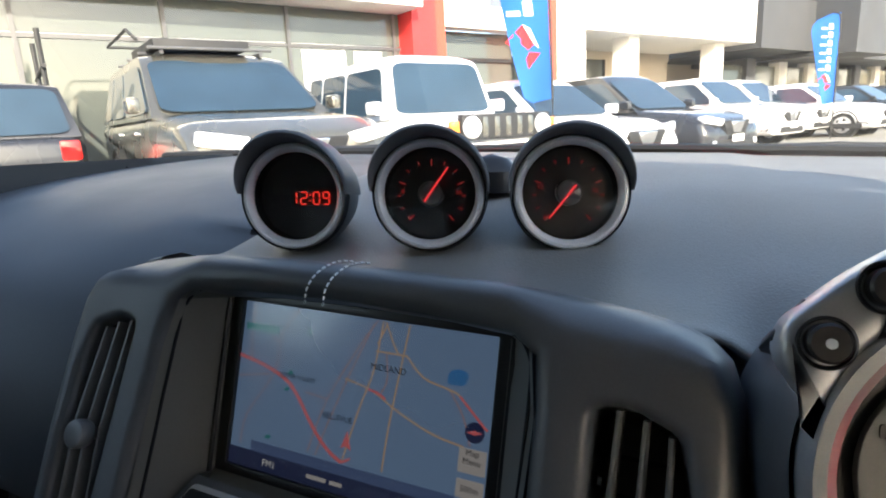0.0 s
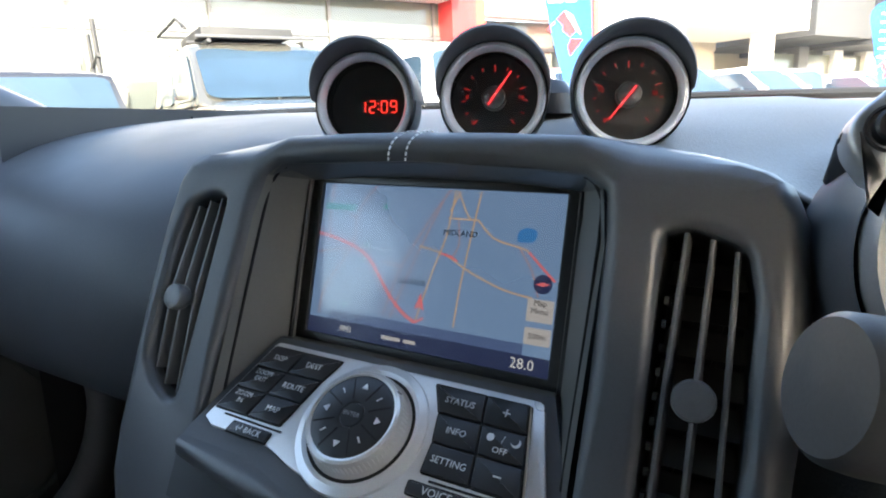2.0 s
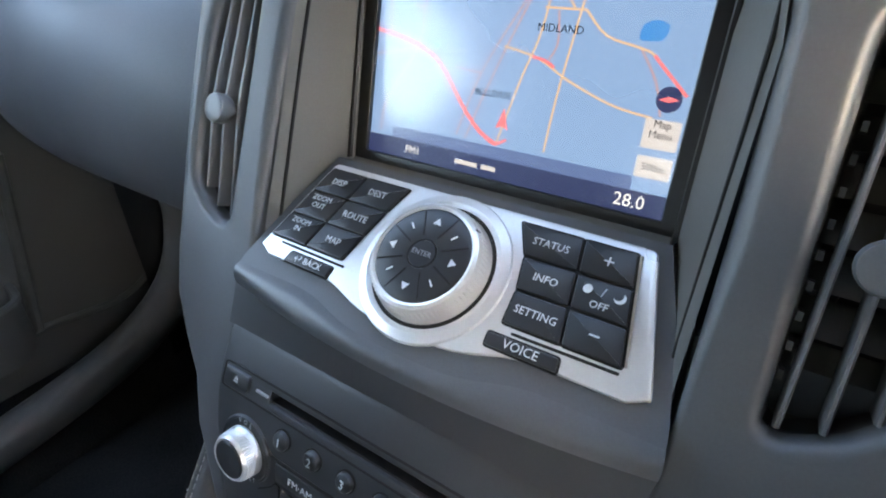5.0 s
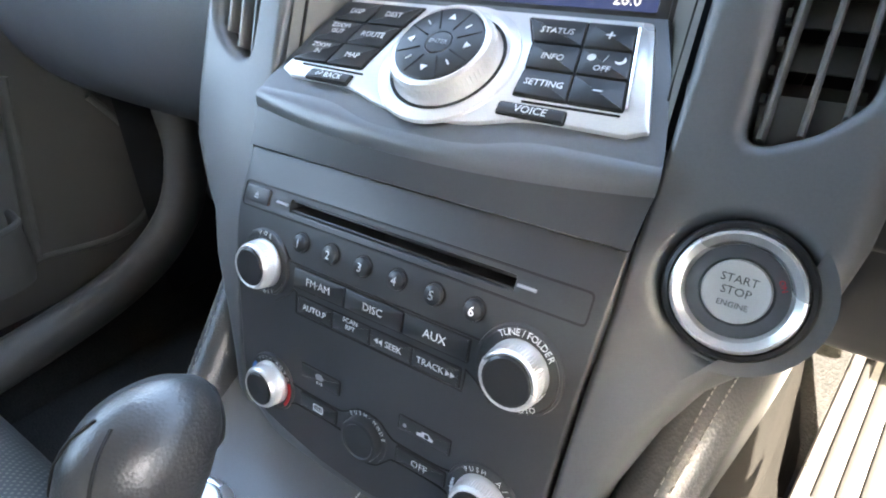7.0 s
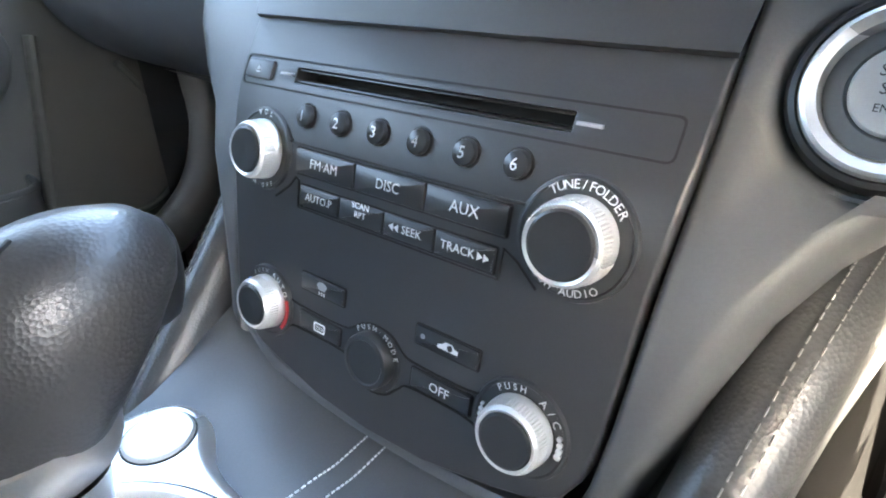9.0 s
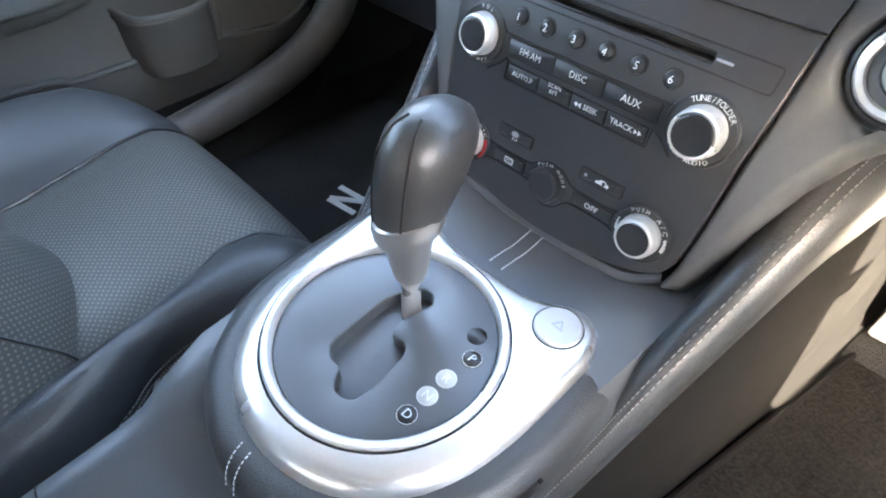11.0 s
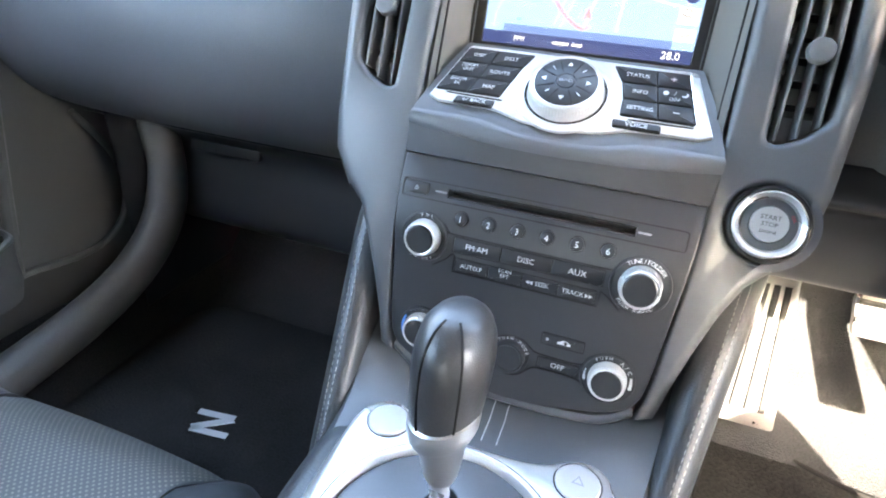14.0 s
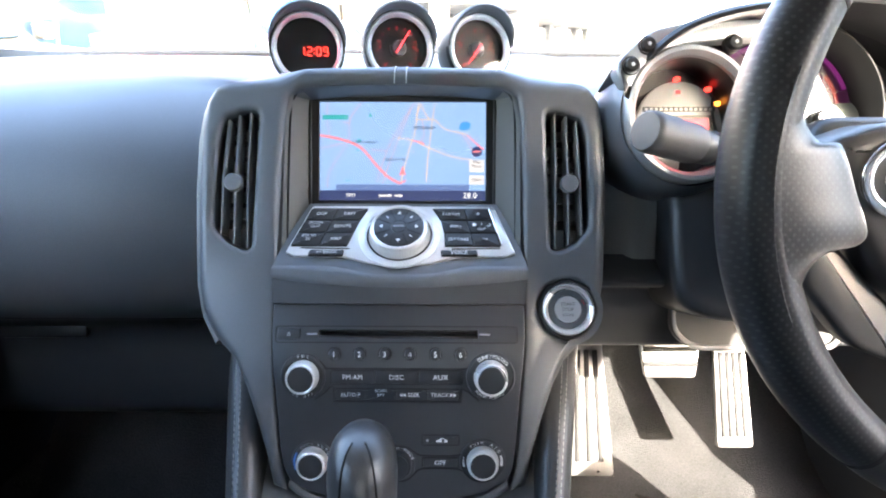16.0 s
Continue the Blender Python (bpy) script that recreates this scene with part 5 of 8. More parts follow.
pad = rounded([(-0.122, 0.0190), (-0.094, 0.0290), (0.094, 0.0290), (0.122, 0.0190), (0.115, -0.006), (0.105, -0.030), (0.083, -0.060), (0.050, -0.085), (-0.050, -0.085), (-0.083, -0.060), (-0.105, -0.030), (-0.115, -0.006)], 0.009, 4)
part("hub_pad", prism(B(), pad, -0.060, -0.026, 0.010, 4), LEATHER_SMOOTH, wheel)
part("emblem_ring", lathe(B(), [(0.0240, -0.027), (0.0238, -0.0235), (0.0222, -0.0225), (0.0206, -0.0235), (0.0204, -0.027)], 40, Matrix.Translation((0, -0.022, 0))), CHROME, wheel, "round silver emblem")
for s in (-1, 1):
    at = Matrix.Translation((s * 0.082, -0.001, 0))
    oval = [(0.0255 * math.cos(a), 0.0225 * math.sin(a)) for a in (2 * math.pi * i / 40 for i in range(40))]
    hole = [(0.0195 * math.cos(a), 0.0165 * math.sin(a)) for a in (2 * math.pi * i / 40 for i in range(40))]
    bm = pierced(B(), oval, [hole], -0.030, -0.0225, 0.0015, 0.001)
    bm.transform(at)
    bezel = part("switch_bezel", bm, CHROME, wheel, "oval chrome switch surround")
    bm = prism(B(), [(x * 0.98, y * 0.98) for x, y in hole], -0.030, -0.0245, 0.0015)
    bm.transform(at)
    part("switch_pad", bm, BUTTON, bezel)
    bm = prism(B(), rect(-0.012, 0.012, -0.0035, 0.0035, 0.002), -0.026, -0.0225, 0.001)
    bm.transform(at)
    part("switch_rocker", bm, RING_SILVER, bezel)
column = thing("steering_column", frame_at((0.366, 0.247, 0.760), (0, 0.30, 0.95)), "dark plastic steering column shroud", "steering column")
shroud = smooth_loop([(-0.100, 0.092), (-0.130, 0.075), (-0.128, 0.03), (-0.126, -0.025), (-0.118, -0.052), (-0.09, -0.066), (-0.04, -0.070), (0.04, -0.070), (0.09, -0.066), (0.118, -0.052), (0.126, -0.025), (0.128, 0.03), (0.130, 0.075), (0.100, 0.092)])
part("shroud", prism(B(), shroud, -0.11, 0.0, 0.012, 3), PANEL, column)
part("lower_shroud", prism(B(), rounded([(-0.07, 0.09), (0.07, 0.09), (0.085, -0.03), (0.055, -0.068), (-0.055, -0.068), (-0.085, -0.03)], 0.02, 4), -0.02, 0.11, 0.012, 3), BUTTON, column)
STALK_END, STALK_ROOT = Vector((0.1675, 0.142, 0.8685)), Vector((0.345, 0.225, 0.822))
ax = (STALK_ROOT - STALK_END).normalized()
sm = Matrix.Translation(STALK_END) @ (-ax).to_track_quat("Z", "Y").to_matrix().to_4x4()
stalk = thing("indicator_stalk", sm, "dark grey indicator stalk with a fat round switch end", "stalk switch")
part("switch_end", lathe(B(), [(0.0132, -0.048), (0.0137, -0.044), (0.0142, -0.006), (0.0137, -0.0015), (0.0124, 0.0), (0.0, 0.0006)], 40), STALK_GREY, stalk)
part("switch_collar", lathe(B(), [(0.0104, -0.064), (0.0116, -0.062), (0.0122, -0.0495), (0.0116, -0.0485)], 36), BUTTON, stalk)
part("collar_ring", lathe(B(), [(0.0112, -0.0665), (0.0124, -0.066), (0.0124, -0.0640), (0.0112, -0.0635)], 36), STALK_GREY, stalk)
part("arm", lathe(B(), [(0.0092, -0.19), (0.0096, -0.15), (0.0098, -0.10), (0.0104, -0.067)], 28), STALK_GREY, stalk)
# ---- centre tunnel and gear lever ----
tunnel = thing("centre_console", pose(0, -0.1, 0.3), "dark leather-trimmed centre console between the seats", "console")
tun_off = pose(0, 0.1, -0.3)


def tun_part(name, bm, mat, label="", smooth=40):
    return part(name, bm, mat, tunnel, label, smooth, tun_off)


# the trough from the audio panel down to the gear lever, then back between the seats
rows = []
for y, z, w, dip in ((0.185, 0.606, 0.128, 0.034), (0.150, 0.592, 0.122, 0.032), (0.132, 0.583, 0.120, 0.023), (0.118, 0.574, 0.118, 0.012), (0.100, 0.567, 0.115, 0.004), (0.070, 0.562, 0.111, 0.0),
                     (0.0, 0.560, 0.104, 0.0), (-0.06, 0.552, 0.102, 0.0), (-0.095, 0.530, 0.099, 0.0), (-0.108, 0.5195, 0.098, 0.0), (-0.125, 0.5165, 0.097, 0.0), (-0.20, 0.513, 0.096, 0.0), (-0.40, 0.515, 0.096, 0.0), (-0.62, 0.520, 0.096, 0.0)):
    row = []
    for i in range(21):
        s = -1 + 2 * i / 20
        drop = 0.035 * max(0.0, abs(s) - 0.86) ** 2 / 0.0196
        rise = 0.0165 * min(1.0, max(0.0, (-0.035 - y) / 0.07)) * math.exp(-((s + 0.80) / 0.26) ** 2)
        row.append((s * w, y, z - dip * (1 - s * s) - drop * 0.55 + rise))
    rows.append([(-w - 0.004, y, 0.28)] + row + [(w + 0.004, y, 0.28)])
tun_part("body", sheet(B(), rows), CONSOLE, "smooth dark console body")
# leather cushion ring that carries the silver plate
DISC_X, DISC_Y = -0.003, 0.013


def ring_outline(grow):
    pts = []
    right = [(0, -76), (22, -73.5), (44, -65), (62, -51), (76, -32), (85, -8), (89, 20), (89.5, 55), (89, 84), (85, 97), (76, 105.5), (64, 107.5), (54, 103), (44, 96), (30, 91.5), (0, 90)]
    full = mm(right + [(-x, y) for x, y in reversed(right[1:-1])])
    full = rounded(full, 0.010, 2)
    return offset(full, -grow) if grow else full


bm = rings(B(), [[(x, y, z) for x, y in ring_outline(g)] for g, z in ((0.020, 0.520), (0.020, 0.545), (0.0175, 0.556), (0.011, 0.5625), (0.004, 0.5650), (-0.004, 0.5640))])
for v in bm.verts:
    if v.co.y > 0.075:
        v.co.z -= 0.5 * (v.co.y - 0.075)
tun_part("cushion", bm, LEATHER, "black leather cushion round the gear plate")
for sx in (-0.0045, 0.0060):
    seam = B()
    pts = smooth_path([(sx + 0.002, 0.100, 0.5672), (sx + 0.0015, 0.114, 0.5650), (sx + 0.001, 0.126, 0.5625), (sx, 0.139, 0.5617), (sx, 0.147, 0.5622)], 5)
    for a, b in zip(pts, pts[1:]):
        tube(seam, [a + Vector((0, 0, 0.0008)), a + (b - a) * 0.6 + Vector((0, 0, 0.0008))], 0.00045, 5)
    tun_part("seam", seam, THREAD, "white stitched seam")
for k in (0.0, 0.0075):
    seam = B()
    pts = smooth_path([(-0.0075 + k, -0.0790, 0.5660), (-0.0065 + k, -0.0865, 0.5632), (-0.0050 + k, -0.0925, 0.5572), (-0.0030 + k, -0.0965, 0.5480)], 3)
    for a, b in zip(pts, pts[1:]):
        tube(seam, [a, a + (b - a) * 0.6], 0.00036, 5)
    tun_part("seam", seam, THREAD)
# black line drawn in for the gap shadow under the cushion
tun_part("cushion_joint", tube(B(), [(x, y, 0.5245 if y < -0.05 else 0.552) for x, y in ring_outline(0.0205) if y < 0.02], 0.0014, 6), DEEP)

plate = thing("gear_plate", pose(0, 0.0, 0.566), "satin silver gear surround with two round buttons", "gear surround")
ring_pts = ring_outline(0.0)
hole = disc(DISC_X, DISC_Y, 0.0668, 56)


def flange(x, y):
    """The plate's edge: a broad fall round the gate, close round the two lobes."""
    k = min(1.0, max(0.0, (y - 0.015) / 0.055))
    return blend(0.0170, 0.0062, k), blend(0.0125, 0.0095, k)


bm = pierced(B(), ring_pts, [hole], -0.010, 0.0085, flange, 0.0015, 6)
part("surround", bm, GEAR_SILVER, plate, "satin silver surround", 50)
part("rim_groove", lathe(B(), [(0.0718, 0.0080), (0.0714, 0.0090), (0.0705, 0.0090), (0.0700, 0.0080)], 72, Matrix.Translation((DISC_X, DISC_Y, 0))), DEEP, plate)
part("inner_rim", lathe(B(), [(0.0668, 0.0), (0.0702, 0.0080), (0.0700, 0.0100), (0.0690, 0.0112), (0.0660, 0.0112), (0.0646, 0.0092), (0.0640, 0.0)], 72, Matrix.Translation((DISC_X, DISC_Y, 0))), SILVER, plate)
gate = mm(rounded([(-21, -14), (-24, 30), (-16, 49), (-7, 53), (0, 46), (-2, 38), (-5, 24), (-2, 14), (9, 17), (14, 10), (17, -12), (16, -27), (6, -31), (-1, -26), (-4, -19), (-12, -20)], 4, 3))
gate = [(x + 0.001, y) for x, y in gate]
part("gate_plate", pierced(B(), disc(DISC_X, DISC_Y, 0.0638, 64), [gate], -0.004, 0.0068, 0.0010, 0.0012), DASH_SMOOTH, plate, "dark round gate plate with a stepped slot")
part("gate_floor", prism(B(), disc(DISC_X, DISC_Y, 0.060, 48), -0.016, -0.003), DASH_SMOOTH, plate)
for s in (-1, 1):
    b = part("button", lathe(B(), [(0.0142, 0.005), (0.0142, 0.0092), (0.0132, 0.0102), (0.0, 0.0104)], 40, Matrix.Translation((s * 0.0635, 0.0850, 0))), BUTTON_SILVER, plate, "round grey hazard button" if s > 0 else "round grey button")
    part("joint", lathe(B(), [(0.0152, 0.006), (0.0150, 0.0088), (0.0142, 0.0088)], 40, Matrix.Translation((s * 0.0635, 0.0850, 0))), DEEP, b)
    if s > 0:
        tri_o = [(0.0635 + 0.0045 * math.cos(radians(a)), 0.085 + 0.0045 * math.sin(radians(a))) for a in (90, 210, 330)]
        tri_i = [(0.0635 + 0.0030 * math.cos(radians(a)), 0.085 + 0.0030 * math.sin(radians(a))) for a in (90, 210, 330)]
        part("triangle", pierced(B(), tri_o, [tri_i], 0.0103, 0.0106), GREY_INK, b, smooth=0)
for ch, x, y in (("", 0.0345, 0.0485), ("P", 0.0430, 0.0355), ("R", 0.0418, 0.0168), ("N", 0.0420, 0.0026), ("D", 0.0424, -0.0121)):
    at = Matrix.Translation((x, y, 0))
    lamp = part("position_mark", lathe(B(), [(0.0058, 0.005), (0.0058, 0.0071), (0.0052, 0.0074), (0, 0.0074)], 24, at), BLACK if ch in ("", "P", "D") else BUTTON_SILVER, plate)
    if ch:
        lettering(lamp, ch, x, y, 0.00755, 0.0072, WHITE_INK, 0)
        part("mark_ring", lathe(B(), [(0.0056, 0.0072), (0.0054, 0.0076), (0.0051, 0.0072)], 24, at), WHITE_INK, lamp)

LEVER0, LEVER1 = Vector((-0.0090, 0.038, 0.558)), Vector((-0.0125, 0.0415, 0.648))
axis = (LEVER1 - LEVER0).normalized()
lm = Matrix.Translation(LEVER0) @ axis.to_track_quat("Z", "X").to_matrix().to_4x4()
lever = thing("gear_lever", pose(*LEVER0), "automatic gear lever with a black leather knob", "gear lever")
lv = pose(*LEVER0).inverted()
part("shaft", lathe(B(), [(0.0072, -0.01), (0.0060, 0.02), (0.0060, 0.05)], 20, lv @ lm), RING_SILVER, lever, "plain steel shaft")
part("collar", lathe(B(), [(0.0060, 0.038), (0.0086, 0.0385), (0.0096, 0.041), (0.0112, 0.049), (0.0128, 0.060), (0.0142, 0.0695), (0.0150, 0.0712)], 36, lv @ lm), COLLAR, lever, "satin silver collar")
bm = lathe(B(), [(0.0140, 0.0705), (0.0168, 0.0716), (0.0184, 0.0755), (0.0190, 0.0810), (0.0184, 0.0855), (0.0168, 0.0868)], 40, Matrix.Translation((0, 0, 0)))
bm.transform(lv @ lm @ Matrix(((1, 0, 0, 0), (0, 1.06, 0, 0.0005), (0, 0.28, 1, 0), (0, 0, 0, 1))))
part("top_ring", bm, COLLAR, lever, "satin silver ring under the knob")
# the knob leans forward and is longer than it is wide
KNOB = ((0.0, 0.0168, 0.0172, 0.001), (0.06, 0.0178, 0.0196, 0.0025), (0.2, 0.0190, 0.0238, 0.006), (0.38, 0.0199, 0.0276, 0.0105), (0.55, 0.0203, 0.0296, 0.0140), (0.7, 0.0197, 0.0288, 0.0160), (0.83, 0.0175, 0.0255, 0.0170), (0.93, 0.0132, 0.0192, 0.0175), (0.98, 0.0073, 0.0110, 0.0175), (1.0, 0.0, 0.0, 0.0175))
loops = []
for t, rx, ry, oy in KNOB:
    z = 0.080 + 0.0575 * t
    loops.append([(LEVER0 + axis * z + Vector((rx * 1.06 * math.cos(a), oy + ry * math.sin(a), 0.35 * ry * math.sin(a) * (1 - t)))) for a in (2 * math.pi * j / 36 for j in range(36))])
loops = [[lv @ p for p in loop] for loop in loops[:-1]] + [[lv @ loops[-1][0] + Vector((0.0004 * math.cos(2 * math.pi * j / 36), 0.0004 * math.sin(2 * math.pi * j / 36), 0)) for j in range(36)]]
part("knob", rings(B(), loops), KNOB_LEATHER, lever, "egg-shaped black leather knob")
for s in (-0.45, 0.55):
    line = []
    for t, rx, ry, oy in KNOB[1:-1]:
        a = radians(-90 + s * 60)
        z = 0.080 + 0.0575 * t
        line.append(lv @ (LEVER0 + axis * z + Vector((rx * 1.06 * math.cos(a), oy + ry * math.sin(a), 0.35 * ry * math.sin(a) * (1 - t)))))
    part("knob_seam", tube(B(), smooth_path(line, 4), 0.0007, 6), DEEP, lever)
bm = rings(B(), [[(r * math.cos(a), 0.0165 * k * math.sin(a), h) for a in (2 * math.pi * q / 24 for q in range(24))] for r, k, h in ((0.0085, 1.0, -0.010), (0.0085, 1.0, 0.003), (0.0076, 0.92, 0.0065), (0.0050, 0.68, 0.0088), (0.0006, 0.1, 0.0096))])
bm.transform(lv @ frame_at((-0.0130, 0.0780, 0.672), (0.0, 0.10, 1), (-1, 0.0, 0)))
part("release_button", bm, BUTTON, lever, "dark release button")

# knee pads: steep leather rolls from the dashboard down to the gear plate
EDGE = [(0.172, 0.315, 0.690), (0.166, 0.275, 0.683), (0.157, 0.232, 0.668), (0.149, 0.197, 0.650), (0.137, 0.144, 0.600), (0.125, 0.090, 0.549), (0.119, 0.062, 0.523), (0.112, 0.030, 0.497), (0.106, -0.010, 0.470), (0.102, -0.060, 0.445)]
for s in (-1, 1):
    pad = thing("knee_pad", pose(s * 0.14, 0.1, 0.3), "black leather knee pad with a white double seam", "knee pad", "knee pads beside the console")
    po = pose(s * 0.14, 0.1, 0.3).inverted()
    rows, felt, seams = [], [], [[], []]
    spine = smooth_path(EDGE, 3)
    for i, e in enumerate(spine):
        t = i / (len(spine) - 1)
        thick = blend(0.036, 0.012, t)
        skirt = blend(0.060, 0.018, min(1.0, t * 1.5))
        sec = [(-thick - 0.004, 0.004, -0.030), (-thick, 0.006, -0.004), (-thick * 0.86, 0.0035, 0.0035), (-thick * 0.62, 0.0012, 0.0072), (-thick * 0.36, 0.0, 0.0062), (-0.0050, -0.001, 0.0020), (0.0, 0.0, -0.0040), (0.0018, 0.002, -0.011), (0.0016, 0.005, -0.016 - skirt * 0.4), (-0.001, 0.008, -0.018 - skirt)]
        rows.append([po @ Vector((s * (e.x + x), e.y + y, e.z + z)) for x, y, z in sec])
        bottom = Vector((e.x - 0.001, e.y + 0.008, e.z - 0.018 - skirt))
        foot = table(bottom.y, [(-0.10, 0.118), (0.16, 0.150), (0.33, 0.184), (0.55, 0.215)])
        felt.append([po @ Vector((s * x, y, z)) for x, y, z in ((bottom.x - 0.003, bottom.y + 0.001, bottom.z + 0.006), (bottom.x + 0.001, bottom.y + 0.002, bottom.z - 0.006), (blend(bottom.x, foot, 0.35), bottom.y, blend(bottom.z, 0.29, 0.4)), (blend(bottom.x, foot, 0.75), bottom.y, blend(bottom.z, 0.29, 0.75)), (foot, bottom.y, 0.292), (foot + 0.012, bottom.y, 0.284))])
        for k, (x, y, z) in enumerate(((-thick * 0.42, 0.0002, 0.0071), (-thick * 0.26, -0.0004, 0.0053))):
            seams[k].append(po @ Vector((s * (e.x + x), e.y + y, e.z + z)))
    part("pad_roll", sheet(B(), rows), LEATHER, pad, smooth=60)
    # the felt goes on behind the gear plate and on to the pedals
    back = [[po @ Vector((s * (x + dx), y, z)) for x, z in ((0.100, 0.445), (0.104, 0.42), (0.112, 0.36), (0.118, 0.31), (0.122, 0.292), (0.132, 0.284))] for y, dx in ((-0.60, -0.008), (-0.20, -0.004))]
    ahead = [[po @ Vector((s * x, 0.56, z)) for x, z in ((0.168, 0.66), (0.172, 0.62), (0.185, 0.52), (0.200, 0.42), (0.215, 0.36), (0.225, 0.33))]]
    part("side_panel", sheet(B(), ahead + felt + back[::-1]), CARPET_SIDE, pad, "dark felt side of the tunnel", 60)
    part("end_cap", rings(B(), [rows[0], [v + Vector((0, 0.01, 0)) for v in rows[0]]], caps=(False, True)), LEATHER, pad, smooth=0)
    for line in seams:
        bm = B()
        pts = smooth_path(line, 5)
        for a, b in zip(pts, pts[1:]):
            tube(bm, [a, a + (b - a) * 0.6], 0.00032, 4)
        part("seam", bm, PAD_THREAD, pad, "white stitched seam")

# switch panel behind the gear lever
tray = thing("console_panel", pose(0.03, -0.15, 0.513), "dark console panel with two seat switches in a recess", "switch panel")
PANEL_EDGE = [(-0.066, -0.30), (0.066, -0.30), (0.066, -0.02), (0.044, 0.028), (0.022, 0.040), (-0.040, 0.040), (-0.056, 0.030), (-0.066, 0.0)]
SWITCHES = [(-0.040, -0.090), (0.028, -0.090), (0.028, 0.006), (0.016, 0.022), (-0.026, 0.022), (-0.040, 0.008)]
part("lid", pierced(B(), rounded(PANEL_EDGE, 0.012, 4), [rounded(SWITCHES, 0.008, 4)], -0.010, 0.0058, 0.0015, 0.002), CONSOLE, tray)
part("lid_joint", tube(B(), [(x, y, 0.0042) for x, y in rounded(offset(PANEL_EDGE, -0.0008), 0.012, 4)], 0.0010, 6, closed=True), DEEP, tray)
part("recess_frame", pierced(B(), rounded(offset(SWITCHES, 0.001), 0.008, 4), [rounded(offset(SWITCHES, 0.007), 0.006, 4)], -0.006, 0.0045, 0.002, 0.001), BLACK, tray, "glossy black recess frame")
part("recess_floor", prism(B(), rounded(offset(SWITCHES, 0.006), 0.006, 4), -0.012, -0.002), DEEP, tray)
for y0, y1 in ((-0.032, 0.012), (-0.080, -0.036)):
    sw = part("seat_switch", prism(B(), rect(-0.030, 0.018, y0, y1, 0.004), -0.003, 0.003, 0.003, 3), GLOSS_BLACK, tray, "glossy rocker switch with a seat symbol")
    part("seat_symbol", prism(B(), [(-0.008, y0 + 0.016), (0.004, y0 + 0.016), (0.004, y0 + 0.019), (-0.004, y0 + 0.020), (-0.007, y0 + 0.030), (-0.010, y0 + 0.030)], 0.0029, 0.0033), GREY_INK, sw, smooth=0)
    part("switch_mark", prism(B(), rect(0.008, 0.012, y0 + 0.028, y0 + 0.031), 0.0029, 0.0033), GREY_INK, sw, smooth=0)
# the handbrake's slot in the raised shoulder
slot = [(-0.0940, -0.60), (-0.060, -0.60), (-0.060, -0.20), (-0.064, -0.186), (-0.088, -0.182), (-0.0940, -0.20)]
hole = rounded([(-0.087, -0.44), (-0.067, -0.44), (-0.066, -0.205), (-0.071, -0.192), (-0.081, -0.192), (-0.088, -0.207)], 0.007, 4)
tun_part("slot_cover", pierced(B(), rounded(slot, 0.008, 3), [hole], 0.500, 0.5308, 0.004, 0.005), CONSOLE)
line = []
for x in span(-0.0955, -0.046, 10):
    k = x / 0.0965
    line.append((x, -0.172 - 0.10 * (x + 0.07), 0.5146 - 0.0193 * max(0.0, abs(k) - 0.86) ** 2 / 0.0196 + 0.0165 * math.exp(-((k + 0.80) / 0.26) ** 2)))
tun_part("shoulder_joint", tube(B(), line, 0.0006, 6), DEEP)
tun_part("slot_depth", prism(B(), offset(hole, -0.004), 0.490, 0.508), DEEP)
brake = thing("handbrake", pose(-0.08, -0.30, 0.52), "black leather handbrake lever, pulled up, with a silver button", "handbrake")
bo = pose(-0.08, -0.30, 0.52).inverted()
GRIP = [(-0.077, -0.43, 0.500), (-0.0785, -0.36, 0.530), (-0.0800, -0.29, 0.563), (-0.0812, -0.225, 0.595), (-0.0825, -0.176, 0.6185)]
part("grip", tube(B(), [bo @ Vector(p) for p in smooth_path(GRIP, 5)], [0.011 + 0.0080 * min(1, i / 10) for i in range(21)], 20), LEATHER_SMOOTH, brake)
seam = [bo @ (Vector(p) + Vector((0.012, -0.004, 0.0125))) for p in GRIP[1:]]
part("grip_seam", tube(B(), smooth_path(seam, 5), 0.0008, 6), DEEP, brake)
tip = bo @ Matrix.Translation((-0.0827, -0.172, 0.6205)) @ Vector((-0.02, 0.88, 0.46)).to_track_quat("Z", "Y").to_matrix().to_4x4()
part("end_ring", lathe(B(), [(0.0190, -0.004), (0.0198, 0.001), (0.0192, 0.006), (0.0168, 0.0085), (0.0126, 0.0090)], 32, tip), BLACK, brake, "black end ring")
part("button_collar", lathe(B(), [(0.0108, 0.0060), (0.0108, 0.0098), (0.0098, 0.0108), (0.0076, 0.0102), (0.0068, 0.0092)], 32, tip), SILVER, brake, "silver collar")
part("button", lathe(B(), [(0.0060, 0.0060), (0.0062, 0.0120), (0.0068, 0.0165), (0.0062, 0.0200), (0.0044, 0.0222), (0.0022, 0.0230), (0.0, 0.0232)], 32, tip), SILVER, brake, "silver push button")
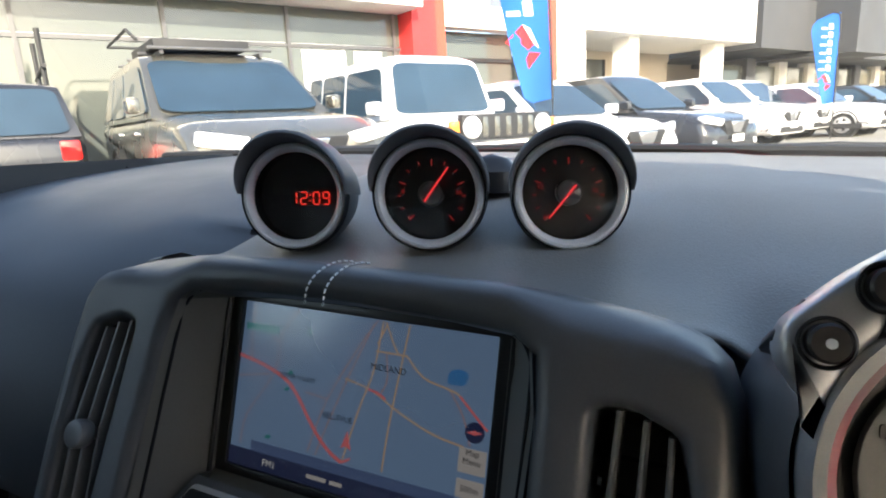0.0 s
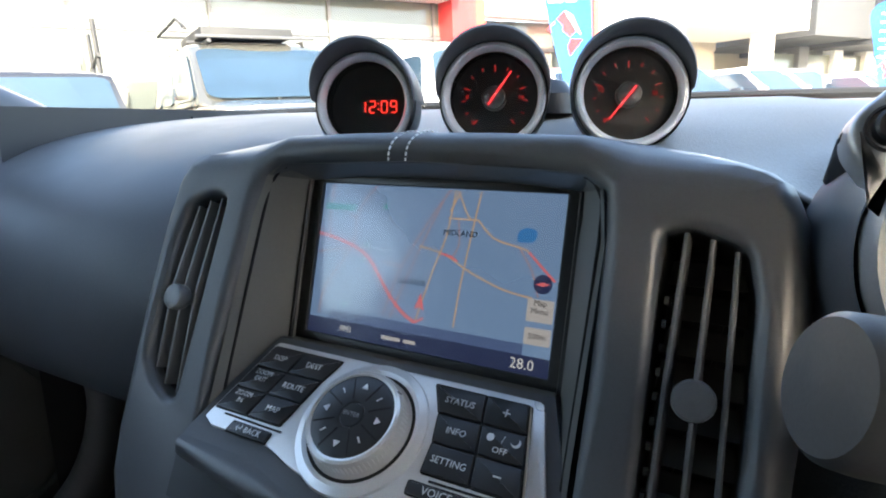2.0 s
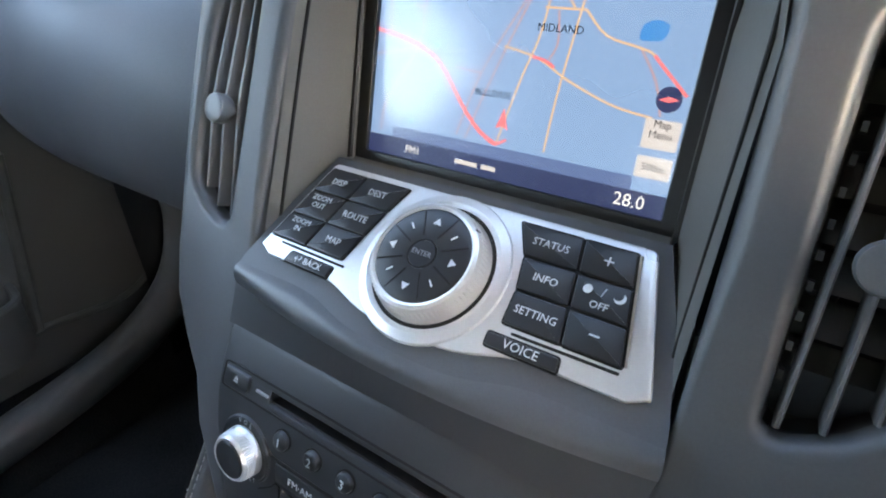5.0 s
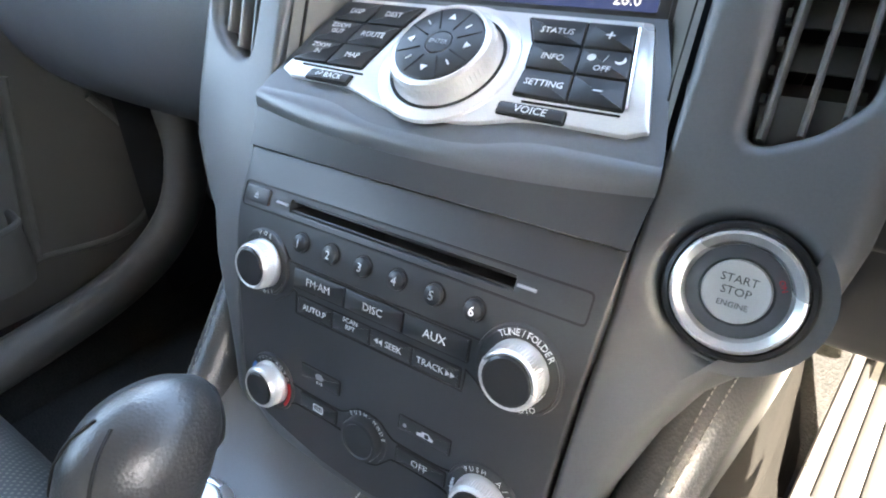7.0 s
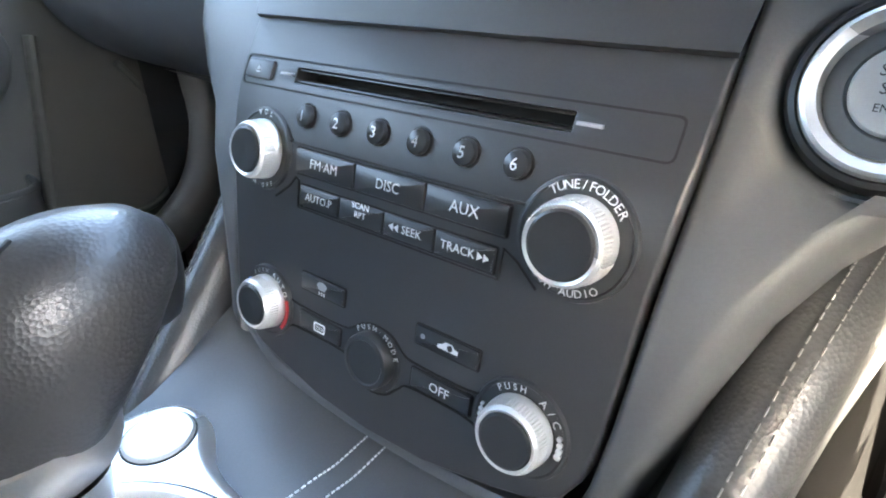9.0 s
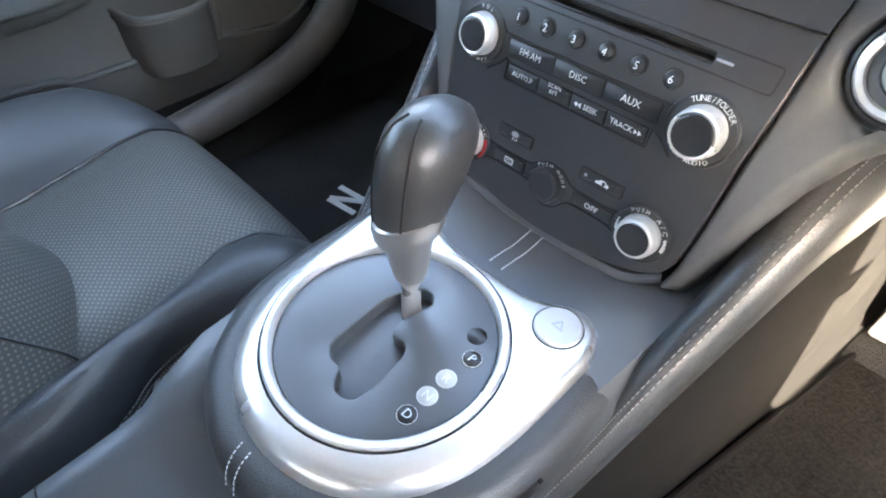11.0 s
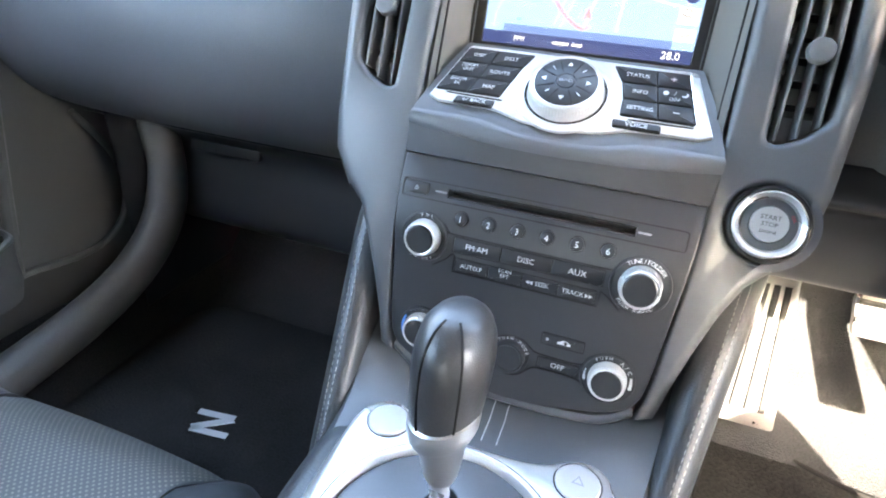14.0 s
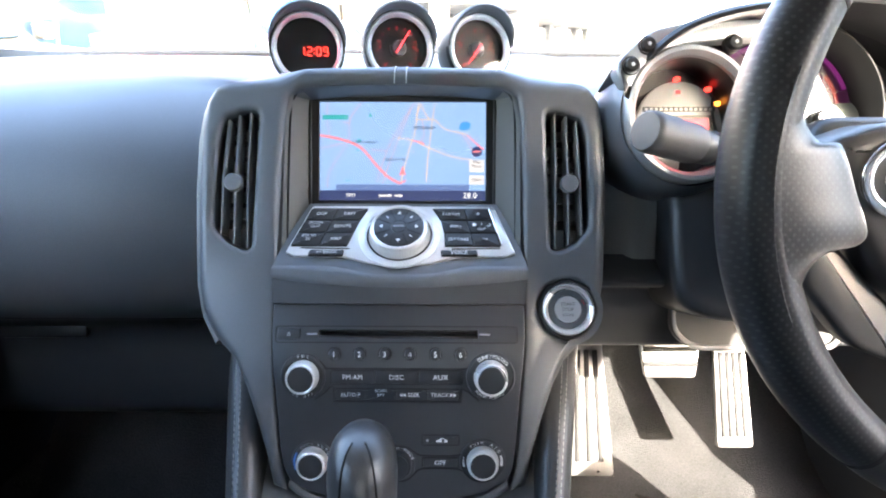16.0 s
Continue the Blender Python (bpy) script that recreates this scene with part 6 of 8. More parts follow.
# ---- floor, pedals ----
rows = []
for y, z in ((-1.1, 0.285), (-0.3, 0.285), (0.30, 0.285), (0.46, 0.292), (0.54, 0.325), (0.64, 0.42), (0.74, 0.56), (0.80, 0.70)):
    rows.append([(x, y, z) for x in span(-0.74, 0.74, 12)])
alone("floor", sheet(B(), rows), CARPET, "dark carpeted car floor and firewall", "floor", kind="structure")
mat_l = thing("floor_mat", pose(-0.40, 0.15, 0.288), "black carpet floor mat with a grey zigzag emblem", "floor mat", "floor mats")
part("mat", prism(B(), rounded([(-0.20, -0.35), (0.24, -0.35), (0.245, 0.20), (0.20, 0.31), (-0.15, 0.31), (-0.20, 0.2)], 0.04, 4), 0.0, 0.008, 0.004, 2), CARPET, mat_l)
zx, zy = -0.381 + 0.40, 0.236 - 0.15
em = B()
for a, b in (((-0.030, 0.020), (0.024, 0.020)), ((0.024, 0.017), (-0.024, -0.017)), ((-0.024, -0.020), (0.030, -0.020))):
    d = Vector((b[0] - a[0], b[1] - a[1])).normalized()
    n = Vector((-d.y, d.x)) * 0.0060
    prism(em, [(a[0] + n.x, a[1] + n.y), (b[0] + n.x, b[1] + n.y), (b[0] - n.x, b[1] - n.y), (a[0] - n.x, a[1] - n.y)], 0.0076, 0.0092)
em.transform(Matrix.Translation((zx, zy, 0)) @ pose(0, 0, 0, 0, 0, 8) @ Matrix.Diagonal((0.95, 0.72, 1, 1)))
part("emblem", em, WHITE_INK, mat_l, "pale woven emblem", smooth=0)
mat_r = thing("floor_mat", pose(0.40, 0.10, 0.288), "dark grey carpet floor mat with a bound edge", "floor mat", "floor mats")
mp = rounded([(-0.262, -0.40), (0.24, -0.40), (0.24, 0.33), (-0.02, 0.36), (-0.150, 0.418), (-0.172, 0.414), (-0.248, 0.058), (-0.262, -0.10)], 0.03, 4)
part("mat", prism(B(), mp, 0.0, 0.009, 0.004, 2), MAT, mat_r)
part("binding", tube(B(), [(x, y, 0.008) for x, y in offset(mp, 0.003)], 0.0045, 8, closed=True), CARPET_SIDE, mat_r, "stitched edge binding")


def pedal(name, o, up, w0, w1, h, label, slots, skew=0.0, backing=False):
    m = frame_at(o, up)
    p = thing(name, m, label, "pedal", "driver's pedals")
    pts = [(-w0 / 2 + skew, 0), (w0 / 2 + skew, 0), (w1 / 2, h), (-w1 / 2, h)]
    part("plate", prism(B(), rounded(pts, 0.006, 3), -0.004, 0.003, 0.002), STEEL, p)
    for i in range(slots):
        t = (i + 1) / (slots + 1)
        xa, xb = blend(-w0 / 2, w0 / 2, t) + skew, blend(-w1 / 2, w1 / 2, t)
        part("rubber_strip", tube(B(), [(blend(xa, xb, 0.10), h * 0.10, 0.0030), (blend(xa, xb, 0.9), h * 0.9, 0.0030)], 0.0040, 8, 0.7, up=(0, 0, 1)), RUBBER, p)
    part("arm", tube(B(), [(skew * 0.3, h * 0.7, -0.004), (0.0, h * 0.8, -0.04), (0, h + 0.16, -0.05)], 0.008, 10), DEEP, p)
    return p


pedal("foot_rest", (0.254, 0.478, 0.335), (-0.12, 0.42, 0.91), 0.072, 0.048, 0.205, "bright ribbed steel foot rest beside the tunnel", 3)
pedal("brake_pedal", (0.344, 0.455, 0.512), (0, 0.35, 0.93), 0.068, 0.082, 0.045, "short steel brake pedal with rubber strips", 0)
pedal("accelerator_pedal", (0.457, 0.468, 0.392), (0.05, 0.42, 0.91), 0.052, 0.046, 0.15, "long steel accelerator pedal with rubber strips", 4)
for i in range(2):
    bp = [o for o in bpy.data.objects if o.name == "brake_pedal"][0]
    part("rubber_strip", tube(B(), [(-0.036, 0.018 + 0.020 * i, 0.003), (0.036, 0.018 + 0.020 * i, 0.003)], 0.0036, 8, up=(0, 0, 1)), RUBBER, bp)

# ---- passenger seat and driver's seat ----


def seat(cx, label, fwd, back, tilt):
    """A front seat; fwd moves the cushion and back the backrest towards the dashboard; tilt: how far the backrest leans."""
    st = thing("car_seat", pose(cx, -0.2, 0.29), label, "car seat", "front seats")
    so = pose(cx, -0.2, 0.29).inverted()

    # the cushion: a perforated middle between two padded sides, in plan for a passenger's seat
    flip = 1 if cx < 0 else -1

    def at(x, y, z):
        return so @ Vector((cx + flip * (x + 0.364), y + fwd, z))
    ys = [0.078, 0.072, 0.064, 0.055, 0.044, 0.030, 0.014, -0.005, -0.025, -0.045, -0.067, -0.09, -0.11, -0.13, -0.17, -0.22, -0.30, -0.40]
    mids, outs, inns = [], [], []
    pipe = {"outer": [], "inner": [], "edge": [], "edge_low": []}
    for y in ys:
        top = table(y, [(-0.4, 0.455), (-0.13, 0.474), (0.0, 0.482), (0.030, 0.479), (0.050, 0.470), (0.064, 0.456), (0.072, 0.440), (0.078, 0.40)])
        s1 = table(y, [(-0.4, -0.425), (-0.2, -0.425), (-0.11, -0.428), (-0.03, -0.440), (0.03, -0.449), (0.078, -0.452)])
        s2 = table(y, [(-0.4, -0.20), (-0.13, -0.200), (-0.09, -0.206), (-0.045, -0.217), (0.0, -0.230), (0.03, -0.224), (0.05, -0.208), (0.078, -0.196)])
        xi = table(y, [(-0.4, -0.128), (-0.18, -0.133), (-0.15, -0.139), (-0.125, -0.154), (-0.104, -0.167), (-0.075, -0.172), (-0.029, -0.167), (0.03, -0.156), (0.05, -0.160), (0.064, -0.170), (0.078, -0.190)])
        xo = table(y, [(-0.4, -0.575), (-0.1, -0.590), (-0.045, -0.588), (0.0, -0.575), (0.03, -0.548), (0.055, -0.510), (0.078, -0.462)])
        ro = table(y, [(-0.4, 0.055), (-0.1, 0.040), (0.0, 0.024), (0.03, 0.012), (0.05, 0.004), (0.078, 0.0)])
        ri = table(y, [(-0.4, 0.050), (-0.13, 0.026), (-0.08, 0.014), (0.0, 0.008), (0.05, 0.005), (0.078, 0.0)])
        mids.append([at(blend(s1, s2, u), y, top + 0.007 * (1 - (2 * u - 1) ** 2) - (0.004 if u in (0, 1) else 0)) for u in span(0, 1, 12)])
        row = []
        for u in span(0, 1, 9):
            lift = math.sin(math.pi * min(1.0, u * 0.62 + 0.0)) * ro * 1.05 - 0.032 * max(0.0, u - 0.62) ** 2 / 0.144
            row.append(at(blend(s1 + 0.001, xo, u), y, top + lift - (0.004 if u == 0 else 0)))
        outs.append(row + [at(xo - 0.006, y, top - 0.065), at(xo + 0.004, y, 0.31)])
        row = []
        for u in span(0, 1, 7):
            lift = math.sin(math.pi * min(1.0, u * 0.8)) * (ri + 0.002) - 0.014 * max(0.0, u - 0.6) ** 2 / 0.16
            row.append(at(blend(s2 - 0.001, xi, u), y, top + lift - (0.004 if u == 0 else 0)))
        inns.append(row + [at(xi + 0.002, y, top - 0.032), at(xi - 0.006, y, top - 0.075), at(xi - 0.010, y, 0.31)])
        pipe["outer"].append(at(s1, y, top - 0.0025))
        pipe["inner"].append(at(s2, y, top - 0.0025))
        pipe["edge"].append(at(xi + 0.0012, y, top - 0.016))
        pipe["edge_low"].append(at(xi + 0.0030, y, top - 0.028))
    part("seat_centre", sheet(B(), mids), PERF, st, "perforated black leather seat centre", 60)
    part("side_bolster", sheet(B(), outs), LEATHER, st, smooth=60)
    part("side_bolster", sheet(B(), inns), LEATHER, st, smooth=60)
    front = [outs[0][-1]] + outs[0][::-1] + mids[0] + inns[0]
    bm = B()
    bm.faces.new([bm.verts.new(v) for v in front])
    part("seat_front", bm, LEATHER, st, smooth=0)
    for key, r, mat in (("outer", 0.0020, LEATHER_SMOOTH), ("inner", 0.0020, LEATHER_SMOOTH), ("edge_low", 0.0024, BLACK)):
        part("piping", tube(B(), smooth_path(pipe[key], 3), r, 6), mat, st)
    for dz in (0.0, -0.006):
        bm = B()
        pts = smooth_path([v + Vector((0.0008 * flip, 0, dz)) for v in pipe["edge"]], 8)
        for a, b in zip(pts, pts[1:]):
            tube(bm, [a, a + (b - a) * 0.55], 0.0006, 4)
        part("seam", bm, PAD_THREAD, st, "pale stitched seam")
    # the backrest: a bulging perforated shell that leans back from the cushion
    shell = [(-0.590, -0.30), (-0.585, -0.235), (-0.555, -0.190), (-0.500, -0.165), (-0.440, -0.150), (-0.384, -0.126), (-0.345, -0.104), (-0.310, -0.094), (-0.275, -0.097), (-0.240, -0.109), (-0.205, -0.126), (-0.175, -0.152), (-0.152, -0.187), (-0.142, -0.235), (-0.145, -0.31)]
    rows, welt = [], []
    for k, z in enumerate((0.425, 0.445, 0.465, 0.485, 0.52, 0.57, 0.63, 0.70, 0.78, 0.86, 0.94, 1.00, 1.03)):
        tuck = (0.030, 0.012, 0.003, 0.0)[k] if k < 4 else 0.0
        lean = -max(0.0, z - 0.475) * tilt
        narrow = 1 - 0.35 * max(0.0, z - 0.60) ** 1.5
        # driver's outer wing is pulled forward to block sun on the felt
        row = [(-0.364 + (x + 0.364) * narrow, y - tuck + lean + back + (0.06 * min(1.0, (-0.44 - x) / 0.06) if cx > 0 and x < -0.44 else 0.0), z) for x, y, _ in smooth_path([(x, y, 0) for x, y in shell], 2)]
        rows.append([so @ Vector((cx + flip * (x + 0.364), y, zz)) for x, y, zz in row])
        welt.append([so @ Vector((cx + flip * (x + 0.364), y + 0.001, zz)) for x, y, zz in row])
    bm = sheet(B(), rows)
    bm.faces.new([bm.verts.new(v) for v in rows[-1]])
    part("backrest", bm, PERF_UPRIGHT, st, "perforated black leather backrest", 60)
    for col in (10, 20):
        part("piping", tube(B(), smooth_path([row[col] for row in welt[:-1]], 2), 0.0010, 6), LEATHER, st)
    bm = prism(B(), rounded([(-0.115, -0.10), (0.115, -0.10), (0.10, 0.10), (-0.10, 0.10)], 0.05, 5), -0.06, 0.03, 0.03, 4)
    bm.transform(so @ frame_at((cx, -0.165 - 0.58 * tilt + back, 1.09), (0, -0.3, 1)))
    part("headrest", bm, LEATHER, st)
    if cx > 0:      # unseen raised cushion side towards the sill, added to shade the mat
        rows = []
        for y, top in ((-0.42, 0.50), (-0.20, 0.535), (0.0, 0.555), (0.12, 0.560), (0.175, 0.552), (0.200, 0.53), (0.208, 0.48)):
            rows.append([so @ Vector((x, y, z)) for x, z in ((0.535, 0.31), (0.535, top - 0.05), (0.545, top - 0.012), (0.562, top), (0.585, top - 0.004), (0.600, top - 0.025), (0.602, 0.31))])
        bm = sheet(B(), rows)
        bm.faces.new([bm.verts.new(v) for v in rows[-1]])
        part("outer_side", bm, LEATHER, st, smooth=60)
    bm = box(B(), -0.20, 0.20, -0.44 + fwd, 0.02 + fwd, 0.0, 0.06, 0.01)
    bm.transform(so @ Matrix.Translation((cx, 0, 0.286)))
    part("base", bm, BLACK, st)
    return st


seat(-0.364, "black perforated leather passenger seat", 0.012, 0.0, 0.52)
# driver's backrest stands forward and upright to shade the tunnel felt
seat(0.372, "black leather driver's seat", 0.0, 0.055, 0.32)
for y in (-0.050, -0.088):
    tilt = frame_at((-0.142, y, 0.462), (0.25, 0.70, 0.60), (0.85, -0.45, 0.2))
    buckle = thing("belt_buckle", tilt, "black seat belt buckle tucked beside the seat", "seat belt", "belt buckles beside the seat")
    part("buckle", prism(B(), rect(-0.013, 0.013, -0.016, 0.016, 0.005), -0.012, 0.008, 0.004), BLACK, buckle)
    part("latch_slot", prism(B(), rect(-0.008, 0.008, 0.004, 0.009, 0.001), 0.007, 0.0086), DEEP, buckle)
    part("release", prism(B(), rect(-0.008, 0.008, -0.009, 0.000, 0.001), 0.0075, 0.0095, 0.0008), BUTTON, buckle)
    part("stem", tube(B(), [(0, -0.012, -0.006), (0, -0.05, -0.03), (0, -0.09, -0.10)], 0.006, 8), BLACK, buckle)
# ---- passenger door ----
door = thing("passenger_door", pose(-0.66, 0.0, 0.35), "dark passenger door trim with padded armrest and pull handle", "car door")
do = pose(-0.66, 0.0, 0.35).inverted()
rows = []
for y in span(-0.75, 0.62, 14):
    pull = 0.03 * max(0, (y - 0.25) / 0.4) ** 2
    rows.append([do @ Vector((x + pull, y, z)) for x, z in ((-0.72, 0.93), (-0.705, 0.915), (-0.690, 0.86), (-0.684, 0.78), (-0.682, 0.70), (-0.682, 0.62), (-0.680, 0.54), (-0.676, 0.47), (-0.668, 0.440), (-0.664, 0.425), (-0.672, 0.36))])
part("door_card", sheet(B(), rows), DOOR_GREY, door)
FLANK = do @ frame_at((-0.668, 0.0, 0.0), (0, 0, 1), (0, 1, 0))
bm = prism(B(), rounded([(-0.34, 0.558), (0.04, 0.562), (0.130, 0.581), (0.178, 0.601), (0.214, 0.634), (0.226, 0.660), (0.216, 0.678), (0.184, 0.685), (0.152, 0.670), (0.115, 0.641), (0.083, 0.628), (0.0, 0.615), (-0.34, 0.608)], 0.014, 4), -0.03, 0.068, 0.011, 4)
bm.transform(FLANK)
arm = part("armrest", bm, DOOR_PAD, door, "padded grey armrest")
bm = prism(B(), rounded([(-0.34, 0.530), (0.04, 0.537), (0.140, 0.558), (0.196, 0.584), (0.236, 0.626), (0.248, 0.664), (0.236, 0.690), (0.180, 0.700), (0.0, 0.640), (-0.34, 0.625)], 0.016, 4), -0.03, 0.040, 0.016, 5)
bm.transform(FLANK)
part("armrest_base", bm, DOOR_GREY, door, "grey padded roll round the armrest")
for y, z, w in ((0.110, 0.637, 0.012), (0.081, 0.627, 0.015)):
    bm = prism(B(), rect(-w, w, -0.008, 0.008, 0.003), -0.004, 0.0035, 0.002)
    bm.transform(do @ frame_at((-0.616, y, z), (1, 0, 0), (0, -1, -0.38)))
    part("window_switch", bm, GLOSS_BLACK if w > 0.013 else RING_SILVER, arm)
# a moulded bin below the armrest, open at the top
bin_plan = rounded([(0.108, -0.690), (0.118, -0.628), (0.150, -0.615), (0.196, -0.615), (0.226, -0.632), (0.234, -0.690)], 0.018, 4)
bm = rings(B(), [[do @ Vector((x + dx, y, z)) for y, x in (offset(bin_plan, d) if d else bin_plan)] for d, dx, z in ((0.006, 0.0, 0.430), (0.0, 0.0, 0.455), (0.0, 0.0, 0.500), (-0.003, 0.0, 0.508), (0.0, 0.0, 0.513), (0.006, 0.0, 0.511), (0.009, 0.0, 0.480))], caps=(False, True))
part("door_bin", bm, DOOR_GREY, door, "grey moulded bin")
part("bin_rim", tube(B(), [do @ Vector((x, y, 0.5125 + 0.05 * (0.17 - y))) for y, x in offset(bin_plan, 0.001)], 0.0042, 8, closed=True), DOOR_PAD, door, "pale bin rim")
bm = tube(B(), smooth_path([do @ Vector((-0.666 + 0.05 * max(0, y - 0.25), y, z)) for y, z in ((-0.5, 0.475), (-0.04, 0.463), (0.03, 0.450), (0.09, 0.448), (0.138, 0.444), (0.188, 0.427), (0.225, 0.435), (0.248, 0.439), (0.34, 0.429), (0.393, 0.452), (0.413, 0.495), (0.415, 0.525), (0.400, 0.570), (0.36, 0.63))], 5), 0.0048, 10)
part("pocket_rim", bm, DOOR_PAD, door, "pale pocket rim")
bm = tube(B(), [do @ Vector(p) for p in ((-0.674, 0.278, 0.670), (-0.672, 0.256, 0.550), (-0.666, 0.235, 0.443))], 0.0095, 10, 0.7)
part("rib", bm, DOOR_GREY, door)
# sill and kick panel seal
bm = tube(B(), smooth_path([(-0.606, -0.8, 0.341), (-0.604, -0.1, 0.348), (-0.598, 0.12, 0.361), (-0.588, 0.29, 0.395), (-0.580, 0.385, 0.455), (-0.580, 0.425, 0.54), (-0.60, 0.43, 0.64), (-0.625, 0.42, 0.74)], 7), 0.026, 16, 1.15)
alone("door_sill", bm, SILL, "dark moulded door sill trim curving up beside the footwell", "sill trim", kind="structure")
bm = sheet(B(), [[(-0.76, y, 0.385), (-0.68, y, 0.37), (-0.60, y, 0.335), (-0.575, y, 0.30), (-0.570, y, 0.26)] for y in span(-0.9, 0.62, 6)])
alone("sill_carpet", bm, CARPET, "dark carpet along the sill", "carpet", kind="structure")
bm = sheet(B(), [[(-0.60, y, z) for y in span(0.36, 0.82, 5)] for z in span(0.28, 0.94, 5)])
alone("kick_panel", bm, PANEL, "dark kick panel beside the footwell", "trim", kind="structure")
bm = sheet(B(), [[(x, 0.615, z) for x in (-0.80, -0.68, -0.595)] for z in (0.26, 0.6, 0.93)])
alone("hinge_panel", bm, PANEL, "dark panel at the door hinge", "trim", kind="structure")
bm = sheet(B(), [[(0.62, y, z) for y in span(0.36, 0.82, 5)] for z in span(0.28, 0.94, 5)])
alone("kick_panel", bm, PANEL, "dark kick panel beside the footwell", "trim", kind="structure")

# ---- body shell: roof, pillars, glass ----


def roof_z(x, y):
    return 1.245 - 0.06 * (x / 0.6) ** 2 - 0.09 * ((y + 0.35) / 0.7) ** 2


rows = [[(x, y, roof_z(x, y)) for x in span(-0.60, 0.60, 12)] for y in span(-1.25, 0.22, 12)]
rows2 = [[(x, y, z + 0.03) for x, y, z in row] for row in rows]
alone("roof", sheet(sheet(B(), rows), rows2), HEADLINER, "pale cloth-lined car roof", "roof", kind="structure")
for s in (-1, 1):
    # driver's rail drops lower than the passenger's to block sun on the wheel
    crown = [(0.63, 0.0, 1.155), (0.60, -0.15, 1.19), (0.60, -0.5, 1.185), (0.60, -1.2, 1.09)] if s < 0 else [(0.64, 0.0, 1.125), (0.61, -0.15, 1.100), (0.60, -0.36, 1.052), (0.60, -0.6, 1.035), (0.60, -1.2, 1.02)]
    path = smooth_path([(s * x, y, z) for x, y, z in [(0.775, 0.56, 0.875), (0.755, 0.45, 0.925), (0.735, 0.33, 0.975), (0.69, 0.16, 1.075)] + crown], 6)
    alone("roof_pillar", tube(B(), path, 0.038, 14), DASH_SMOOTH, "dark trimmed windscreen pillar and roof rail", "pillar", "roof pillars", kind="structure")
# unseen skirt added so no sun passes above the lowered rail
rows = [[(0.60, y, roof_z(0.60, y) + 0.01), (0.615, y, blend(1.10, 1.05, (0.1 - y) / 1.2))] for y in span(0.12, -1.2, 8)]
alone("roof_edge_lining", sheet(B(), rows), HEADLINER, "pale unseen skirt added to keep sun off the wheel", "roof lining", kind="structure")
path = smooth_path([(-0.61, 0.22, 1.165), (-0.3, 0.24, 1.205), (0, 0.245, 1.215), (0.3, 0.24, 1.205), (0.61, 0.22, 1.165)], 5)
alone("roof_rail", tube(B(), path, 0.03, 12), HEADLINER, "pale header rail over the windscreen", "rail", kind="structure")
rows = []
for t in span(0, 1, 8):
    row = []
    for s in span(-1, 1, 16):
        hx = blend(0.765, 0.61, t)
        row.append((s * hx, blend(0.90 - 0.36 * s * s, 0.24 - 0.18 * s * s, t), blend(0.935 - 0.02 * s * s, 1.205 - 0.04 * s * s, t) + 0.035 * math.sin(math.pi * t)))
    rows.append(row)
ws = alone("windscreen", sheet(B(), rows), WINDSCREEN, "clear curved windscreen", "windscreen", kind="structure")
ws.visible_shadow = False
bm = B()
v = [bm.verts.new(p) for p in ((-0.758, 0.44, 0.925), (-0.728, -0.80, 0.935), (-0.615, -0.80, 1.17), (-0.615, -0.05, 1.165), (-0.69, 0.16, 1.07))]
bm.faces.new(v)
win = alone("side_window", bm, WINDSCREEN, "clear passenger side window", "window", kind="structure")
win.visible_shadow = False
rows = [[(x, -1.02, z) for x in span(-0.72, 0.72, 4)] for z in (0.26, 0.92)]
alone("rear_bulkhead", sheet(B(), rows), CARPET, "dark carpeted bulkhead behind the seats", "bulkhead", kind="structure")
rows = [[(x, y, z) for x in span(-0.70, 0.70, 6)] for y, z in ((-1.02, 0.92), (-1.9, 0.95))]
alone("parcel_shelf", sheet(B(), rows), CARPET, "dark carpeted load cover behind the seats", "shelf", kind="structure")
for s in (-1, 1):
    # driver's side, unseen, reaches further forward to block sun on wheel and starter
    front = -0.80 if s < 0 else -0.445
    bm = sheet(B(), [[(s * 0.70, front, 0.28), (s * 0.72, front, 0.93), (s * 0.62, front, 1.17)], [(s * 0.70, -1.9, 0.28), (s * 0.72, -1.9, 0.93), (s * 0.60, -1.6, 1.05)]])
    alone("rear_quarter", bm, PANEL, "dark rear quarter trim", "trim", kind="structure")
# unseen rear glass, tinted dark to cut light from behind the seats
TINTED = glass("tinted_rear_glass", (0.30, 0.32, 0.32))
rows = [[(x, blend(-1.25, -1.95, t), blend(roof_z(x, -1.25) + 0.012, 0.955 - 0.02 * (x / 0.6) ** 2, t ** 1.15)) for x in span(-0.56, 0.56, 8)] for t in span(0, 1, 6)]
alone("rear_window", sheet(B(), rows), TINTED, "dark tinted sloping rear window", "window", kind="structure")
for s in (-1, 1):
    path = [(s * 0.58, blend(-1.22, -1.95, t), blend(1.06, 0.94, t)) for t in span(0, 1, 6)]
    alone("rear_pillar", tube(B(), path, 0.05, 10), HEADLINER, "pale lined rear pillar", "pillar", "rear pillars", kind="structure")
# unseen door, swung about 35 degrees to keep ground bounce out
HINGE = Vector((0.775, 0.56, 0.0))
OPEN = frame_at(HINGE, (0, 0, 1), (0.57, -0.82, 0))          # x along the open door, y up, z towards the cabin's rear
odoor = thing("driver_door", OPEN, "dark trimmed driver's door, out of view, part open to block side light", "car door")
card = rounded([(0.0, 0.34), (1.08, 0.36), (1.15, 0.55), (1.13, 0.90), (0.05, 0.93), (0.0, 0.80)], 0.05, 4)
part("door_card", prism(B(), card, -0.11, 0.0, 0.02, 3), DOOR_GREY, odoor)
